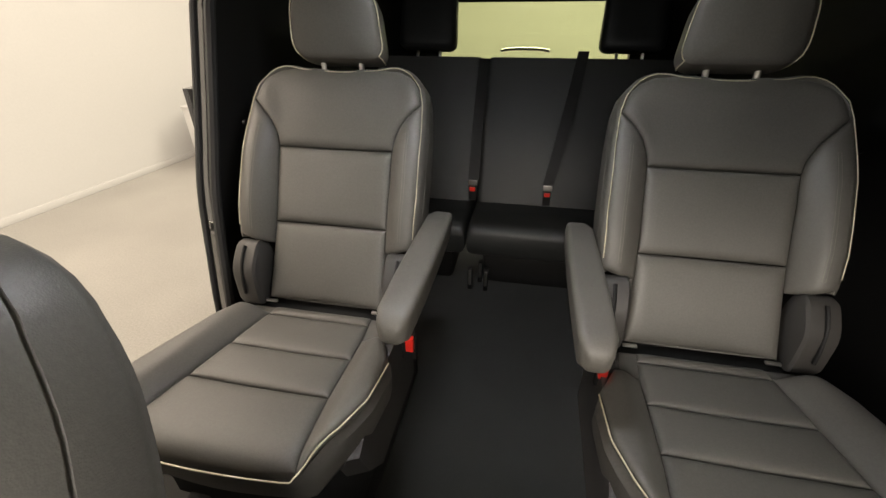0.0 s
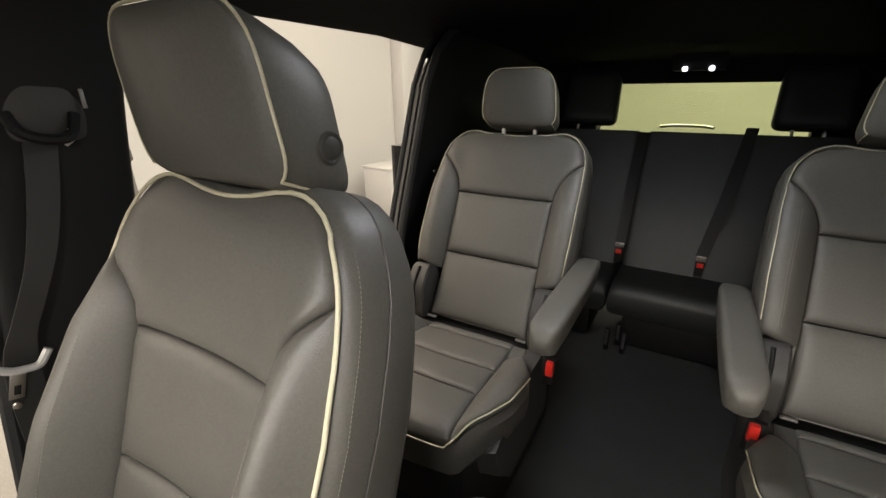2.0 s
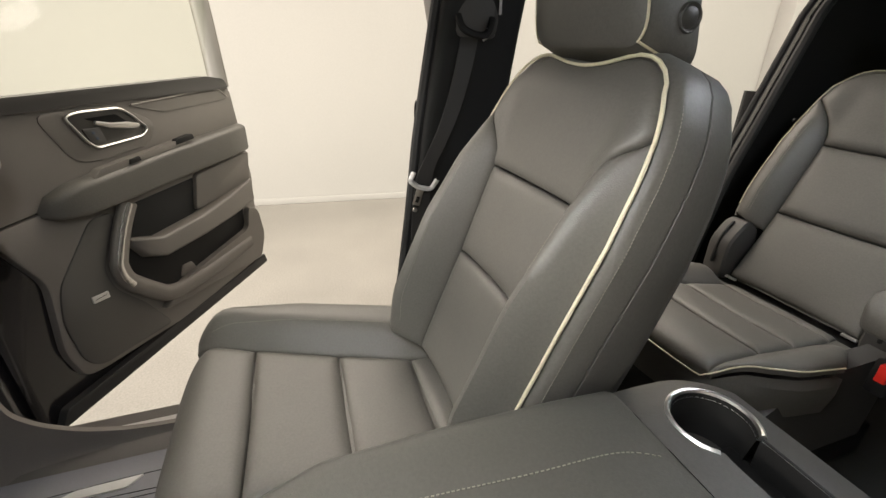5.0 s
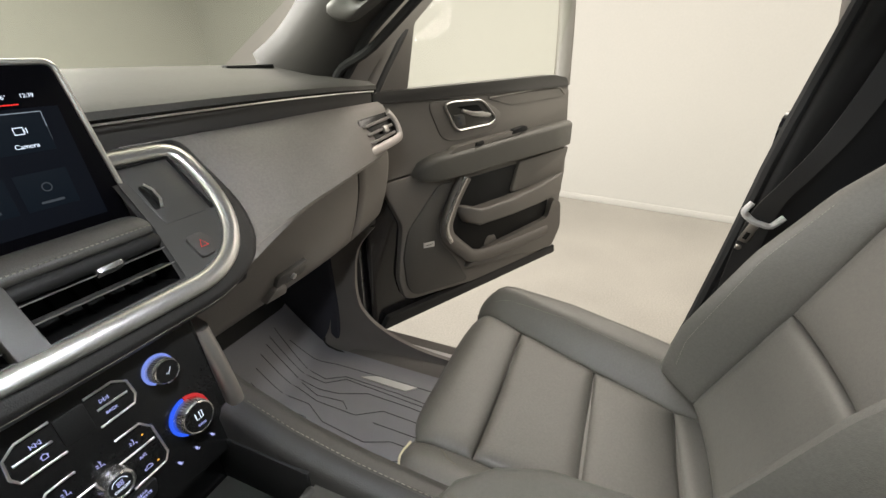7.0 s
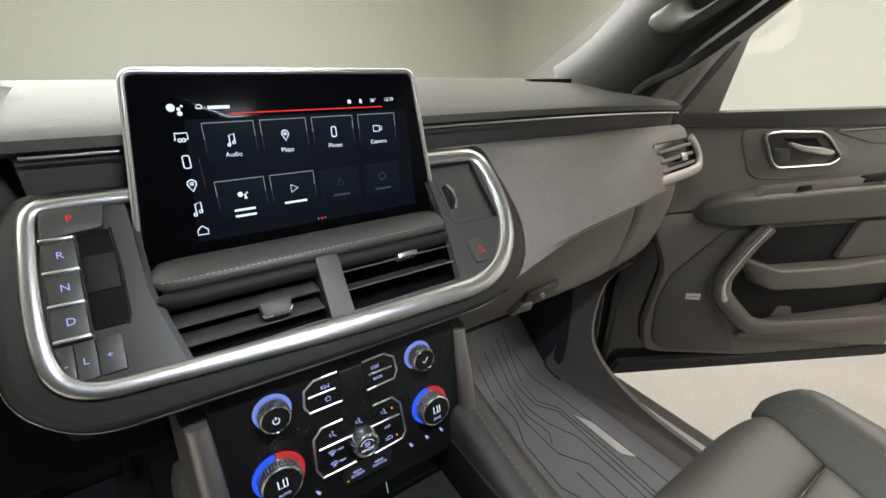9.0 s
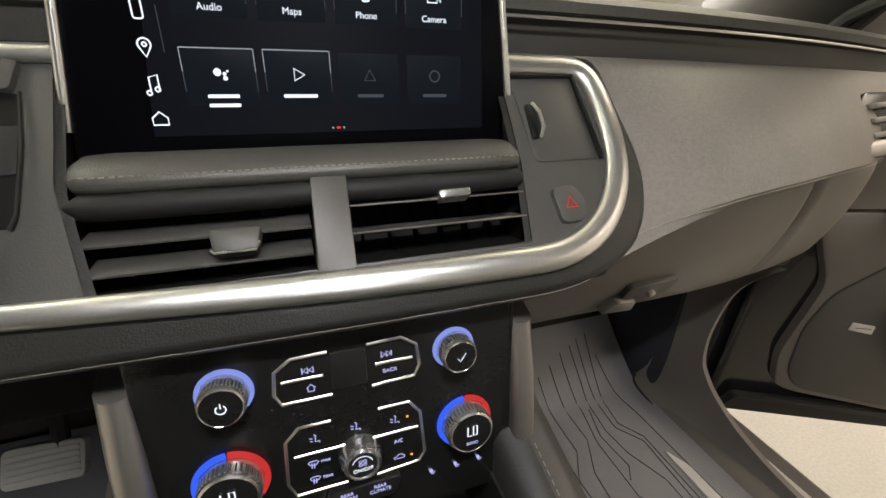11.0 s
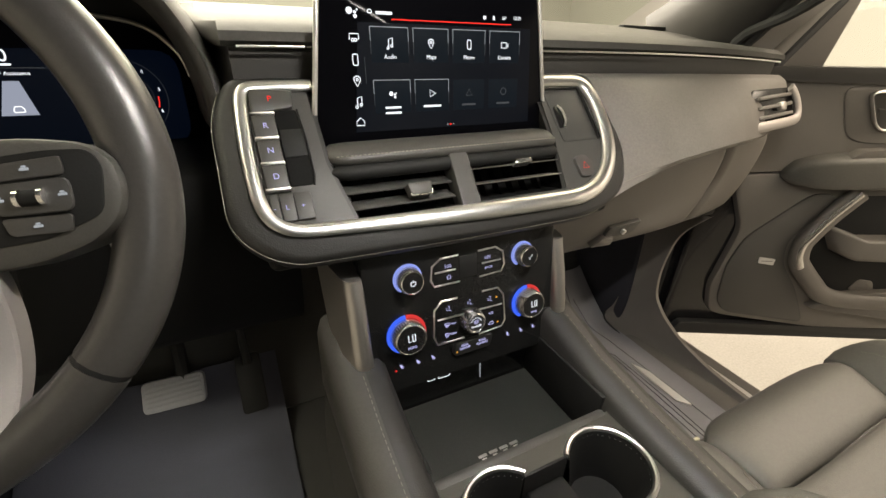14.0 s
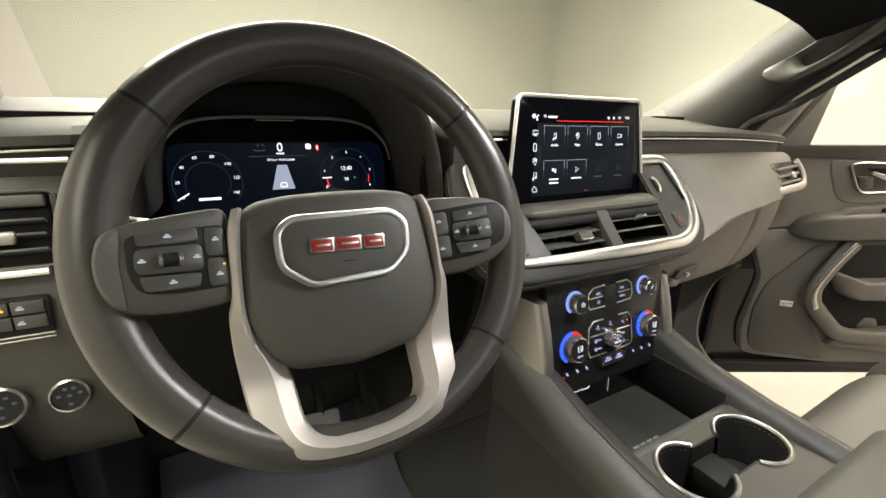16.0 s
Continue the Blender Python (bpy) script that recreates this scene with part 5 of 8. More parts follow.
# climate panel
K = plane_at((0, -0.2265, 1.10), (-1, 0, 0), (0, -0.17, 0.985))
part("climate_panel", plate(round_outline([(-0.152, -0.125), (0.152, -0.125), (0.150, 0.085), (-0.150, 0.085)], 0.006, 3), K @ Matrix.Translation((0, 0, -0.004)), 0.02, 0.002), GLOSS, dash, "gloss black climate panel")


def knob(a, b, r, ring, legend, small=""):
    P = K @ Matrix.Translation((a, b, -0.004))
    prof = [(r * 1.02, 0), (r * 1.02, 0.006), (r * 0.99, 0.008), (r * 0.98, 0.017), (r * 0.95, 0.0200), (r * 0.88, 0.0212), (r * 0.855, 0.0208), (r * 0.845, 0.0195)]
    kn = part("knob", lathe(prof, P, 40), KNOB, dash, "knurled satin knob with a lit ring")
    kb = bmesh.new()
    for k in range(40):
        t = 2 * math.pi * k / 40
        box(-0.0005, 0.0005, -0.0006, 0.0006, 0.0085, 0.0165, 0.0, m=P @ pose(r * 0.985 * math.cos(t), r * 0.985 * math.sin(t), 0, 0, 0, math.degrees(t)), bm=kb)
    part("knurling", kb, BAR, kn)
    part("knob_face", lathe([(0.0, 0.0207), (r * 0.5, 0.0207), (r * 0.845, 0.0206), (r * 0.85, 0.018)], P, 28), GLOSS, kn)

    def arc(t0, t1, mat, words):
        n = 26
        sec = ((1.03, 0.0015), (1.06, 0.0050), (1.20, 0.0042), (1.23, 0.0020))
        rings = [[P @ Vector((r * q * math.cos(t), r * q * math.sin(t), h)) for q, h in sec] for t in (lerp(t0, t1, k / n) for k in range(n + 1))]
        part("light_ring", loft(rings), mat, kn, words, 60)
    if ring == "pale":
        arc(-0.75, 4.1, PALEBLUE, "pale blue light ring")
    else:
        arc(1.60, 4.2, BLUEGLOW, "blue light arc")
        arc(-0.70, 1.54, REDGLOW2, "red light arc")
    Q = P @ Matrix.Translation((0, 0, 0.0210))
    if legend == "power":
        outline_icon(circle(0, 0, 0.0034, 12, 2.2, 7.2), WHITEGLOW, kn, Q, 0.0005, False)
        outline_icon([(0, 0.001), (0, 0.0048)], WHITEGLOW, kn, Q, 0.0005, False)
    elif legend == "tick":
        outline_icon([(-0.0032, 0), (-0.001, -0.003), (0.0038, 0.004)], WHITEGLOW, kn, Q, 0.0004, False)
    else:
        for line in ([(-.75, .8), (-.75, -.8), (-.15, -.8)], [(.15, -.8), (.15, .8), (.75, .8), (.75, -.8), (.15, -.8)]):
            outline_icon([(x * r * 0.27, (y * 0.27 + 0.16) * r) for x, y in line], WHITEGLOW, kn, Q, 0.0006, False, "digit")
        letters(small, r * 0.20, Q @ Matrix.Translation((0, -r * 0.46, 0.0006)), VIOLETGLOW, kn, "word")
    return kn


knob(-0.0905, 0.0405, 0.0165, "pale", "power")
knob(0.0900, 0.0405, 0.0155, "pale", "tick")
knob(-0.0975, -0.0390, 0.0232, "dual", "LO", "AUTO")
knob(0.0995, -0.0385, 0.0218, "dual", "LO", "SYNC")


def bracket(pts, name="chrome_line"):
    return part(name, tube([K @ Vector((p[0], p[1], -0.002)) for p in pts], 0.0014, 6, flat=0.6, up=K.to_3x3() @ Vector((0, 0, 1))), CHROME, dash, "fine chrome line")


bracket([(-0.0155, 0.0585), (-0.0430, 0.0578), (-0.0555, 0.0490), (-0.0578, 0.0292), (-0.0530, 0.0198), (-0.0149, 0.0196)])
bracket([(0.0155, 0.0585), (0.0440, 0.0592), (0.0565, 0.0504), (0.0590, 0.0310), (0.0540, 0.0212), (0.0174, 0.0196)])
bracket([(-0.0517, 0.0389), (-0.0201, 0.0389)])
bracket([(0.0215, 0.0389), (0.0529, 0.0389)])
bracket([(-0.0187, -0.0045), (-0.0440, -0.0045), (-0.0552, -0.0160), (-0.0577, -0.0569), (-0.0520, -0.0703), (-0.0099, -0.0703)])
bracket([(0.0211, -0.0041), (0.0477, -0.0041), (0.0575, -0.0170), (0.0605, -0.0600), (0.0546, -0.0690), (0.0154, -0.0715)])
bracket([(-0.0505, -0.0318), (0.0549, -0.0320)])
part("media_key", box(-0.0140, 0.0145, 0.0225, 0.0560, -0.006, -0.0020, 0.002, m=K), BLACK, dash)
fan = part("fan_knob", lathe([(0.0178, -0.004), (0.0178, 0.004), (0.0160, 0.012), (0.0135, 0.0135), (0.0122, 0.0128), (0.0118, 0.0115)], K @ Matrix.Translation((0.0025, -0.0440, 0)), 30), KNOB, dash, "chrome fan knob")
FK = K @ Matrix.Translation((0.0025, -0.0440, 0.0122))
part("knob_face", lathe([(0, 0.0), (0.0118, 0.0), (0.0121, -0.002)], FK, 20), BLACK, fan)
letters("ON/OFF", 0.0046, FK @ Matrix.Translation((0, -0.0048, 0.0004)), WHITEGLOW, fan, "word")
outline_icon(circle(0, 0.0, 0.0088, 10, 0.35, 2.8), WHITEGLOW, fan, FK @ Matrix.Translation((0, 0, -0.0006)), 0.0004, False)
for dx, dy in ((-0.0018, 0.0008), (0.0018, 0.0008), (-0.0018, 0.0040), (0.0018, 0.0040)):
    outline_icon(circle(dx, dy, 0.0013, 8), VIOLETGLOW, fan, FK @ Matrix.Translation((0, 0, -0.0006)), 0.0004)


def strokes(a, b, lines, size, mt=VIOLETGLOW):
    for line in lines:
        outline_icon([(x * size, y * size) for x, y in line], mt, dash, K @ Matrix.Translation((a, b, -0.0036)), 0.00042, False)


SKIP = [[(-1, -.6), (-1, .6)], [(0, -.6), (-.8, 0), (0, .6), (0, -.6)], [(1, -.6), (.2, 0), (1, .6), (1, -.6)]]
HOUSE = [[(-1, 0), (0, .9), (1, 0)], [(-.7, .1), (-.7, -.9), (.7, -.9), (.7, .1)]]
SEAT = [[(-.7, 1), (-.3, -.4), (.9, -.4)], [(-.3, .9), (0, 0)], [(-.2, -.8), (.6, -.8)]]
AIR = [[(-.2, 1), (.2, .6), (-.1, .3)], [(.1, .2), (-.1, -.6), (.7, -.6), (.7, -1)], [(-1, .3), (-.5, .1)], [(-1, -.3), (-.5, -.5)]]
SCREENWARM = [[(-1, .5), (-.6, .8), (.6, .8), (1, .5), (.6, -.1), (-.6, -.1), (-1, .5)], [(-.4, -.9), (-.3, .4)], [(.1, -.9), (.2, .4)]]
CAR = [[(-1, -.3), (-1, .1), (-.5, .2), (-.2, .6), (.5, .6), (.8, .2), (1, .1), (1, -.3), (-1, -.3)]]
strokes(-0.0313, 0.0455, SKIP, 0.0042)
strokes(0.0311, 0.0465, [[(-x, y) for x, y in line] for line in SKIP], 0.0042)
strokes(-0.0304, 0.0295, HOUSE, 0.0034)
for a, b in ((-0.0323, -0.0186), (0.0012, -0.0165), (0.0349, -0.0195)):
    strokes(a, b, AIR, 0.0044)
strokes(-0.0362, -0.0435, SCREENWARM, 0.0042)
strokes(-0.0362, -0.0595, SCREENWARM, 0.0042)
strokes(0.0366, -0.0600, CAR, 0.0046)
for a, b in ((-0.1080, -0.0870), (-0.0835, -0.0872), (-0.0605, -0.0872), (0.0665, -0.0866), (0.0910, -0.0866), (0.1145, -0.0862)):
    strokes(a, b, SEAT, 0.0038)
    part("mark", plate(circle(a, b - 0.0006, 0.0016, 8), K @ Matrix.Translation((0, 0, -0.0032)), 0.0003, 0.0001), VIOLETGLOW, dash)
letters("A/C", 0.0050, K @ Matrix.Translation((0.0369, -0.0435, -0.0032)), VIOLETGLOW, dash, "word")
letters("BACK", 0.0048, K @ Matrix.Translation((0.0335, 0.0302, -0.0032)), VIOLETGLOW, dash, "word")
letters("MAX", 0.0036, K @ Matrix.Translation((-0.0262, -0.0430, -0.0032)), VIOLETGLOW, dash, "word")
letters("REAR", 0.0036, K @ Matrix.Translation((-0.0258, -0.0595, -0.0032)), VIOLETGLOW, dash, "word")
rk = part("rear_climate_key", plate(round_outline([(-0.0310, -0.0930), (0.0310, -0.0930), (0.0370, -0.0735), (-0.0265, -0.0735)], 0.006, 3), K @ Matrix.Translation((0, 0, 0.004)), 0.008, 0.002), BLACK, dash, "black key with lit words")
letters("REAR\nON/OFF", 0.0048, K @ Matrix.Translation((-0.0125, -0.0810, 0.0046)), VIOLETGLOW, rk, "word")
letters("REAR\nCLIMATE", 0.0048, K @ Matrix.Translation((0.0165, -0.0810, 0.0046)), VIOLETGLOW, rk, "word")
for a, b, z, mt in ((0.0457, -0.0190, -0.002, AMBERGLOW), (0.0479, -0.0605, -0.002, AMBERGLOW), (-0.0255, -0.0865, 0.0046, AMBERGLOW), (-0.1168, -0.0910, -0.002, REDGLOW)):
    glow(a, b, z, 0.0020, 0.0020, mt, "led", dash, K)
for sg in (-1, 1):   # satin side bars of the climate panel
    rings = []
    for z, y, d in ((1.150, -0.236, 0.10), (1.10, -0.218, 0.09), (1.05, -0.205, 0.07), (1.035, -0.203, 0.05)):
        rings.append([Vector((sg * x, yy, z)) for x, yy in ((0.148, y - 0.012), (0.149, y - 0.005), (0.153, y - 0.001), (0.158, y), (0.164, y - 0.001), (0.169, y - 0.005), (0.173, y - 0.013), (0.188, y - d), (0.150, y - d))])
    part("side_bar", loft(rings), BAR, dash, "satin silver upright beside the climate panel", 60)

# instrument cluster and its hood
rings = []
arch = [(0.245, 1.30), (0.252, 1.36), (0.268, 1.41), (0.30, 1.455), (0.35, 1.484), (0.42, 1.500), (0.50, 1.505), (0.58, 1.500), (0.65, 1.484), (0.70, 1.455), (0.732, 1.41), (0.748, 1.36), (0.755, 1.30)]
arch = [(0.487 + (p.x - 0.5) * 0.88, 1.30 + (p.y - 1.30) * 1.05) for p in spline([(a, b, 0) for a, b in arch], 3)]
def hood_row(y, grow, drop):
    return [Vector((0.487 + (x - 0.487) * grow, y, 1.30 + (z - 1.30) * grow - drop)) for x, z in arch]
rows = [hood_row(-0.58, 0.84, -0.005), hood_row(-0.50, 0.87, 0), hood_row(-0.42, 0.92, 0), hood_row(-0.395, 0.96, 0.002), hood_row(-0.392, 0.99, 0.002), hood_row(-0.40, 1.01, 0.003), hood_row(-0.46, 1.03, 0.004), hood_row(-0.60, 1.04, 0.012), hood_row(-0.75, 1.0, 0.04)]
bm, _ = grid(lambda i, j: rows[i][j], len(rows), len(arch))
part("cluster_hood", bm, TOPPAD, dash, "padded hood over the instruments", 60)
bm, _ = grid(lambda i, j: hood_row(-0.575 + 0.155 * i / 3, 0.835 + 0.027 * i, -0.004)[j], 4, len(arch))
part("hood_lining", bm, BLACK, dash)
back = hood_row(-0.574, 0.838, -0.0045)
bm, _ = grid(lambda i, j: (back[j].x, -0.574 - 0.004 * i, lerp(back[j].z, 1.285, i / 3)), 4, len(arch))
part("hood_back", bm, BLACK, dash, "dark rear wall of the instrument hood")
C = plane_at((0.497, -0.548, 1.345), (-1, 0, 0), (0, -0.18, 0.983))
cl_half = [(0.192, -0.005), (0.189, 0.022), (0.178, 0.046), (0.148, 0.073), (0.095, 0.0845), (0.0, 0.0868)]
cl_line = [(0.006 - a, b) for a, b in cl_half] + [(0.006 + a, b) for a, b in reversed(cl_half[:-1])]
cl_line = [(p.x, p.y) for p in spline([(a, b, 0) for a, b in cl_line], 5)]
cluster = part("instrument_display", plate([(-0.186, -0.10)] + cl_line + [(0.198, -0.10)], C, 0.03, 0.003), SCREEN, dash, "dark digital instrument cluster with lit dials")
part("cluster_rim", tube([C @ Vector((p[0], p[1], 0.003)) for p in cl_line[3:-3]], 0.0030, 8), SILVER, cluster, "thin silver rim")
part("rim_glint", box(-0.036, 0.026, 0.0805, 0.0825, 0.0, 0.0016, 0.0004, m=C), SILVER, cluster)
part("lit_area", plate(round_outline([(-0.172, -0.08), (0.184, -0.08), (0.184, 0.045), (-0.172, 0.045)], 0.03, 4), C @ Matrix.Translation((0, 0, 0.0006)), 0.0004, 0.0001), NAVY, cluster)
DL, DR = (-0.1175, -0.018), (0.1118, -0.018)
for (dx, dy), r, n in ((DL, 0.0325, 26), (DL, 0.050, 30), (DR, 0.0345, 26), (DR, 0.051, 30)):
    outline_icon(circle(dx, dy, r, n, -0.7, math.pi + 0.7), RIMGLOW, cluster, C, 0.0005, False)
for k in range(8):
    t = lerp(math.pi * 1.17, -math.pi * 0.135, k / 7)
    letters(str(k * 20), 0.0066, C @ Matrix.Translation((DL[0] + 0.0425 * math.cos(t), DL[1] + 0.0425 * math.sin(t), 0.0014)), WHITEGLOW, cluster, "number")
for k in range(7):
    t = lerp(math.pi * 1.125, -math.pi * 0.125, k / 6)
    letters(str(k), 0.0066, C @ Matrix.Translation((DR[0] + 0.044 * math.cos(t), DR[1] + 0.044 * math.sin(t), 0.0014)), WHITEGLOW, cluster, "number")
outline_icon([(-0.163, -0.043), (-0.146, -0.033)], WHITEGLOW, cluster, C, 0.0011, False, "needle")
outline_icon([(0.064, -0.0185), (0.081, -0.0185)], WHITEGLOW, cluster, C, 0.0011, False, "needle")
outline_icon(circle(DR[0], DR[1], 0.0395, 8, math.pi * 1.02, math.pi * 1.14), REDGLOW, cluster, C, 0.0010, False, "red_arc")
outline_icon(circle(DR[0], DR[1], 0.0395, 8, -math.pi * 0.10, math.pi * 0.02), REDGLOW, cluster, C, 0.0006, False, "red_arc")
letters("12:40", 0.0098, C @ Matrix.Translation((0.109, -0.0028, 0.0014)), WHITEGLOW, cluster, "word")
letters("36", 0.0088, C @ Matrix.Translation((0.108, -0.0222, 0.0014)), WHITEGLOW, cluster, "word")
letters("\u00b0", 0.008, C @ Matrix.Translation((0.124, -0.0222, 0.0014)), WHITEGLOW, cluster, "word")
letters("0", 0.0205, C @ Matrix.Translation((-0.003, 0.036, 0.0014)), WHITEGLOW, cluster, "number")
glow(-0.003, 0.0262, 0.0014, 0.013, 0.0024, WHITEGLOW, "word_bar", cluster, C)
glow(-0.008, 0.0222, 0.0014, 0.092, 0.0007, DIMGLOW, "line", cluster, C)
letters("Driver Assistance", 0.0062, C @ Matrix.Translation((-0.003, 0.0158, 0.0014)), WHITEGLOW, cluster, "word")
glow(0.0446, 0.0375, 0.0014, 0.0095, 0.0095, WHITEGLOW, "mark", cluster, C)
glow(0.060, 0.0355, 0.0014, 0.005, 0.010, REDGLOW, "mark", cluster, C)
glow(0.060, 0.0355, 0.0018, 0.0022, 0.006, WHITEGLOW, "mark", cluster, C)
outline_icon([(-0.046, 0.033), (-0.038, 0.031), (-0.026, 0.0325)], DIMGLOW, cluster, C, 0.0007, False)
outline_icon([(-0.039, 0.0385), (-0.036, 0.042)], DIMGLOW, cluster, C, 0.0007, False)
outline_icon([(-0.028, 0.0385), (-0.031, 0.042)], DIMGLOW, cluster, C, 0.0007, False)
part("lane_shape", plate([(-0.0225, -0.0345), (0.0155, -0.0345), (0.0055, 0.0070), (-0.0105, 0.0070)], C @ Matrix.Translation((0, 0, 0.0014)), 0.0003, 0.0001), LANE, cluster)
outline_icon(round_outline([(-0.009, -0.0305), (0.003, -0.0305), (0.001, -0.0235), (-0.007, -0.0235)], 0.002, 3), WHITEGLOW, cluster, C @ Matrix.Translation((0, 0, 0.0008)), 0.0007)
glow(0.122, -0.048, 0.0014, 0.006, 0.006, REDGLOW, "led", cluster, C)
glow(0.100, -0.048, 0.0014, 0.014, 0.004, WHITEGLOW, "word_bar", cluster, C)
glow(-0.118, -0.0435, 0.0014, 0.032, 0.004, WHITEGLOW, "word_bar", cluster, C)

# driver's side panel under and beside the cluster
drow = [(-0.40, 1.365), (-0.375, 1.34), (-0.36, 1.28), (-0.345, 1.22), (-0.355, 1.15), (-0.38, 1.06), (-0.42, 0.98), (-0.50, 0.95)]
dp = spline([(0, y, z) for y, z in drow], 3)
bm, _ = grid(lambda i, j: (lerp(0.745, 0.925, i / 8), dp[j].y - 0.02 * (i / 8) ** 2, dp[j].z), 9, len(dp))
# dark hide instead of dash leather, to offset the driver-side lamp
part("driver_panel", bm, HIDE, dash)
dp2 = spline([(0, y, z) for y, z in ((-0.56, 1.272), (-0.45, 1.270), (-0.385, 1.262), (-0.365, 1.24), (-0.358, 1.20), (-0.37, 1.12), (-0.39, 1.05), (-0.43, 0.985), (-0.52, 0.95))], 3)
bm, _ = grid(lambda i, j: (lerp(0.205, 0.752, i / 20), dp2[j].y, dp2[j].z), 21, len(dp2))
# near-black vent colour puts the shade under the dash into the panel
part("knee_panel", bm, VENTBLACK, dash, "plastic knee panel, under-dash shade in its black")
start = part("start_button", lathe([(0.030, -0.004), (0.030, 0.004), (0.026, 0.008), (0.023, 0.006), (0.022, 0.003), (0, 0.004)], plane_at((0.380, -0.357, 1.198), (-1, 0, 0), (0, -0.1, 1)), 30), CHROME, dash, "round chrome-ringed start button")
part("button_face", lathe([(0.0, 0.0062), (0.021, 0.0055), (0.0215, 0.003)], plane_at((0.380, -0.357, 1.198), (-1, 0, 0), (0, -0.1, 1)), 24), GLOSS, start)
for dy in (0.008, 0.002, -0.004):
    glow(0, dy, 0.0068, 0.022, 0.003, DIMGLOW, "word_bar", start, plane_at((0.380, -0.357, 1.198), (-1, 0, 0), (0, -0.1, 1)))
glow(0.004, -0.012, 0.0068, 0.009, 0.003, GREENGLOW, "led", start, plane_at((0.380, -0.357, 1.198), (-1, 0, 0), (0, -0.1, 1)))
D = plane_at((0.84, -0.356, 1.30), (-1, 0.05, 0), (0, -0.2, 1))
dv = part("side_vent", frame_ring(round_outline([(-0.080, -0.024), (0.074, -0.024), (0.080, 0.055), (-0.080, 0.055)], 0.008, 3), D, 0.005, 0.010), HIDE, dash, "driver's air vent with thin blades")
part("vent_throat", box(-0.078, 0.074, -0.022, 0.053, -0.004, 0.001, 0.001, m=D), VENTBLACK, dv)
part("vent_brow", box(-0.076, 0.072, 0.039, 0.052, 0.000, 0.008, 0.003, 3, m=D), HANDLE, dv)
for b in (0.024, 0.009, -0.007):
    part("slat", box(-0.074, 0.070, -0.009, 0.007, -0.0016, 0.0016, 0.001, m=D @ pose(0, b, 0.003, 68, 0, 0)), SLATGREY, dv)
part("vent_tab", box(-0.020, 0.046, 0.0015, 0.0155, 0.006, 0.013, 0.003, 3, m=D), SILVER, dv)
part("trim_strip", tube([D @ Vector((-0.08, -0.0285, 0.004)), D @ Vector((0.066, -0.0285, 0.004))], 0.0048, 8), CHROME, dash, "satin chrome strip under the vent")
part("trim_strip", tube([D @ Vector((-0.08, 0.0865, -0.004)), D @ Vector((0.095, 0.0875, -0.004))], 0.0028, 8), CHROME, dash, "thin chrome strip over the vent")
L = plane_at((0.84, -0.341, 1.195), (-1, 0.05, 0), (0, -0.05, 1))
lp = part("switch_panel", plate(round_outline([(-0.08, 0.006), (0.056, 0.006), (0.058, 0.050), (-0.08, 0.050)], 0.005, 3), L, 0.016, 0.002), BLACK, dash, "black switch panel with two rows of keys")
for b0, b1, marks in ((0.0335, 0.0475, ((0.018, AMBERGLOW), (0.0345, SOFTGLOW))), (0.0170, 0.0310, ((0.0115, SOFTGLOW), (0.0330, SOFTGLOW)))):
    for a0, a1 in ((-0.060, -0.030), (-0.028, 0.002), (0.004, 0.025), (0.027, 0.054)):
        part("switch_key", box(a0, a1, b0, b1, 0.0, 0.0032, 0.0008, m=L), SATIN, lp)
    for a, mt in marks:
        glow(a, (b0 + b1) / 2 - 0.001, 0.0038, 0.0070, 0.0022, mt, "mark", lp, L)
        glow(a, (b0 + b1) / 2 + 0.0014, 0.0038, 0.0040, 0.0016, mt, "mark", lp, L)
for b in (0.0085, 0.0042):
    part("trim_strip", tube([L @ Vector((-0.08, b, 0.003)), L @ Vector((0.058, b + 0.0008, 0.003))], 0.0011, 8), SILVER, dash)
for kx, kz, r in ((0.851, 1.110, 0.0235), (0.7915, 1.106, 0.0205)):
    kp = plane_at((kx, -0.372, kz), (-1, 0.05, 0), (0, -0.25, 1))
    kb = part("knob", lathe([(r, -0.01), (r, 0.009), (r * 0.97, 0.016), (r * 0.86, 0.0175), (r * 0.84, 0.014), (0, 0.014)], kp, 36), KNOB, dash, "satin control knob with a black face")
    part("knob_face", lathe([(0, 0.0160), (r * 0.82, 0.0155), (r * 0.83, 0.013)], kp, 28), GLOSS, kb)
    for a, b in ((-0.5, 0.05), (0.5, 0.10), (0.0, -0.5), (-0.18, 0.42), (0.22, 0.42), (0.0, 0.0)):
        glow(a * r, b * r, 0.0163, 0.0046, 0.0034, DIMGLOW, "mark", kb, kp)
    glow(-0.012, 0.0395, 0.006, 0.0072, 0.0046, DIMGLOW, "mark", dash, kp)
    glow(-0.0005, 0.0402, 0.006, 0.0060, 0.0010, DIMGLOW, "mark", dash, kp)
part("defrost_slot", box(0.70, 0.86, -0.565, -0.545, 1.418, 1.4335, 0.003), BLACK, dash, "dark defroster slot")
part("defrost_slot", box(-0.86, -0.70, -0.72, -0.70, 1.44, 1.455, 0.003), BLACK, dash, "dark defroster slot")


# ---- steering wheel ----
W = plane_at((0.512, -0.131, 1.329), (-1, 0, 0), (0, -0.375, 0.927))
wheel = thing("steering_wheel", (0.512, -0.131, 1.329), "black leather steering wheel with satin silver lower spokes", "steering wheel")


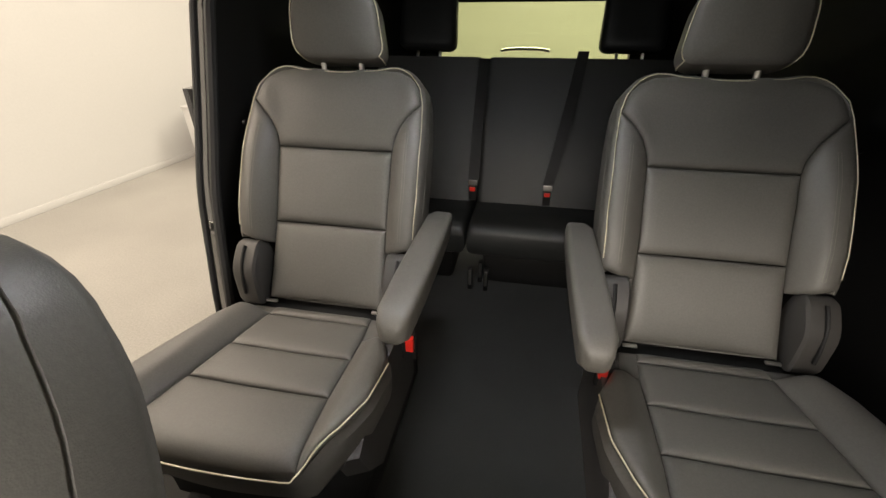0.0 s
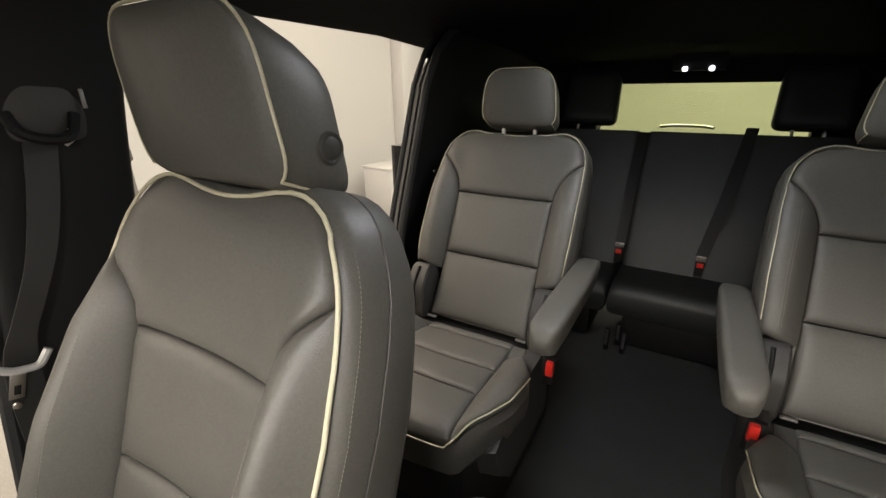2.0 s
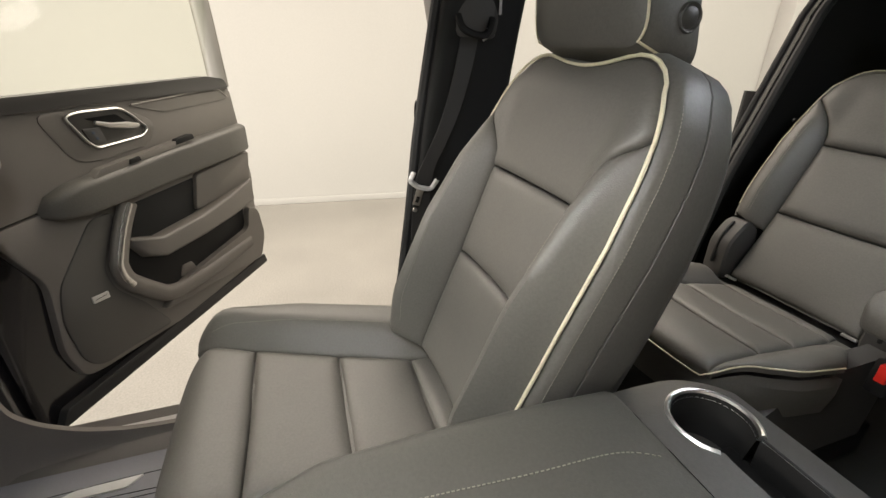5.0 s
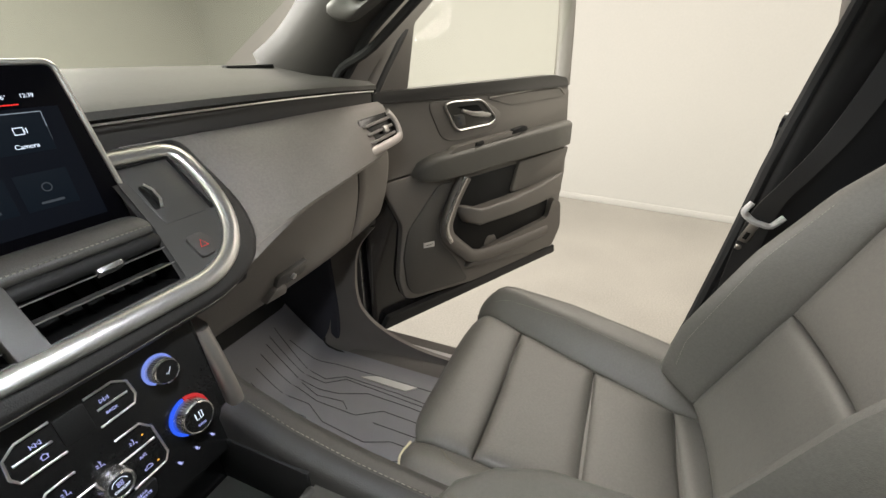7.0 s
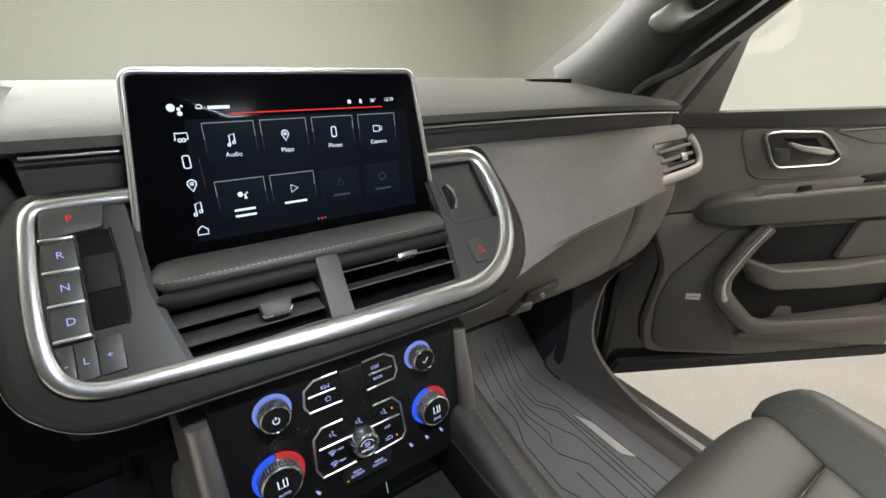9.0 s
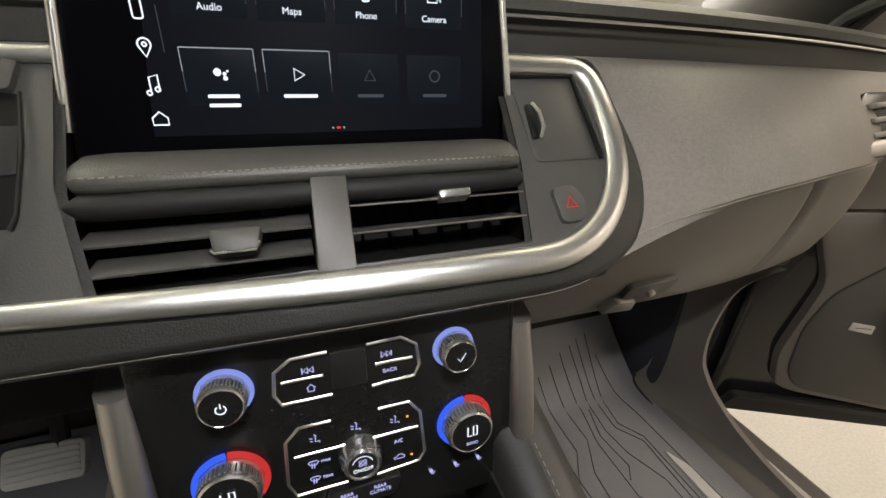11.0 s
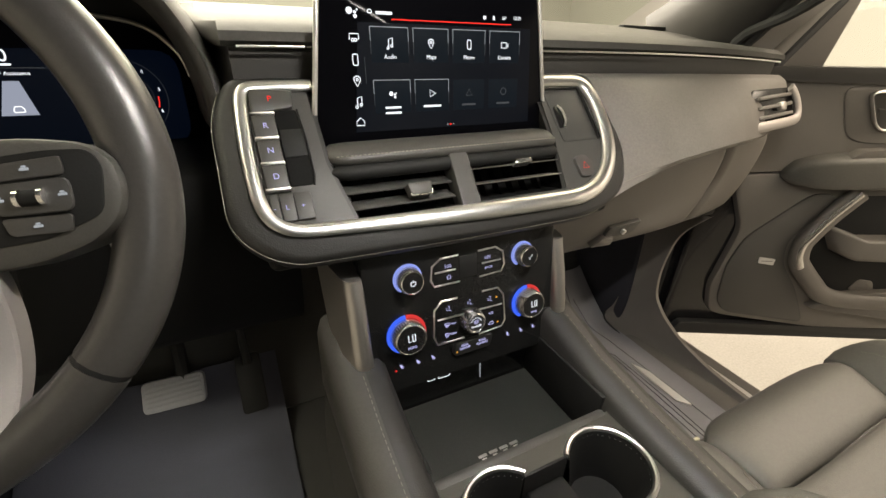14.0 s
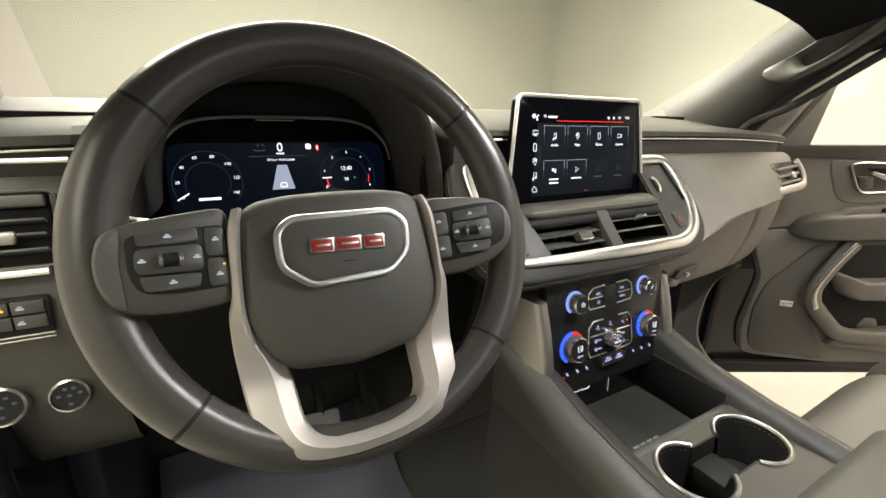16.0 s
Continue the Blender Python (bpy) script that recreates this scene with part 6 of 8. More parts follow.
def rim_arc(t0, t1, n, r=0.0192):
    rings = []
    for k in range(n + 1):
        t = lerp(t0, t1, k / n)
        c, s = math.cos(t), math.sin(t)
        swell = 1 + 0.10 * max(0, math.cos((t - 0.3) * 1.0) ** 8 + math.cos((t - math.pi + 0.3)) ** 8)
        rings.append([W @ Vector((0.003 + (0.187 + r * swell * math.cos(q)) * c, 0.006 + (0.187 + r * swell * math.cos(q)) * s, -0.016 + r * 1.04 * math.sin(q))) for q in (2 * math.pi * j / 14 for j in range(14))])
    return loft(rings)


for t0, t1 in ((0.70, 2.44), (2.46, 3.86), (3.88, 5.54), (5.56, 6.965)):
    part("rim_section", rim_arc(t0, t1, 30), WHEEL, wheel, "leather-wrapped rim section", 60)
for t in (0.69, 2.45, 3.87, 5.55):
    part("rim_seam", rim_arc(t - 0.012, t + 0.012, 2, 0.0186), BLACK, wheel)


def mirrored(half):
    """A closed outline from its right half, given from the top's middle to the foot's middle."""
    return [p for p in half] + [(-a, b) for a, b in reversed(half) if a]


hub_ol = round_outline(mirrored([(0.0, 0.0515), (0.045, 0.0505), (0.072, 0.046), (0.0855, 0.036), (0.0895, 0.010), (0.0905, -0.030), (0.0890, -0.056), (0.0780, -0.084), (0.060, -0.103), (0.0, -0.111)]), 0.012, 4)
part("airbag_cover", plate(hub_ol, W @ Matrix.Translation((0, 0, -0.008)), 0.05, 0.010, dome=0.008), HUB, wheel, "grained black hub cover", 60)
emb = [(-0.058, 0.016), (-0.046, 0.0262), (0.046, 0.0262), (0.060, 0.014), (0.0575, -0.013), (0.038, -0.031), (-0.034, -0.033), (-0.0575, -0.015)]
emb_ol = round_outline(emb, 0.008, 4)
HP = W @ Matrix.Translation((0, 0, 0.0005))
em = part("emblem_surround", frame_ring(emb_ol, HP, 0.0065, 0.005), CHROME, wheel, "chrome ring round the badge")
part("emblem_field", plate(emb_ol, HP @ Matrix.Translation((0, 0, 0.0006)), 0.006, 0.001, dome=0.0012), HUB, em)
for a, w in ((-0.0225, 0.0215), (0.001, 0.0245), (0.025, 0.0205)):
    bb = part("badge_block", box(a - w / 2, a + w / 2, -0.0068, 0.0058, 0.0, 0.0034, 0.0008, m=HP @ pose(0, 0, 0, 0, 0, -2)), CHROME, em, "dark red badge block with a silver edge")
    part("badge_face", box(a - w / 2 + 0.0016, a + w / 2 - 0.0016, -0.0054, 0.0044, 0.003, 0.0042, 0.0004, m=HP @ pose(0, 0, 0, 0, 0, -2)), DARKRED, bb, "dark red face")
    part("badge_bar", box(a - w / 2 + 0.0055, a + w / 2 - 0.0035, -0.0016, 0.0004, 0.0036, 0.0046, 0.0002, m=HP @ pose(0, 0, 0, 0, 0, -2)), CHROME, bb)
part("badge_mark", box(-0.006, 0.006, -0.0165, -0.0155, 0.0, 0.0022, 0.0002, m=HP), BLACK, em)
# silver U of the lower spokes: outer line, inner line and height, down one side
arm = [((0.0890, 0.0400), (0.0805, 0.0410), -0.008), ((0.0945, 0.020), (0.0845, 0.020), -0.004), ((0.0960, -0.010), (0.0870, -0.008), -0.005), ((0.0975, -0.032), (0.0880, -0.034), -0.007), ((0.1015, -0.048), (0.0860, -0.056), -0.010),
       ((0.1020, -0.066), (0.0790, -0.074), -0.014), ((0.1015, -0.084), (0.0650, -0.091), -0.017), ((0.0995, -0.108), (0.0590, -0.108), -0.017), ((0.0970, -0.128), (0.0570, -0.126), -0.010), ((0.0900, -0.151), (0.0550, -0.144), -0.002),
       ((0.0750, -0.167), (0.0490, -0.156), 0.003), ((0.0530, -0.177), (0.0350, -0.163), 0.005), ((0.0240, -0.182), (0.0160, -0.1665), 0.006), ((0.0, -0.183), (0.0, -0.167), 0.006)]
rows = [(Vector((-o[0], o[1], z)), Vector((-i[0], i[1], z))) for o, i, z in arm] + [(Vector((o[0], o[1], z)), Vector((i[0], i[1], z))) for o, i, z in reversed(arm[:-1])]
o2, i2 = spline([r[0] for r in rows], 4), spline([r[1] for r in rows], 4)
rings = []
for p, q in zip(o2, i2):
    w = (p - q).length
    ridge = p.lerp(q, 0.60)
    bev = min(0.004, w * 0.25) / w
    rings.append([W @ v for v in (p + Vector((0, 0, -0.022)), p + Vector((0, 0, -0.003)), p.lerp(q, bev * 0.4) + Vector((0, 0, -0.0006)), p.lerp(q, bev), ridge + Vector((0, 0, 0.0025)), q.lerp(p, bev * 0.6) + Vector((0, 0, -0.003 - 0.10 * max(0, w - 0.012))), q + Vector((0, 0, -0.007 - 0.16 * max(0, w - 0.012))), q + Vector((0, 0, -0.030)))])
part("lower_spoke", loft(rings), SPOKE, wheel, "satin silver lower spoke", 30)
part("spoke_backing", plate(round_outline(mirrored([(0.0, 0.045), (0.085, 0.035), (0.095, -0.03), (0.095, -0.075), (0.06, -0.09), (0.0, -0.10)]), 0.01, 3), W @ Matrix.Translation((0, 0, -0.026)), 0.03, 0.004), BLACK, wheel)
pod_l = [(-0.1875, 0.012), (-0.182, 0.0275), (-0.166, 0.034), (-0.132, 0.0395), (-0.0945, 0.0445), (-0.0975, -0.036), (-0.141, -0.0385), (-0.170, -0.034), (-0.1825, -0.023), (-0.1875, -0.006)]
pod_r = [(0.0925, 0.038), (0.142, 0.0345), (0.171, 0.029), (0.186, 0.018), (0.190, 0.0), (0.185, -0.020), (0.166, -0.0355), (0.128, -0.045), (0.0935, -0.0455)]
for sg, ol in ((-1, pod_l), (1, pod_r)):
    PO = W @ Matrix.Translation((0, 0, -0.0350)) @ pose(0, 0, 0, 0, -14.0 * sg, 0) @ Matrix.Diagonal((0.987, 1, 1, 1))
    sp = part("spoke", plate(round_outline(ol, 0.012, 4), PO, 0.03, 0.007), HUB, wheel, "black spoke with thumb controls")
    pad = [(-0.1685, 0.0235), (-0.137, 0.0268), (-0.099, 0.0285), (-0.1005, -0.022), (-0.139, -0.0225), (-0.163, -0.0190), (-0.1685, -0.004)] if sg < 0 else [(0.0945, 0.0225), (0.150, 0.0255), (0.175, 0.0240), (0.1815, 0.0130), (0.1765, -0.0170), (0.144, -0.0285), (0.0945, -0.0315)]
    part("control_pad", plate(round_outline(pad, 0.008, 4), PO @ Matrix.Translation((0, 0, 0.0012)), 0.006, 0.0008), BLACK, sp)
    if sg < 0:
        part("spoke_end", plate(round_outline([(-0.1872, 0.011), (-0.1815, 0.0270), (-0.1685, 0.0320), (-0.1725, 0.004), (-0.1700, -0.0330), (-0.1815, -0.0230), (-0.1872, -0.007)], 0.007, 4), PO @ Matrix.Translation((0, 0, 0.0010)), 0.010, 0.0045), HANDLE, sp, "satin grey end shell beside the rim")
    ca, cb, kx = (-0.1415, 0.0035, -0.1105) if sg < 0 else (0.1405, -0.0025, 0.1075)
    wide = 0.0225 if sg < 0 else 0.0215
    rk_ = plate(round_outline([(ca - wide, cb - 0.0095), (ca + wide, cb - 0.0105), (ca + wide, cb + 0.0105), (ca - wide, cb + 0.0095)], 0.006, 3), PO @ Matrix.Translation((0, 0, 0.0036)), 0.004, 0.0009)
    part("rocker", rk_, SATIN, sp)
    part("control_key", plate(round_outline([(ca - wide * 0.9, cb + 0.0115), (ca + wide * 0.92, cb + 0.0122), (ca + wide * 0.92, cb + 0.0236), (ca - wide * 0.9, cb + 0.0216)], 0.003, 3), PO @ Matrix.Translation((0, 0, 0.0026)), 0.004, 0.0008), SATIN, sp)
    part("control_key", plate(round_outline([(ca - wide * 0.8, cb - 0.0222), (ca + wide * 0.8, cb - 0.0232), (ca + wide * 0.9, cb - 0.0122), (ca - wide * 0.95, cb - 0.0110)], 0.003, 3), PO @ Matrix.Translation((0, 0, 0.0026)), 0.004, 0.0008), SATIN, sp)
    k0, k1 = (kx - 0.0062, kx + 0.0095) if sg < 0 else (kx - 0.0120, kx + 0.0075)
    for y0, y1 in ((cb - 0.0005, cb + 0.0225), (cb - 0.0245, cb - 0.0020)):
        part("control_key", plate(round_outline([(k0, y0), (k1, y0), (k1, y1), (k0, y1)], 0.004, 3), PO @ Matrix.Translation((0, 0, 0.0026)), 0.004, 0.0008), SATIN, sp)
    rl = part("thumb_roller", tube([PO @ Vector((ca - 0.0050, cb, 0.0030)), PO @ Vector((ca + 0.0050, cb, 0.0030))], 0.0052, 14), BLACK, sp, "black thumb roller with satin ends")
    for e in (-0.0066, 0.0066):
        part("roller_end", tube([PO @ Vector((ca + e - 0.0014, cb, 0.0030)), PO @ Vector((ca + e + 0.0014, cb, 0.0030))], 0.0056, 14), KNOB, rl)
    for x, y in ((ca, cb + 0.0172), (ca, cb - 0.0176), (ca - wide * 0.80, cb), (ca + wide * 0.80, cb), ((k0 + k1) / 2, cb + 0.0125), ((k0 + k1) / 2, cb - 0.0155)):
        glow(x, y, 0.0042, 0.0052, 0.0016, SOFTGLOW, "mark", sp, PO)
        glow(x, y + 0.0016, 0.0042, 0.0026, 0.0012, SOFTGLOW, "mark", sp, PO)
    if sg < 0:
        glow(k0 + 0.012, cb - 0.0075, 0.0042, 0.0020, 0.0012, AMBERGLOW, "led", sp, PO)
part("column", lathe([(0.055, -0.20), (0.06, -0.10), (0.055, -0.02), (0.0, -0.01)], W, 24), BLACK, wheel, "black column shroud")
part("stalk", tube([W @ Vector(p) for p in ((-0.05, 0.02, -0.06), (-0.13, 0.03, -0.055), (-0.185, 0.045, -0.05))], 0.009, 10), PLASTIC, wheel, "grey-tipped stalk")
part("stalk_ring", tube([W @ Vector(p) for p in ((-0.150, 0.0345, -0.0535), (-0.160, 0.037, -0.053))], 0.0105, 10), SILVER, wheel)

# ---- centre console ----
console = thing("center_console", (0, 0.3, FLOOR), "charcoal leather centre console with chrome-ringed cup holders", "console")
DECK = 0.972


def console_ring(y, zt, hw, foot):
    return [Vector((x, y, z)) for x, z in ((-foot, FLOOR), (-foot * 0.98, 0.70), (-hw - 0.004, zt - 0.05), (-hw, zt - 0.012), (-hw + 0.014, zt), (hw - 0.014, zt), (hw, zt - 0.012), (hw + 0.004, zt - 0.05), (foot * 0.98, 0.70), (foot, FLOOR))]


for sg in (-1, 1):   # padded rails from the dash to the armrest
    rings = []
    for y, zt in ((-0.30, 1.075), (-0.24, 1.045), (-0.20, 1.032), (-0.12, 1.008), (-0.02, 0.992), (0.08, 0.984), (0.15, 0.980)):
        ol = [(0.132, zt - 0.10), (0.134, zt - 0.014), (0.142, zt - 0.004), (0.158, zt), (0.180, zt - 0.002), (0.196, zt - 0.012), (0.203, zt - 0.034), (0.204, 0.944), (0.196, 0.938), (0.15, 0.930)]
        rings.append([Vector((sg * x, y, z)) for x, z in ol])
    part("side_rail", loft(rings), HIDE, console, "padded leather rail", 50)
    # driver's side in dark carpet: stands in for the absent seat's shade
    part("console_side", loft([[Vector((sg * x, y, z)) for x, z in ((0.150, 0.936), (0.200, 0.940), (0.206, 0.90), (0.211, 0.80), (0.205, FLOOR), (0.15, FLOOR))] for y in (-0.30, -0.15, 0.0, 0.15)]), CARPET if sg > 0 else HIDE, console, "dark lower side of the console", 50)
    edge = [(-0.245, 1.047), (-0.20, 1.032), (-0.12, 1.008), (-0.02, 0.992), (0.08, 0.984), (0.105, 0.983)]
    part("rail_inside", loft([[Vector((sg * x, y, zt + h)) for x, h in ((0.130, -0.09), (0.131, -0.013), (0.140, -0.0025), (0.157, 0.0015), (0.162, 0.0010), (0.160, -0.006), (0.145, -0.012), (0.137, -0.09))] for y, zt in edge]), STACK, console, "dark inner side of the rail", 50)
    stitches([(sg * 0.166, y, float(np.interp(y, [-0.30, -0.24, -0.20, -0.12, -0.02, 0.08, 0.15], [1.075, 1.045, 1.032, 1.008, 0.992, 0.984, 0.98])) + 0.0005) for y in np.linspace(-0.20, 0.12, 40)], lambda a, b, c: (a, b, c), console, 0.005, 0.0005)
part("bin_floor", box(-0.134, 0.134, -0.235, -0.066, 0.885, 0.905, 0.004), BINMAT, console, "black rubber-lined storage bin")
part("bin_back", box(-0.14, 0.14, -0.262, -0.236, 0.88, 0.985, 0.004), GLOSS, console, "gloss black rear wall of the bin")
usbp = plane_at((0.0, -0.2355, 0.940), (-1, 0, 0), (0, 0, 1))
outline_icon(round_outline([(-0.0590, 0.0070), (-0.0465, 0.0070), (-0.0465, 0.0130), (-0.0590, 0.0130)], 0.003, 3), WHITEGLOW, console, usbp, 0.0007, name="usb_port")
outline_icon(round_outline([(-0.0405, 0.0058), (-0.0210, 0.0058), (-0.0210, 0.0162), (-0.0405, 0.0162)], 0.002, 3), WHITEGLOW, console, usbp, 0.0007, name="usb_port")
outline_icon([(0.062, 0.0285), (0.040, 0.0270), (0.0345, 0.0225), (0.0345, 0.005), (0.0368, -0.0218)], SOFTGLOW, console, usbp, 0.0008, False, name="lit_line")
for sg in (-1, 1):
    part("bin_side", box(min(sg * 0.127, sg * 0.136), max(sg * 0.127, sg * 0.136), -0.24, -0.07, 0.885, 0.99, 0.003), BLACK, console)
part("bin_lip", box(-0.128, 0.128, -0.071, -0.056, 0.885, DECK + 0.002, 0.006), PLASTIC, console)
for k in range(4):
    part("bin_mark", box(-0.029 + 0.017 * k, -0.016 + 0.017 * k, -0.1165, -0.1125, 0.9045, 0.9062, 0.0004), SILVER, console)
    part("bin_mark", box(-0.026 + 0.017 * k, -0.019 + 0.017 * k, -0.1105, -0.1085, 0.9045, 0.9062, 0.0004), SILVER, console)


def cup(cx, cy, z, r, depth, parent, gap=0.5):
    prof = [(r - 0.001, -0.006), (r + 0.002, 0.003), (r + 0.0045, 0.0042), (r + 0.0072, 0.002), (r + 0.0076, -0.004)]
    a0 = gap + (math.pi if cx > 0 else 0.0)
    arc = [a0 + (2 * math.pi - 2 * gap) * k / 44 for k in range(45)]
    ring = part("cup_ring", loft([[Vector((cx + q * math.cos(t), cy + q * math.sin(t), z + h)) for q, h in prof] for t in arc]), CHROME, parent, "polished chrome cup ring, open towards its twin")
    part("cup_well", grid(lambda i, j: Vector((cx + (r - 0.004 * j) * math.cos(a0 + (2 * math.pi - 2 * gap) * i / 32), cy + (r - 0.004 * j) * math.sin(a0 + (2 * math.pi - 2 * gap) * i / 32), z - depth * j / 3)), 33, 4)[0], BLACK, parent)
    part("cup_floor", lathe([(0.0, 0.0), (r - 0.012, 0.0), (r - 0.012, 0.002)], Matrix.Translation((cx, cy, z - depth)), 24), BLACK, parent)
    return ring


def deck_with_holes(x0, x1, y0, y1, z, holes, n=44, slot=None, half=None):
    """A plate with round holes, as rows of quads left out where a hole lies, their rims drawn onto the circles."""
    bm = bmesh.new()
    vs = {}
    for i in range(n + 1):
        for j in range(n + 1):
            p = Vector((lerp(x0, x1, i / n), lerp(y0, y1, j / n), 0))
            if half:
                p.x *= half(p.y) / x1
            vs[i, j] = p
    step = max((x1 - x0), (y1 - y0)) / n
    made = {}

    def vert(i, j):
        if (i, j) not in made:
            p = vs[i, j].copy()
            for hx, hy, r in holes:
                d = (p - Vector((hx, hy, 0)))
                if r - step * 0.75 < d.length < r + step * 0.75:
                    p = Vector((hx, hy, 0)) + d.normalized() * r
            made[i, j] = bm.verts.new((p.x, p.y, z(p.x, p.y)))
        return made[i, j]
    for i in range(n):
        for j in range(n):
            c = (vs[i, j] + vs[i + 1, j + 1]) / 2
            if all((c - Vector((hx, hy, 0))).length > r for hx, hy, r in holes) and not (slot and slot[0] < c.x < slot[1] and abs(c.y - slot[2]) < slot[3]):
                bm.faces.new((vert(i, j), vert(i + 1, j), vert(i + 1, j + 1), vert(i, j + 1)))
    return bm


HOLES = [(-0.074, 0.0, 0.047), (0.066, -0.003, 0.047)]
part("cup_deck", deck_with_holes(-0.136, 0.136, -0.062, 0.125, lambda x, y: DECK, [(a, b, c + 0.003) for a, b, c in HOLES], slot=(-0.074, 0.066, -0.0015, 0.029)), DECKMAT, console, "satin dark cup holder deck")
for hx, hy, r in HOLES:
    cup(hx, hy, DECK + 0.001, r, 0.075, console, 0.66)
part("cup_bridge", box(-0.032, 0.024, -0.030, 0.027, DECK - 0.075, DECK - 0.028, 0.006), BLACK, console)
for sy in (-0.0315, 0.0285):
    part("slot_side", box(-0.036, 0.028, sy - 0.002, sy + 0.002, DECK - 0.07, DECK + 0.0005, 0.0015), BLACK, console)
# armrest lid and the rear part with its cup holder
rings = []
for y, hw, zt in ((0.108, 0.10, 1.045), (0.113, 0.125, 1.062), (0.13, 0.150, 1.074), (0.165, 0.175, 1.080), (0.22, 0.193, 1.083), (0.35, 0.196, 1.084), (0.50, 0.192, 1.084), (0.575, 0.187, 1.083), (0.58, 0.186, 1.081)):
    ol = round_outline([(-hw, 1.0), (hw, 1.0), (hw, zt), (-hw, zt)], [0.004, 0.004, 0.028, 0.028], 6)
    rings.append([Vector((q.x, y, q.y)) for q in ol])
part("armrest_lid", loft(rings), LIDSHADE, console, "padded charcoal leather armrest lid", 50)
sline = [(-0.112, 0.20, 1.0845), (-0.108, 0.30, 1.0855), (-0.098, 0.42, 1.0858), (-0.092, 0.52, 1.0855), (-0.074, 0.565, 1.084)]
stitches([tuple(p) for p in spline(sline, 6)], lambda a, b, c: (a, b, c), console, 0.005, 0.0007)
rings = []
for y, hw in ((0.12, 0.150), (0.2, 0.185), (0.5, 0.185), (0.62, 0.180), (0.70, 0.160), (0.735, 0.13)):
    rings.append([Vector((x, y, z)) for x, z in ((-hw + 0.01, FLOOR), (-hw, 0.8), (-hw, 1.0), (hw, 1.0), (hw, 0.8), (hw - 0.01, FLOOR))])
part("console_body", loft(rings), PLASTIC, console, "dark plastic console body")
rz = lambda x, y: 1.080 - 0.10 * max(0, y - 0.63) ** 1.2 - 0.5 * max(0.0, y - 0.69) ** 1.5 - 1.8 * max(0, abs(x) - 0.13) ** 1.6
RH = [(-0.098, 0.664, 0.045), (0.098, 0.664, 0.045)]
rear_half = lambda y: 0.185 - 0.055 * max(0.0, (y - 0.665) / 0.077) ** 2.2
part("rear_deck", deck_with_holes(-0.185, 0.185, 0.582, 0.742, rz, [(a, b, c + 0.003) for a, b, c in RH], 52, (-0.098, 0.098, 0.664, 0.030), rear_half), HIDE, console, "leather rear deck of the console")
for x, y, r in RH:
    cup(x, y, 1.078, r, 0.08, console, 0.72)
rings = []
for y, hw in ((y, rear_half(y) + 0.001) for y in (0.582, 0.62, 0.66, 0.68, 0.70, 0.715, 0.73, 0.742)):
    rings.append([Vector((x, y, z)) for x, z in ((-hw, 0.95), (-hw - 0.003, 1.03), (-hw, rz(0.185, y) - 0.004), (-hw + 0.02, rz(0.165, y) - 0.05), (hw - 0.02, rz(0.165, y) - 0.05), (hw, rz(0.185, y) - 0.004), (hw + 0.003, 1.03), (hw, 0.95))])
part("rear_side", loft(rings, caps=False), HIDE, console)
part("rear_end", box(-0.128, 0.128, 0.730, 0.744, FLOOR, 1.058, 0.006, 3), PLASTIC, console)
part("trough", box(-0.09, 0.09, 0.63, 0.698, 0.99, 1.035, 0.004), BLACK, console, "dark trough between the cup holders")
for sy in (0.632, 0.696):
    part("slot_side", box(-0.062, 0.062, sy - 0.002, sy + 0.002, 1.02, 1.0775, 0.0015), BLACK, console)

# ---- front floor, mats, pedals ----
part("toe_board", loft([[Vector((x, y, z)) for y, z in ((-0.98, 0.95), (-0.80, 0.60), (-0.70, FLOOR + 0.01), (-0.74, FLOOR - 0.05), (-1.05, FLOOR - 0.05), (-1.05, 0.95))] for x in (-0.86, -0.2, 0.2, 0.9)]), CARPET, car, "carpeted toe board")
kick_in = spline([(-0.845, -0.61, 1.00), (-0.850, -0.605, 0.80), (-0.850, -0.605, 0.70), (-0.843, -0.622, 0.60), (-0.828, -0.640, 0.532), (-0.826, -0.560, 0.513), (-0.836, -0.450, 0.513), (-0.832, -0.250, 0.513), (-0.830, 0.10, 0.513)], 6)
kick_out = spline([(-0.868, -0.42, 1.00), (-0.872, -0.49, 0.91), (-0.876, -0.515, 0.79), (-0.877, -0.510, 0.70), (-0.879, -0.485, 0.655), (-0.883, -0.440, 0.615), (-0.888, -0.360, 0.575), (-0.893, -0.220, 0.546), (-0.895, 0.10, 0.536)], 6)
for sg, mt in ((-1, TRIM), (1, BLACK)):
    def kick(i, j):
        t = j / 10
        p = kick_in[i].lerp(kick_out[i], t) + Vector((-0.010, -0.012, -0.008)) * math.sin(math.pi * t)
        return (p.x if sg < 0 else -p.x, p.y, p.z)
    bm, vs = grid(kick, len(kick_in), 11)
    rim = [bm.verts.new(Vector(v.co) + Vector((sg * 0.02, -0.006, -0.004))) for v in (row[-1] for row in vs)]
    for k in range(len(rim) - 1):
        bm.faces.new((vs[k][-1], vs[k + 1][-1], rim[k + 1], rim[k]))
    part("kick_panel", bm, mt, car, "smooth grained kick panel", 60)
    part("panel_gap", tube([Vector((-sg * p.x if sg > 0 else p.x, p.y, p.z)) for p in kick_in[22:]], 0.0035, 6), SEAL, car, "dark gap along the carpet")
part("side_carpet", box(-0.90, -0.846, -1.0, -0.59, FLOOR, 1.10, 0.01), SIDECARPET, car, "dark blue-grey carpet beside the footwell")
part("side_carpet", box(0.822, 0.87, -1.0, -0.50, FLOOR, 1.10, 0.01), SIDECARPET, car, "dark blue-grey carpet beside the footwell")
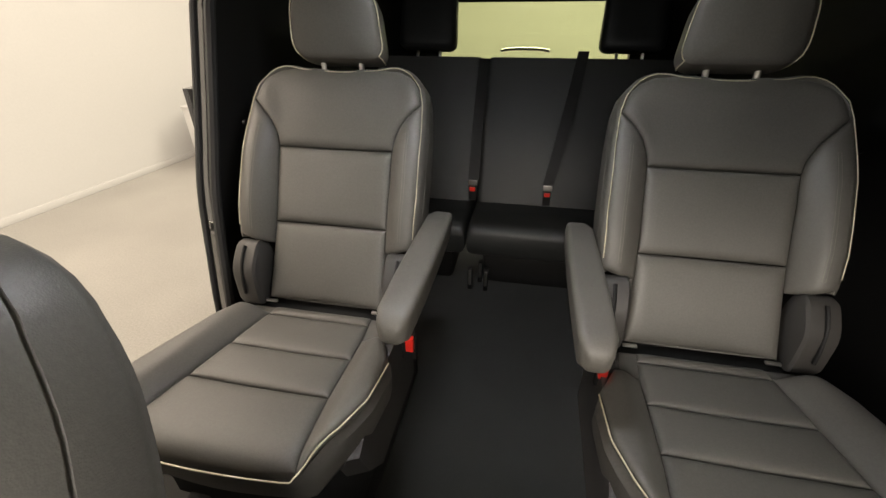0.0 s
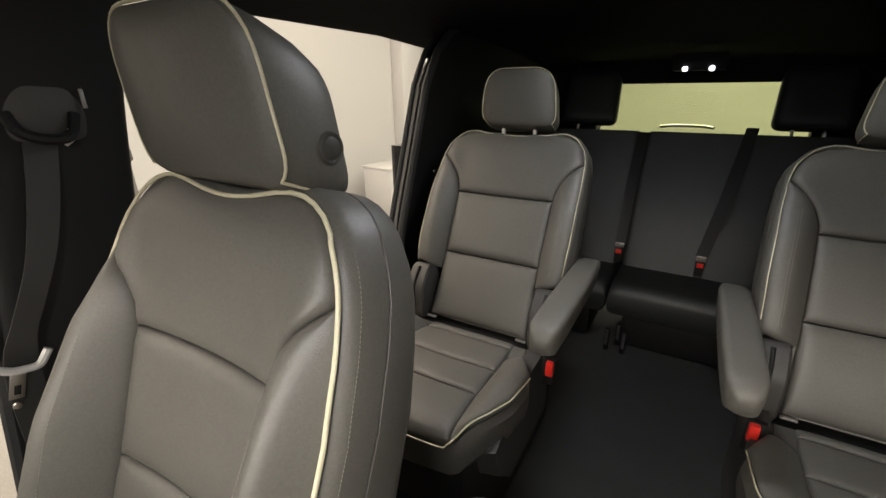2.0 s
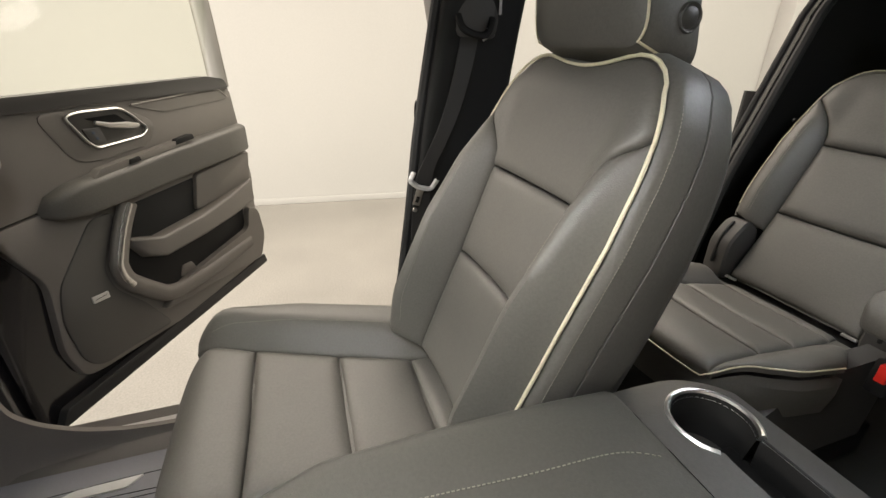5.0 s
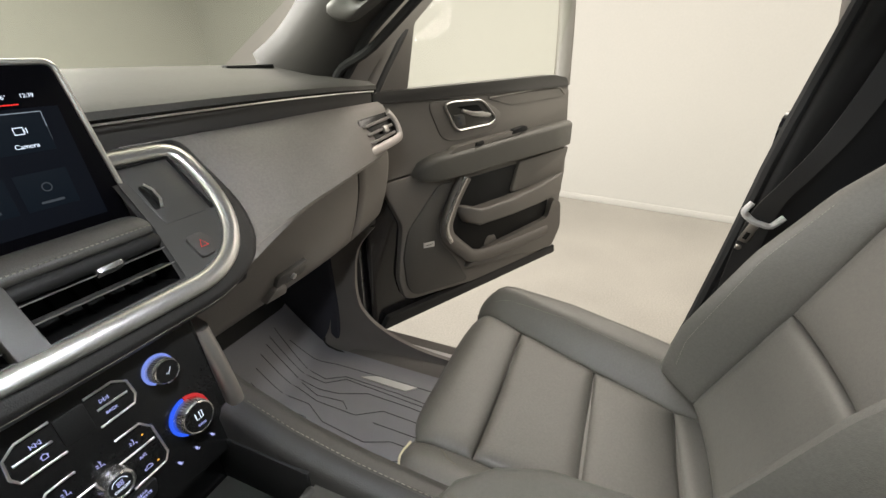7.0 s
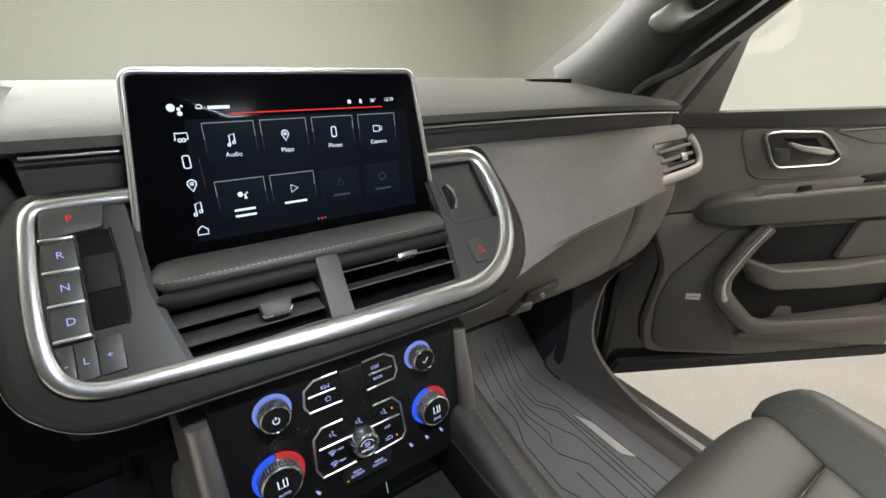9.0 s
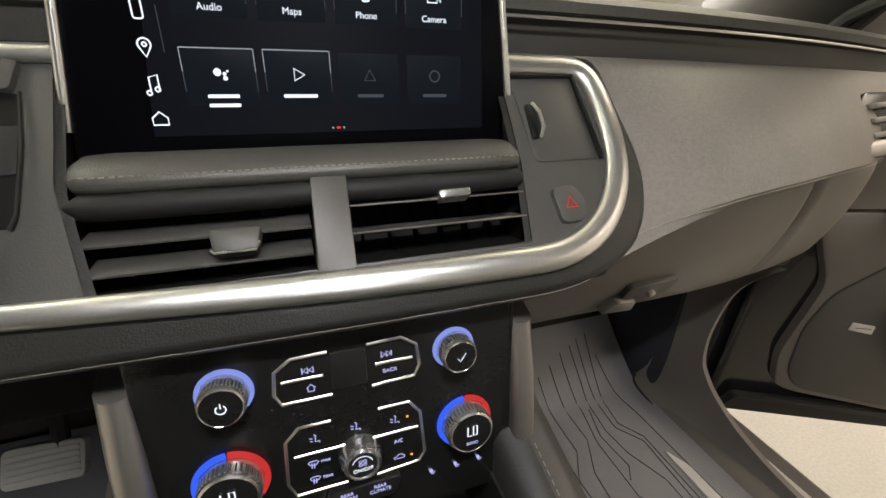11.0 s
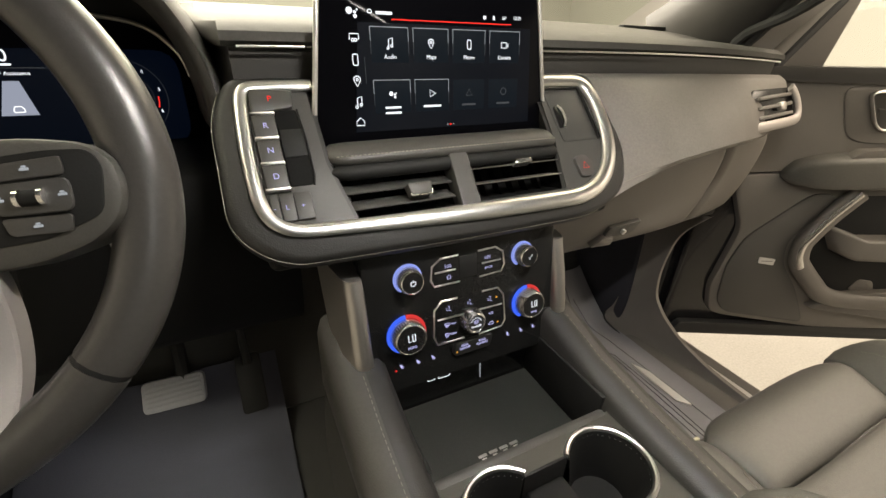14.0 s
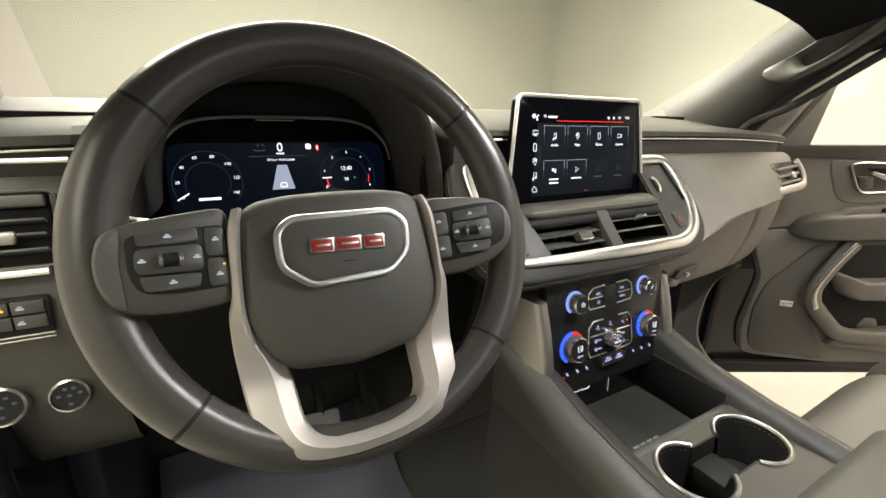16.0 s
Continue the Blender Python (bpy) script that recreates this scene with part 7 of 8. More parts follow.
part("hinge_pillar", box(0.86, 0.97, -1.0, -0.34, 0.45, 1.36, 0.02, 3), PAINT, car, "black painted hinge pillar")
part("sill_step", loft([[Vector((x, y, z)) for x, z in ((-0.875, FLOOR), (-0.85, FLOOR + 0.006), (-0.828, FLOOR + 0.014), (-0.845, FLOOR + 0.026), (-0.875, FLOOR + 0.028))] for y in (-0.62, -0.1, 0.4)]), SILLTRIM, car)
mat = thing("floor_mat", (-0.55, -0.3, FLOOR), "grey ribbed rubber floor mat on the carpet", "floor mat", "floor mats")


def mat_z(x, y):
    return FLOOR + 0.008 + 0.55 * max(0, -0.62 - y) ** 1.2 * 2.0 + 0.010 * smooth((abs(x + 0.545) - 0.262) / 0.02)


bm, _ = grid(lambda i, j: (lerp(-0.83, -0.26, i / 30), lerp(0.05, -0.80, j / 30), mat_z(lerp(-0.83, -0.26, i / 30), lerp(0.05, -0.80, j / 30))), 31, 31)
part("mat_sheet", bm, RUBBER, mat)
ridges = [[(-0.772, 0.02), (-0.775, -0.30), (-0.768, -0.55), (-0.745, -0.72)], [(-0.712, -0.02), (-0.727, -0.29), (-0.729, -0.485), (-0.694, -0.54), (-0.712, -0.64), (-0.735, -0.77)],
          [(-0.700, 0.0), (-0.709, -0.24), (-0.719, -0.475), (-0.678, -0.53), (-0.690, -0.66), (-0.700, -0.76)], [(-0.676, 0.0), (-0.690, -0.23), (-0.691, -0.375), (-0.656, -0.46), (-0.648, -0.53), (-0.668, -0.67), (-0.672, -0.75)],
          [(-0.640, 0.0), (-0.646, -0.22), (-0.647, -0.295), (-0.602, -0.365), (-0.604, -0.505), (-0.628, -0.60), (-0.634, -0.74)], [(-0.598, -0.05), (-0.598, -0.30)], [(-0.612, -0.40), (-0.634, -0.43), (-0.624, -0.52), (-0.650, -0.60)],
          [(-0.560, 0.0), (-0.560, -0.22), (-0.530, -0.29), (-0.545, -0.44), (-0.585, -0.52), (-0.590, -0.72)], [(-0.520, 0.0), (-0.520, -0.16), (-0.490, -0.22), (-0.490, -0.42), (-0.540, -0.50), (-0.545, -0.70)],
          [(-0.470, -0.02), (-0.468, -0.30), (-0.500, -0.38), (-0.498, -0.68)], [(-0.430, -0.05), (-0.428, -0.34), (-0.455, -0.42), (-0.452, -0.66)], [(-0.390, -0.10), (-0.388, -0.40), (-0.410, -0.47), (-0.408, -0.64)], [(-0.350, -0.15), (-0.350, -0.44), (-0.365, -0.52), (-0.364, -0.62)], [(-0.312, -0.20), (-0.312, -0.60)]]
# ribs of the same mat, their groove shade painted as dark lines
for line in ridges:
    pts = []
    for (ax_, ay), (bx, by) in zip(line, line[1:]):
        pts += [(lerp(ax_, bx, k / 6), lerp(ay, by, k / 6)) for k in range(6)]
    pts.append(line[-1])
    part("rib", tube([(x, y, mat_z(x, y) + 0.0004) for x, y in pts], 0.0014, 6, flat=0.8), RIBSHADE, mat)
plate_ol = round_outline([(-0.743, -0.437), (-0.768, -0.385), (-0.770, -0.240), (-0.742, -0.270)], 0.004, 3)
part("metal_inlay", plate(plate_ol, Matrix.Translation((0, 0, FLOOR + 0.013)), 0.006, 0.001), INLAY, mat, "brushed metal inlay")
part("anchor_ring", lathe([(0.018, 0), (0.024, 0), (0.024, 0.006), (0.018, 0.006), (0.012, 0.002), (0.0, 0.002)], Matrix.Translation((-0.42, -0.02, FLOOR + 0.009)), 20), RUBBER, mat)
mat2 = thing("floor_mat", (0.5, -0.35, FLOOR), "dark grey carpet mat under the pedals", "floor mat", "floor mats")
bm, _ = grid(lambda i, j: (lerp(0.26, 0.80, i / 20), lerp(0.10, -0.78, j / 24), FLOOR + 0.008 + 1.1 * max(0, -0.60 - lerp(0.10, -0.78, j / 24)) ** 1.2), 21, 25)
part("mat_sheet", bm, FOOTMAT, mat2)
pedal = thing("brake_pedal", (0.465, -0.62, 0.72), "grey ribbed rubber brake pedal on a black arm", "pedal")
PP = plane_at((0.465, -0.615, 0.735), (-1, 0, 0), (0, -0.55, 0.83))
part("pad", plate(round_outline([(-0.060, -0.030), (0.055, -0.034), (0.058, 0.030), (-0.056, 0.034)], 0.012, 4), PP, 0.02, 0.005), PEDAL, pedal)
for k in range(5):
    part("rib", box(-0.05, 0.05, -0.003, 0.003, 0.0, 0.004, 0.001, m=PP @ pose(0, -0.02 + 0.010 * k, 0)), PEDAL, pedal)
part("arm", tube([PP @ Vector((0.02, 0, -0.015)), Vector((0.45, -0.74, 0.92)), Vector((0.45, -0.70, 1.0))], 0.014, 8), BLACK, pedal)
gas = thing("accelerator_pedal", (0.33, -0.66, 0.66), "black accelerator pedal above the floor mat", "pedal")
part("pad", plate(round_outline([(-0.028, -0.07), (0.028, -0.07), (0.028, 0.07), (-0.028, 0.07)], 0.01, 3), plane_at((0.325, -0.665, 0.66), (-1, 0, 0), (0, -0.6, 0.8)), 0.015, 0.004), BLACK, gas)
part("arm", tube([(0.325, -0.69, 0.70), (0.33, -0.76, 0.88), (0.33, -0.74, 0.98)], 0.010, 8), BLACK, gas)

# ---- windscreen and front pillars ----
bm, _ = grid(lambda i, j: (lerp(-0.86, 0.86, i / 10) * (1 - 0.10 * j / 6), lerp(-1.06, -0.33, j / 6) + 0.10 * (i / 5 - 1) ** 2 * 1.2, lerp(1.42, 1.80, j / 6)), 11, 7)
ws = part("windscreen", bm, WINDSHIELD, car, "faintly green windscreen")
ws.visible_shadow = False
glass_edge = spline([(0.900, -0.800, 1.452), (0.868, -0.660, 1.515), (0.832, -0.515, 1.612), (0.800, -0.395, 1.684), (0.772, -0.285, 1.738), (0.735, -0.10, 1.795), (0.715, 0.06, 1.825)], 5)
door_edge = spline([(0.965, -0.575, 1.375), (0.945, -0.485, 1.468), (0.928, -0.425, 1.530), (0.902, -0.312, 1.607), (0.880, -0.235, 1.660), (0.845, -0.07, 1.765), (0.83, 0.10, 1.80)], 5)
for sg in (-1, 1):
    rings = []
    for a, b in zip(glass_edge, door_edge):
        inn = Vector((-0.030, 0.030, -0.016))
        pts = [a, a.lerp(b, 0.12) + inn * 0.55, a.lerp(b, 0.32) + inn, a.lerp(b, 0.58) + inn * 0.95, a.lerp(b, 0.82) + inn * 0.5, b, b + Vector((0.03, -0.02, 0.03)), a.lerp(b, 0.5) + Vector((0.04, -0.06, 0.05)), a + Vector((0.02, -0.03, 0.03))]
        rings.append([Vector((sg * q.x, q.y, q.z)) for q in pts])
    pl = part("front_pillar", loft(rings), PLASTIC, car, "dark front roof pillar", 60)
    part("pillar_seal", tube([Vector((sg * (b.x - 0.008), b.y + 0.004, b.z - 0.002)) for b in door_edge], 0.013, 8), SEAL, pl, "black rubber seal")
    if sg < 0:
        GH = plane_at((-0.800, 0, 0), (0, 1, 0), (0, 0, 1))
        outer = round_outline([(-0.472, 1.577), (-0.398, 1.6145), (-0.298, 1.687), (-0.205, 1.748), (-0.182, 1.715), (-0.232, 1.661), (-0.282, 1.6155), (-0.341, 1.579), (-0.404, 1.547), (-0.442, 1.554)], [0.012, 0.02, 0.02, 0.03, 0.03, 0.02, 0.02, 0.02, 0.02, 0.012], 4)
        hole = round_outline([(-0.385, 1.612), (-0.298, 1.668), (-0.222, 1.722), (-0.232, 1.690), (-0.288, 1.630), (-0.334, 1.597), (-0.364, 1.586), (-0.380, 1.592)], [0.012, 0.02, 0.012, 0.02, 0.02, 0.02, 0.012, 0.01], 5)
        # both outlines have as many points as the shorter one, so that rings join them
        n = 40

        def even(line):
            total = [0.0]
            for p, q in zip(line, line[1:] + line[:1]):
                total.append(total[-1] + (Vector(q) - Vector(p)).length)
            got = []
            for k in range(n):
                t = total[-1] * k / n
                m = max(x for x in range(len(line)) if total[x] <= t)
                p, q = Vector(line[m]), Vector(line[(m + 1) % len(line)])
                got.append(p.lerp(q, (t - total[m]) / max(1e-6, total[m + 1] - total[m])))
            return got
        oo = even(outer)
        hh = even(hole)
        k0 = min(range(n), key=lambda k: (hh[k] - oo[0]).length)
        hh = hh[k0:] + hh[:k0]
        shape = []
        for f, z in ((0.0, -0.030), (0.0, -0.006), (0.12, 0.003), (0.45, 0.007), (0.85, 0.003), (1.0, -0.006), (1.0, -0.030)):
            shape.append([GH @ Vector((*o.lerp(h, f), z)) for o, h in zip(oo, hh)])
        bm, _ = grid(lambda i, j: shape[i][j], len(shape), n, wrap_v=True)
        part("grab_handle", bm, HANDLE, pl, "grey grab handle with a long slot", 60)
part("seal", tube(spline([(-0.935, -0.57, 0.62), (-0.93, -0.56, 1.1), (-0.925, -0.55, 1.40), (-0.91, -0.40, 1.50), (-0.87, -0.1, 1.70), (-0.84, 0.2, 1.80), (-0.82, 0.55, 1.815)], 6), 0.012, 8), SEAL, car)
part("cowl_side", box(-0.96, -0.878, -1.0, -0.54, 0.45, 1.36, 0.02, 3), FABRIC, car, "black painted hinge pillar")
for z in (0.74, 0.80, 0.88):
    part("bolt", lathe([(0, 0), (0.006, 0), (0.005, 0.004), (0, 0.005)], plane_at((-0.93, -0.557, z), (1, 0, 0), (0, 0, 1)), 8), CHROME, car)
ov = thing("overhead_console", (0, 0.02, 1.75), "black overhead console with lit reading lamps", "lamp")
part("housing", box(-0.13, 0.13, -0.10, 0.20, 1.735, 1.79, 0.015, 3), BLACK, ov)
for x in (-0.06, 0.06):
    part("lens", lathe([(0.0, -0.004), (0.024, -0.004), (0.026, 0.0), (0.026, 0.004)], Matrix.Translation((x, 0.12, 1.734)), 18), LAMPGLOW, ov, "lit lens")

# ---- front passenger door, open ----
DO = Vector((-0.965, -0.49, 0)) + Vector((0.447, 0.894, 0)) * -0.03
DP = plane_at(DO, (-0.894, 0.447, 0), (0, 0, 1))
door = thing("front_door", (-1.45, -0.25, GROUND), "open front passenger door, black outside with a charcoal trim panel", "car door")


def dplate(name, pts, off, depth, mt, r=0.02, bevel=0.004, label="", parent=None, dome=0.0):
    return part(name, plate(round_outline(pts, r, 4), DP @ Matrix.Translation((0, 0, off)), depth, bevel, dome=dome), mt, parent or door, label)


dplate("door_shell", [(0.0, 0.50), (1.13, 0.50), (1.14, 0.95), (1.13, 1.36), (0.04, 1.36), (0.0, 1.2)], -0.022, 0.11, PAINT, 0.04, 0.01, "black painted door shell")
dplate("lower_lip", [(0.03, 0.505), (1.13, 0.50), (1.12, 0.545), (0.06, 0.55)], 0.004, 0.03, SEAL, 0.01, 0.004)
dplate("upper_panel", [(0.06, 1.085), (0.26, 1.10), (1.12, 1.16), (1.10, 1.34), (0.06, 1.345)], 0.0, 0.025, TRIM, [0.005, 0.02, 0.02, 0.03, 0.005], 0.008, "charcoal upper door panel")
dplate("lower_panel", [(0.14, 0.60), (0.19, 0.585), (0.60, 0.535), (1.07, 0.548), (1.13, 0.66), (1.12, 0.82), (1.14, 0.95), (1.115, 1.15), (0.06, 1.08), (0.145, 0.91), (0.115, 0.70)], 0.002, 0.026, TRIM, 0.03, 0.008, "charcoal lower door panel")
dplate("belt_cap", [(0.05, 1.338), (1.08, 1.340), (1.06, 1.378), (0.96, 1.392), (0.05, 1.372)], 0.012, 0.05, PLASTIC, 0.012, 0.008, "dark belt line cap")
dplate("inset_band", [(0.56, 1.322), (1.06, 1.338), (1.06, 1.30), (0.70, 1.288)], 0.004, 0.02, TRIM, 0.01, 0.004)
part("belt_line", tube([DP @ Vector(p) for p in ((0.57, 1.325, 0.006), (0.95, 1.345, 0.006), (1.02, 1.338, 0.006), (1.06, 1.31, 0.006))], 0.003, 6), SILVER, door)
frame_pts = [(0.06, 1.36, -0.03), (0.20, 1.53, -0.06), (0.36, 1.69, -0.09), (0.50, 1.80, -0.12), (0.80, 1.87, -0.13), (1.02, 1.87, -0.13), (1.12, 1.83, -0.12), (1.155, 1.70, -0.10), (1.09, 1.40, -0.04), (1.078, 1.345, -0.03)]
part("window_frame", tube([DP @ Vector(p) for p in spline(frame_pts, 6)], 0.038, 10, flat=0.8), TRIM, door, "dark window frame", 60)
part("frame_seal", tube([DP @ Vector((p[0], p[1], p[2] + 0.03)) for p in spline(frame_pts[:6], 6)], 0.012, 8), SEAL, door)
part("mirror_sail", plate(round_outline([(-0.01, 1.33), (0.205, 1.36), (0.243, 1.565), (0.33, 1.64), (0.50, 1.765), (0.50, 1.84), (0.30, 1.73), (0.10, 1.56), (-0.01, 1.44)], 0.012, 3), DP @ Matrix.Translation((0, 0, -0.022)), 0.03, 0.004), TRIM, door, "dark sail panel and front leg of the window frame")
gp = part("window_pane", plate([(0.20, 1.36), (1.10, 1.36), (1.13, 1.68), (1.04, 1.84), (0.55, 1.80), (0.22, 1.56)], DP @ Matrix.Translation((0, 0, -0.055)), 0.004, 0.001), SIDEGLASS, door)
gp.visible_shadow = False
# handle
dplate("handle_cup", [(0.335, 1.190), (0.265, 1.330), (0.512, 1.334), (0.655, 1.262), (0.61, 1.195), (0.42, 1.182)], 0.004, 0.02, TRIM, 0.04, 0.006)
hol = round_outline([(0.338, 1.316), (0.380, 1.324), (0.515, 1.322), (0.545, 1.306), (0.606, 1.250), (0.580, 1.229), (0.410, 1.221), (0.385, 1.240)], 0.018, 5)
dh = part("door_handle", frame_ring(hol, DP @ Matrix.Translation((0, 0, 0.010)), 0.0075, 0.010), CHROME, door, "chrome inner door handle")
part("handle_well", plate(hol, DP @ Matrix.Translation((0, 0, 0.006)), 0.004, 0.001), HIDE, dh)
# near-black plate for the shade in the opening behind the lever
part("finger_shade", plate(round_outline([(0.398, 1.304), (0.506, 1.305), (0.540, 1.276), (0.450, 1.286)], 0.010, 3), DP @ Matrix.Translation((0, 0, 0.0075)), 0.004, 0.0008), VENTBLACK, dh)
part("handle_lever", tube([DP @ Vector(p) for p in ((0.425, 1.290, 0.010), (0.47, 1.276, 0.014), (0.52, 1.270, 0.017), (0.565, 1.262, 0.014))], [0.006, 0.010, 0.013, 0.010], 10, flat=0.6), CHROME, dh, "polished lever")
lk = part("lock_switch", plate(round_outline([(0.397, 1.236), (0.446, 1.232), (0.436, 1.276), (0.380, 1.278)], 0.006, 3), DP @ Matrix.Translation((0, 0, 0.010)), 0.006, 0.0015), PLASTIC, dh)
glow(0.41, 1.264, 0.011, 0.010, 0.008, DIMGLOW, "mark", lk, DP)
glow(0.418, 1.247, 0.011, 0.010, 0.008, DIMGLOW, "mark", lk, DP)
# armrest
rings = []
for s, zt, zb, dep in ((0.195, 1.100, 1.080, 0.012), (0.22, 1.130, 1.066, 0.035), (0.28, 1.150, 1.060, 0.055), (0.37, 1.158, 1.062, 0.062), (0.67, 1.178, 1.072, 0.062), (0.95, 1.190, 1.078, 0.058), (1.09, 1.194, 1.083, 0.045), (1.125, 1.182, 1.095, 0.02)):
    ol = round_outline([(-0.01, zb), (dep, zb), (dep, zt - 0.01), (dep - 0.02 if dep > 0.03 else dep * 0.5, zt), (-0.01, zt)], 0.014 if dep > 0.03 else 0.005, 4)
    rings.append([DP @ Vector((s, q.y, q.x)) for q in ol])
part("armrest", loft(rings), LEATHER, door, "padded leather door armrest", 50)
dplate("switch_plate", [(0.33, 1.150), (0.72, 1.180), (0.70, 1.197), (0.36, 1.172)], 0.05, 0.03, TRIM, 0.008, 0.003)
dplate("window_switch", [(0.455, 1.163), (0.50, 1.167), (0.495, 1.181), (0.46, 1.177)], 0.056, 0.01, BLACK, 0.004, 0.002)
# raised black plate, painting the shade of a small recess
dplate("cup_slot_shade", [(0.66, 1.182), (0.76, 1.190), (0.75, 1.208), (0.67, 1.200)], 0.052, 0.02, BLACK, 0.008, 0.002)
# pocket: black sheet painting the well's shade, raised rim, shelf
dplate("pocket_shade", [(0.44, 1.03), (0.36, 0.88), (0.37, 0.80), (0.45, 0.715), (0.56, 0.68), (1.0, 0.70), (1.02, 0.84), (0.80, 0.90), (0.77, 1.04)], 0.0035, 0.006, BLACK, 0.02, 0.002, "black sheet for the map pocket's shade")
pk = [(0.440, 1.045, 0.018), (0.388, 0.975, 0.020), (0.345, 0.895, 0.022), (0.338, 0.870, 0.022), (0.342, 0.835, 0.022), (0.362, 0.797, 0.022), (0.440, 0.722, 0.022), (0.475, 0.694, 0.022), (0.53, 0.678, 0.022), (0.62, 0.670, 0.022), (0.80, 0.667, 0.022), (1.0, 0.672, 0.018)]
part("pocket_rim", tube([DP @ Vector(p) for p in spline(pk, 3)], 0.030, 10, flat=0.6, up=(0.447, 0.894, 0)), TRIM, door, "raised pocket rim", 60)
part("rim_accent", tube([DP @ Vector((p[0] - 0.010, p[1], p[2] + 0.016)) for p in spline(pk[:6], 3)], 0.011, 8, flat=0.4, up=(0.447, 0.894, 0)), KNOB, door, "satin silver accent", 60)
dplate("pocket_front", [(0.44, 0.64), (1.06, 0.56), (1.12, 0.66), (1.10, 0.80), (1.03, 0.83), (1.0, 0.735), (0.55, 0.70)], 0.028, 0.03, TRIM, 0.03, 0.012)
rings = []
for s, zt, zb, dep in ((0.405, 0.935, 0.900, 0.02), (0.44, 0.925, 0.85, 0.045), (0.50, 0.905, 0.825, 0.055), (0.70, 0.91, 0.825, 0.058), (0.90, 0.93, 0.83, 0.052), (1.08, 0.95, 0.84, 0.03)):
    ol = round_outline([(-0.005, zb), (dep, zb + 0.01), (dep, zt), (-0.005, zt)], 0.012, 4)
    rings.append([DP @ Vector((s, q.y, q.x)) for q in ol])
part("pull_shelf", loft(rings), TRIM, door, "grab shelf across the pocket", 50)
dplate("upper_infill", [(0.76, 1.05), (0.72, 0.92), (1.09, 0.94), (1.125, 1.07)], 0.02, 0.02, TRIM, 0.02, 0.01)
dplate("speaker_panel", [(0.19, 0.600), (0.48, 0.565), (0.40, 0.70), (0.315, 0.80), (0.300, 0.88), (0.395, 1.03), (0.315, 1.035), (0.165, 0.885), (0.138, 0.785), (0.150, 0.65)], 0.008, 0.008, SPEAKERSHADE, 0.03, 0.006, "perforated speaker cover")
bd = dplate("speaker_badge", [(0.232, 0.797), (0.285, 0.790), (0.285, 0.812), (0.232, 0.818)], 0.012, 0.004, INLAY, 0.002, 0.001, "small satin badge")
part("badge_bar", box(0.240, 0.277, 0.8042, 0.8058, 0.0, 0.0125, 0.0, m=DP), BLACK, bd)
dplate("pocket_clip", [(0.57, 0.705), (0.66, 0.70), (0.64, 0.74), (0.59, 0.745)], 0.006, 0.004, TRIM, 0.01, 0.002)

# ---- rear passenger door, open, hinged at the centre pillar ----
RD = plane_at((-0.96, 0.66, 0), (-0.86, 0.51, 0), (0, 0, 1))
rdoor = thing("rear_door", (-1.4, 0.7, GROUND), "open rear passenger door with a charcoal trim panel", "car door")
part("door_shell", plate(round_outline([(0.0, 0.50), (0.95, 0.50), (0.98, 1.36), (0.0, 1.36)], 0.04, 4), RD @ Matrix.Translation((0, 0, -0.02)), 0.11, 0.01), PAINT, rdoor, "black painted door shell")
part("inner_panel", plate(round_outline([(0.06, 0.55), (0.92, 0.55), (0.95, 1.34), (0.05, 1.34)], 0.04, 4), RD, 0.03, 0.01), TRIM, rdoor, "charcoal trim panel")
part("belt_cap", plate(round_outline([(0.05, 1.335), (0.95, 1.335), (0.94, 1.375), (0.05, 1.37)], 0.012, 4), RD @ Matrix.Translation((0, 0, 0.012)), 0.05, 0.008), PLASTIC, rdoor)
part("window_frame", tube([RD @ Vector(p) for p in spline([(0.04, 1.36, -0.04), (0.06, 1.70, -0.10), (0.12, 1.82, -0.12), (0.60, 1.85, -0.13), (0.90, 1.80, -0.12), (0.96, 1.60, -0.08), (0.95, 1.38, -0.04)], 6)], 0.030, 10, flat=0.8), TRIM, rdoor, "dark window frame", 60)
gp = part("window_pane", plate([(0.06, 1.36), (0.94, 1.36), (0.93, 1.60), (0.85, 1.80), (0.14, 1.81)], RD @ Matrix.Translation((0, 0, -0.055)), 0.004, 0.001), SIDEGLASS, rdoor)
gp.visible_shadow = False

# ---- seat belts ----
belt = thing("seat_belt", (-0.80, 0.5, 1.2), "black webbing seat belt hanging at the centre pillar", "seat belt")
strip = spline([(-0.805, 0.625, 1.525), (-0.80, 0.603, 1.43), (-0.80, 0.575, 1.34), (-0.80, 0.540, 1.265), (-0.80, 0.512, 1.205), (-0.803, 0.500, 1.10), (-0.805, 0.495, 0.95), (-0.805, 0.49, 0.80)], 5)
rings = [[p + Vector((a, b * 0.92, b * 0.35)) for a, b in ((-0.0012, -0.024), (0.0012, -0.024), (0.0012, 0.024), (-0.0012, 0.024))] for p in strip]
part("webbing", loft(rings), BELT, belt)
BP = plane_at((-0.790, 0.505, 1.188), (0, 1, -0.32), (0, 0.32, 1))
tongue = part("tongue", tube([BP @ Vector((p.x, p.y, 0)) for p in round_path([(-0.030, 0.024), (-0.034, 0.002), (-0.010, -0.008), (0.022, -0.006), (0.031, 0.020)], (0.008, 0.008, 0.008), 5)], 0.0062, 8), BELTMETAL, belt, "grey plastic-coated tongue")
part("tongue_blade", box(-0.012, 0.006, -0.052, -0.008, -0.0015, 0.0015, 0.001, m=BP), SILVER, tongue)
part("tongue_hole", box(-0.007, 0.001, -0.045, -0.030, -0.002, 0.002, 0.0005, m=BP), BLACK, tongue)
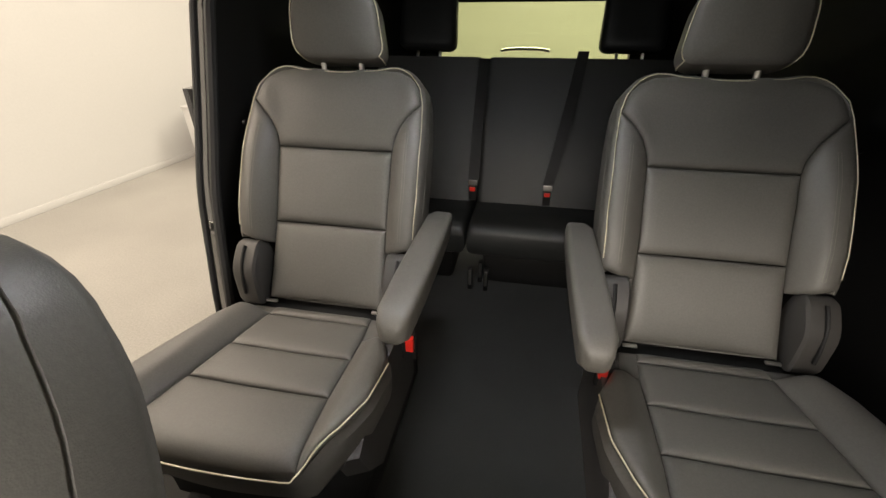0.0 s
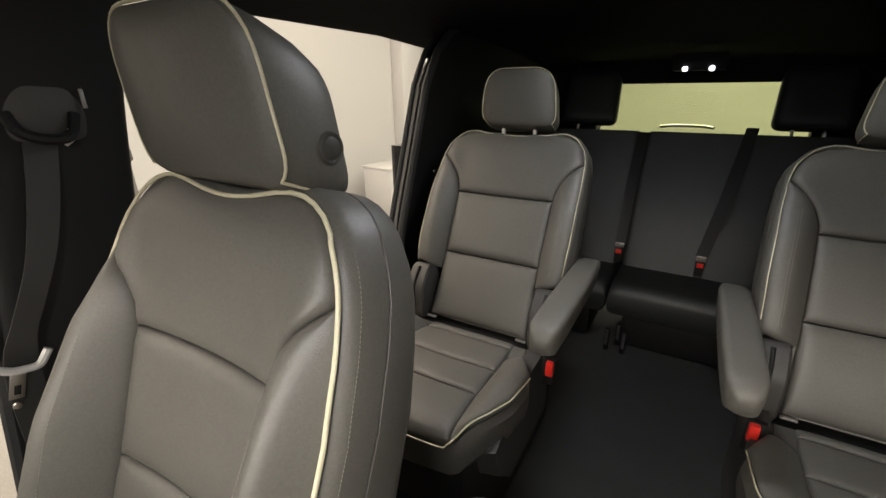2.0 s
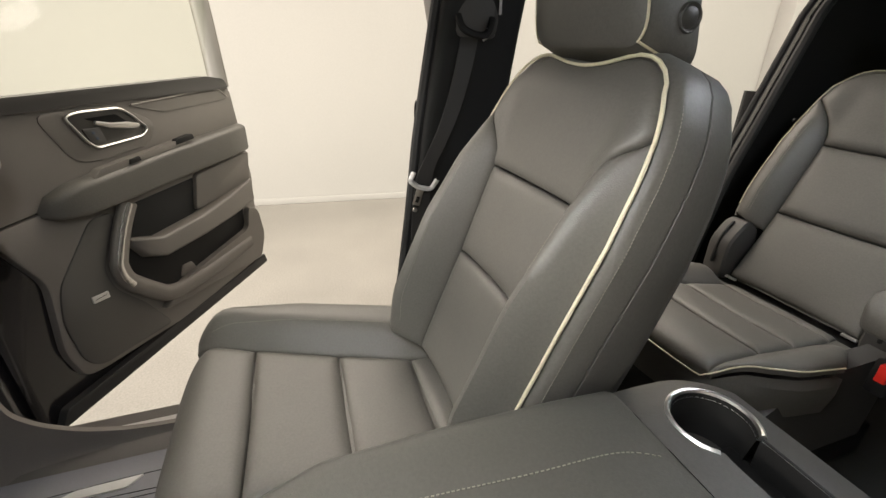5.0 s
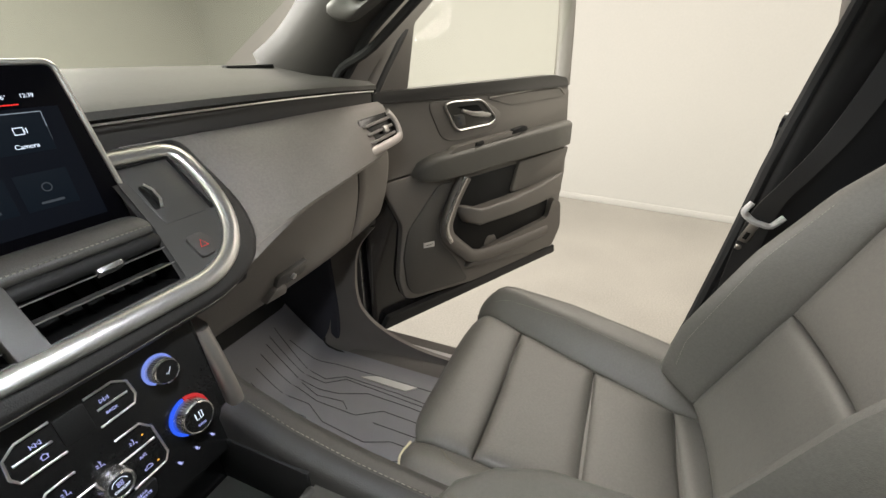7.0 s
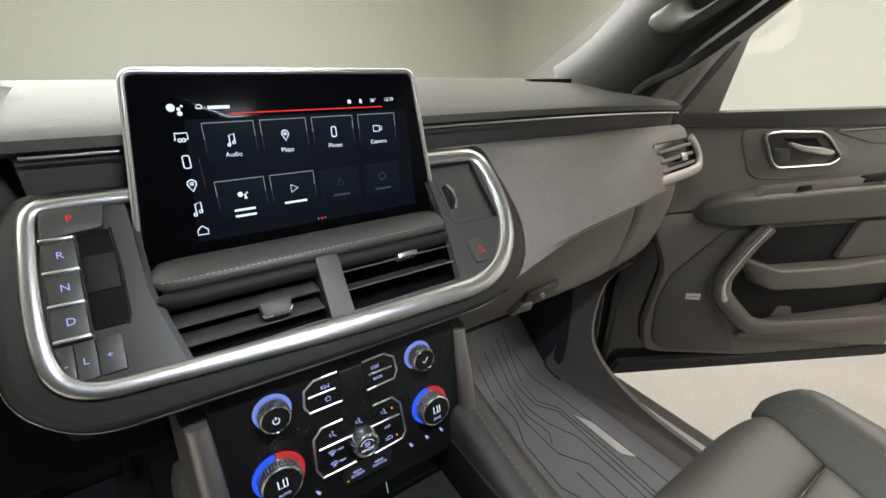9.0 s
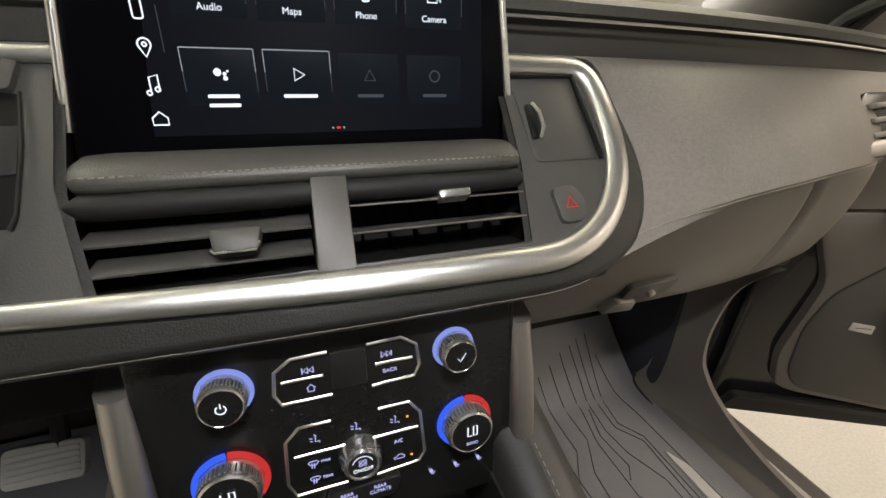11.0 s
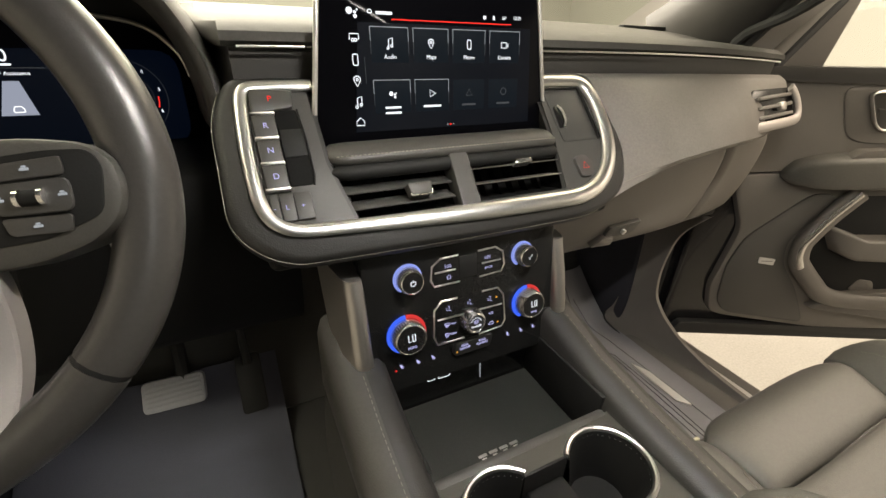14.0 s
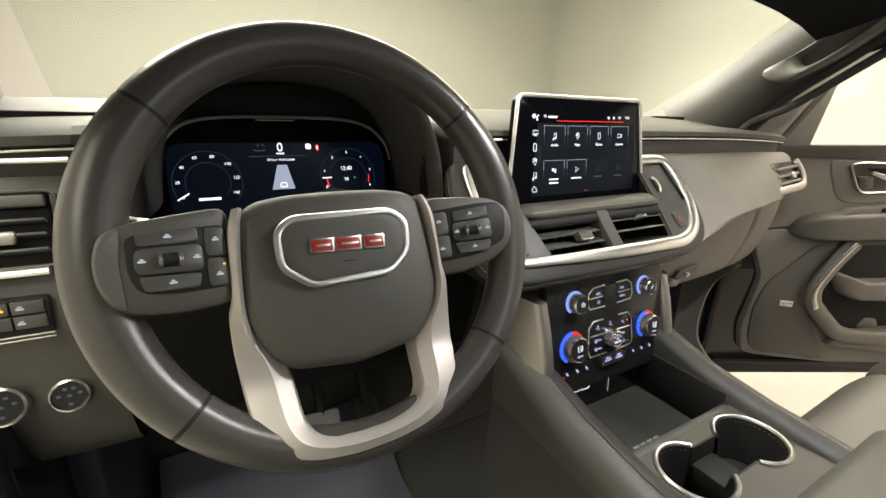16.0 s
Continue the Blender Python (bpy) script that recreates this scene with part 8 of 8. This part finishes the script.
part("stop_button", lathe([(0, 0), (0.006, 0), (0.005, 0.004), (0, 0.005)], plane_at((-0.797, 0.485, 1.125), (0, 1, 0), (0, 0, 1)), 12), SILVER, belt)
part("guide_cap", plate(round_outline([(-0.052, -0.045), (0.040, -0.050), (0.050, 0.0), (0.048, 0.045), (-0.040, 0.055), (-0.055, 0.02)], 0.016, 4), plane_at((-0.800, 0.640, 1.55), (0, 1, 0), (0, 0, 1)), 0.015, 0.006, dome=0.006), PLASTIC, belt, "black moulded belt guide")
part("guide_loop", tube(spline([(-0.795, 0.590, 1.545), (-0.780, 0.596, 1.520), (-0.776, 0.625, 1.508), (-0.780, 0.652, 1.512), (-0.795, 0.668, 1.54)], 5), 0.008, 8), BLACK, belt, "black belt loop")
part("guide_glint", tube(spline([(-0.782, 0.642, 1.498), (-0.778, 0.652, 1.508), (-0.782, 0.652, 1.520)], 4), 0.0035, 6), CHROME, belt)
part("guide_screw", box(-0.003, 0.003, -0.014, 0.014, 0, 0.003, 0.001, m=plane_at((-0.792, 0.684, 1.562), (0, 1, 0), (0, 0, 1))), SILVER, belt)
part("slide_track", box(-0.020, 0.016, -0.20, 0.05, -0.004, 0.004, 0.003, m=plane_at((-0.822, 0.600, 1.62), (0, 1, 0.28), (0, -0.28, 1))), PLASTIC, belt)
for x, y0 in ((0.10, 2.30), (-0.16, 2.28)):
    b3 = thing("seat_belt", (x, y0, 1.2), "black belt lying over the third-row seat", "seat belt")
    top = (0.22, 2.52, 1.40) if x > 0 else (-0.178, 2.50, 1.37)
    low = (0.13, 2.28, 0.90) if x > 0 else (-0.178, 2.24, 0.92)
    line = spline([top, tuple(lerp(a, b, 0.5) + (0.0 if k != 1 else -0.045) for k, (a, b) in enumerate(zip(top, low))), low], 6)
    part("webbing", loft([[p + Vector((a, b, 0)) for a, b in ((-0.022, -0.001), (0.022, -0.001), (0.022, 0.001), (-0.022, 0.001))] for p in line]), SEAL, b3)
    part("buckle", box(low[0] - 0.016, low[0] + 0.016, low[1] - 0.03, low[1] - 0.01, low[2] - 0.07, low[2] - 0.01, 0.004), BLACK, b3)
    part("red_button", box(low[0] - 0.012, low[0] + 0.012, low[1] - 0.033, low[1] - 0.028, low[2] - 0.03, low[2] - 0.012, 0.002), RED, b3, "red button")
    part("tongue", box(low[0] - 0.018, low[0] + 0.018, low[1] - 0.022, low[1] - 0.018, low[2] - 0.008, low[2] + 0.016, 0.002), SILVER, b3)
for x, y in ((-0.157, 2.06), (-0.09, 2.06), (-0.12, 2.12)):
    post = thing("floor_bracket", (x, y, FLOOR), "small steel seat bracket on the carpet", "bracket", "seat brackets")
    part("upright", box(x - 0.010, x + 0.010, y - 0.012, y + 0.012, FLOOR, FLOOR + 0.11, 0.004), BLACK, post)
    part("pin", tube([(x, y - 0.014, FLOOR + 0.03), (x, y - 0.014, FLOOR + 0.10)], 0.006, 8), SILVER, post)


# ---- the car's outside: fenders, quarters, bumpers and wheels ----
def arch(cy, cz, r, n=12):
    return [(cy + r * math.cos(t), cz + r * math.sin(t)) for t in (math.pi * k / n for k in range(n + 1))]


def side_panel(name, outline, sg, x=1.0, depth=0.05):
    P = plane_at((sg * x, 0, 0), (0, sg, 0), (0, 0, 1))
    pts = [(sg * y, z) for y, z in outline]
    return part(name, plate(pts, P, depth, 0.004), PAINT, car, "black painted body panel")


FENDER = [(-2.12, 0.16), (-2.18, 0.62), (-2.10, 1.10), (-1.9, 1.20), (-1.02, 1.33), (-0.60, 1.355), (-0.60, 0.12), (-0.92, 0.12)] + arch(-1.40, 0.30, 0.47)
QUARTER = [(1.72, 0.12), (1.72, 1.36), (3.22, 1.36), (3.36, 1.05), (3.38, 0.25), (3.05, 0.16), (2.97, 0.22)] + arch(2.48, 0.30, 0.47)
for sg in (-1, 1):
    side_panel("fender", FENDER, sg)
    side_panel("rear_quarter", QUARTER, sg)
    side_panel("rocker_panel", [(-0.60, 0.10), (-0.60, 0.40), (1.72, 0.40), (1.72, 0.10)], sg, 0.985)
side_panel("closed_rear_door", [(0.66, 0.40), (0.62, 1.36), (1.72, 1.36), (1.72, 0.40)], 1, 0.995)
part("front_bumper", loft([[Vector((x, y, z)) for x, y in ((-0.98, -2.08), (-0.85, -2.24), (0.0, -2.32), (0.85, -2.24), (0.98, -2.08), (0.85, -2.02), (-0.85, -2.02))] for z in (0.12, 0.45, 0.80, 1.16)]), PAINT, car, "black front end")
part("bonnet_top", loft([[Vector((x, y, z - 0.06 * (x / 0.97) ** 2)) for y, z in ((-1.02, 1.365), (-1.02, 1.33), (-2.12, 1.14), (-2.12, 1.19), (-1.5, 1.31))] for x in (-0.97, -0.6, 0.0, 0.6, 0.97)]), PAINT, car)
part("rear_bumper", box(-0.98, 0.98, 3.24, 3.42, 0.16, 0.62, 0.05, 3), PAINT, car)
part("tailgate", box(-0.95, 0.95, 3.245, 3.30, 0.62, 1.18, 0.02), PAINT, car)
for x in (-0.88, 0.88):
    for y in (-1.40, 2.48):
        P = plane_at((x, y, 0.30), (0, 1 if x > 0 else -1, 0), (0, 0, 1))
        wl = part("wheel", lathe([(0.05, 0.055), (0.10, 0.07), (0.24, 0.085), (0.265, 0.11), (0.275, 0.11), (0.275, -0.10), (0.10, -0.08)], P, 32), SILVER, car, "silver wheel rim")
        part("tyre", lathe([(0.272, 0.105), (0.30, 0.125), (0.37, 0.13), (0.398, 0.105), (0.402, 0.0), (0.398, -0.105), (0.37, -0.13), (0.30, -0.125), (0.272, -0.105)], P, 40), SEAL, wl, "black rubber tyre")
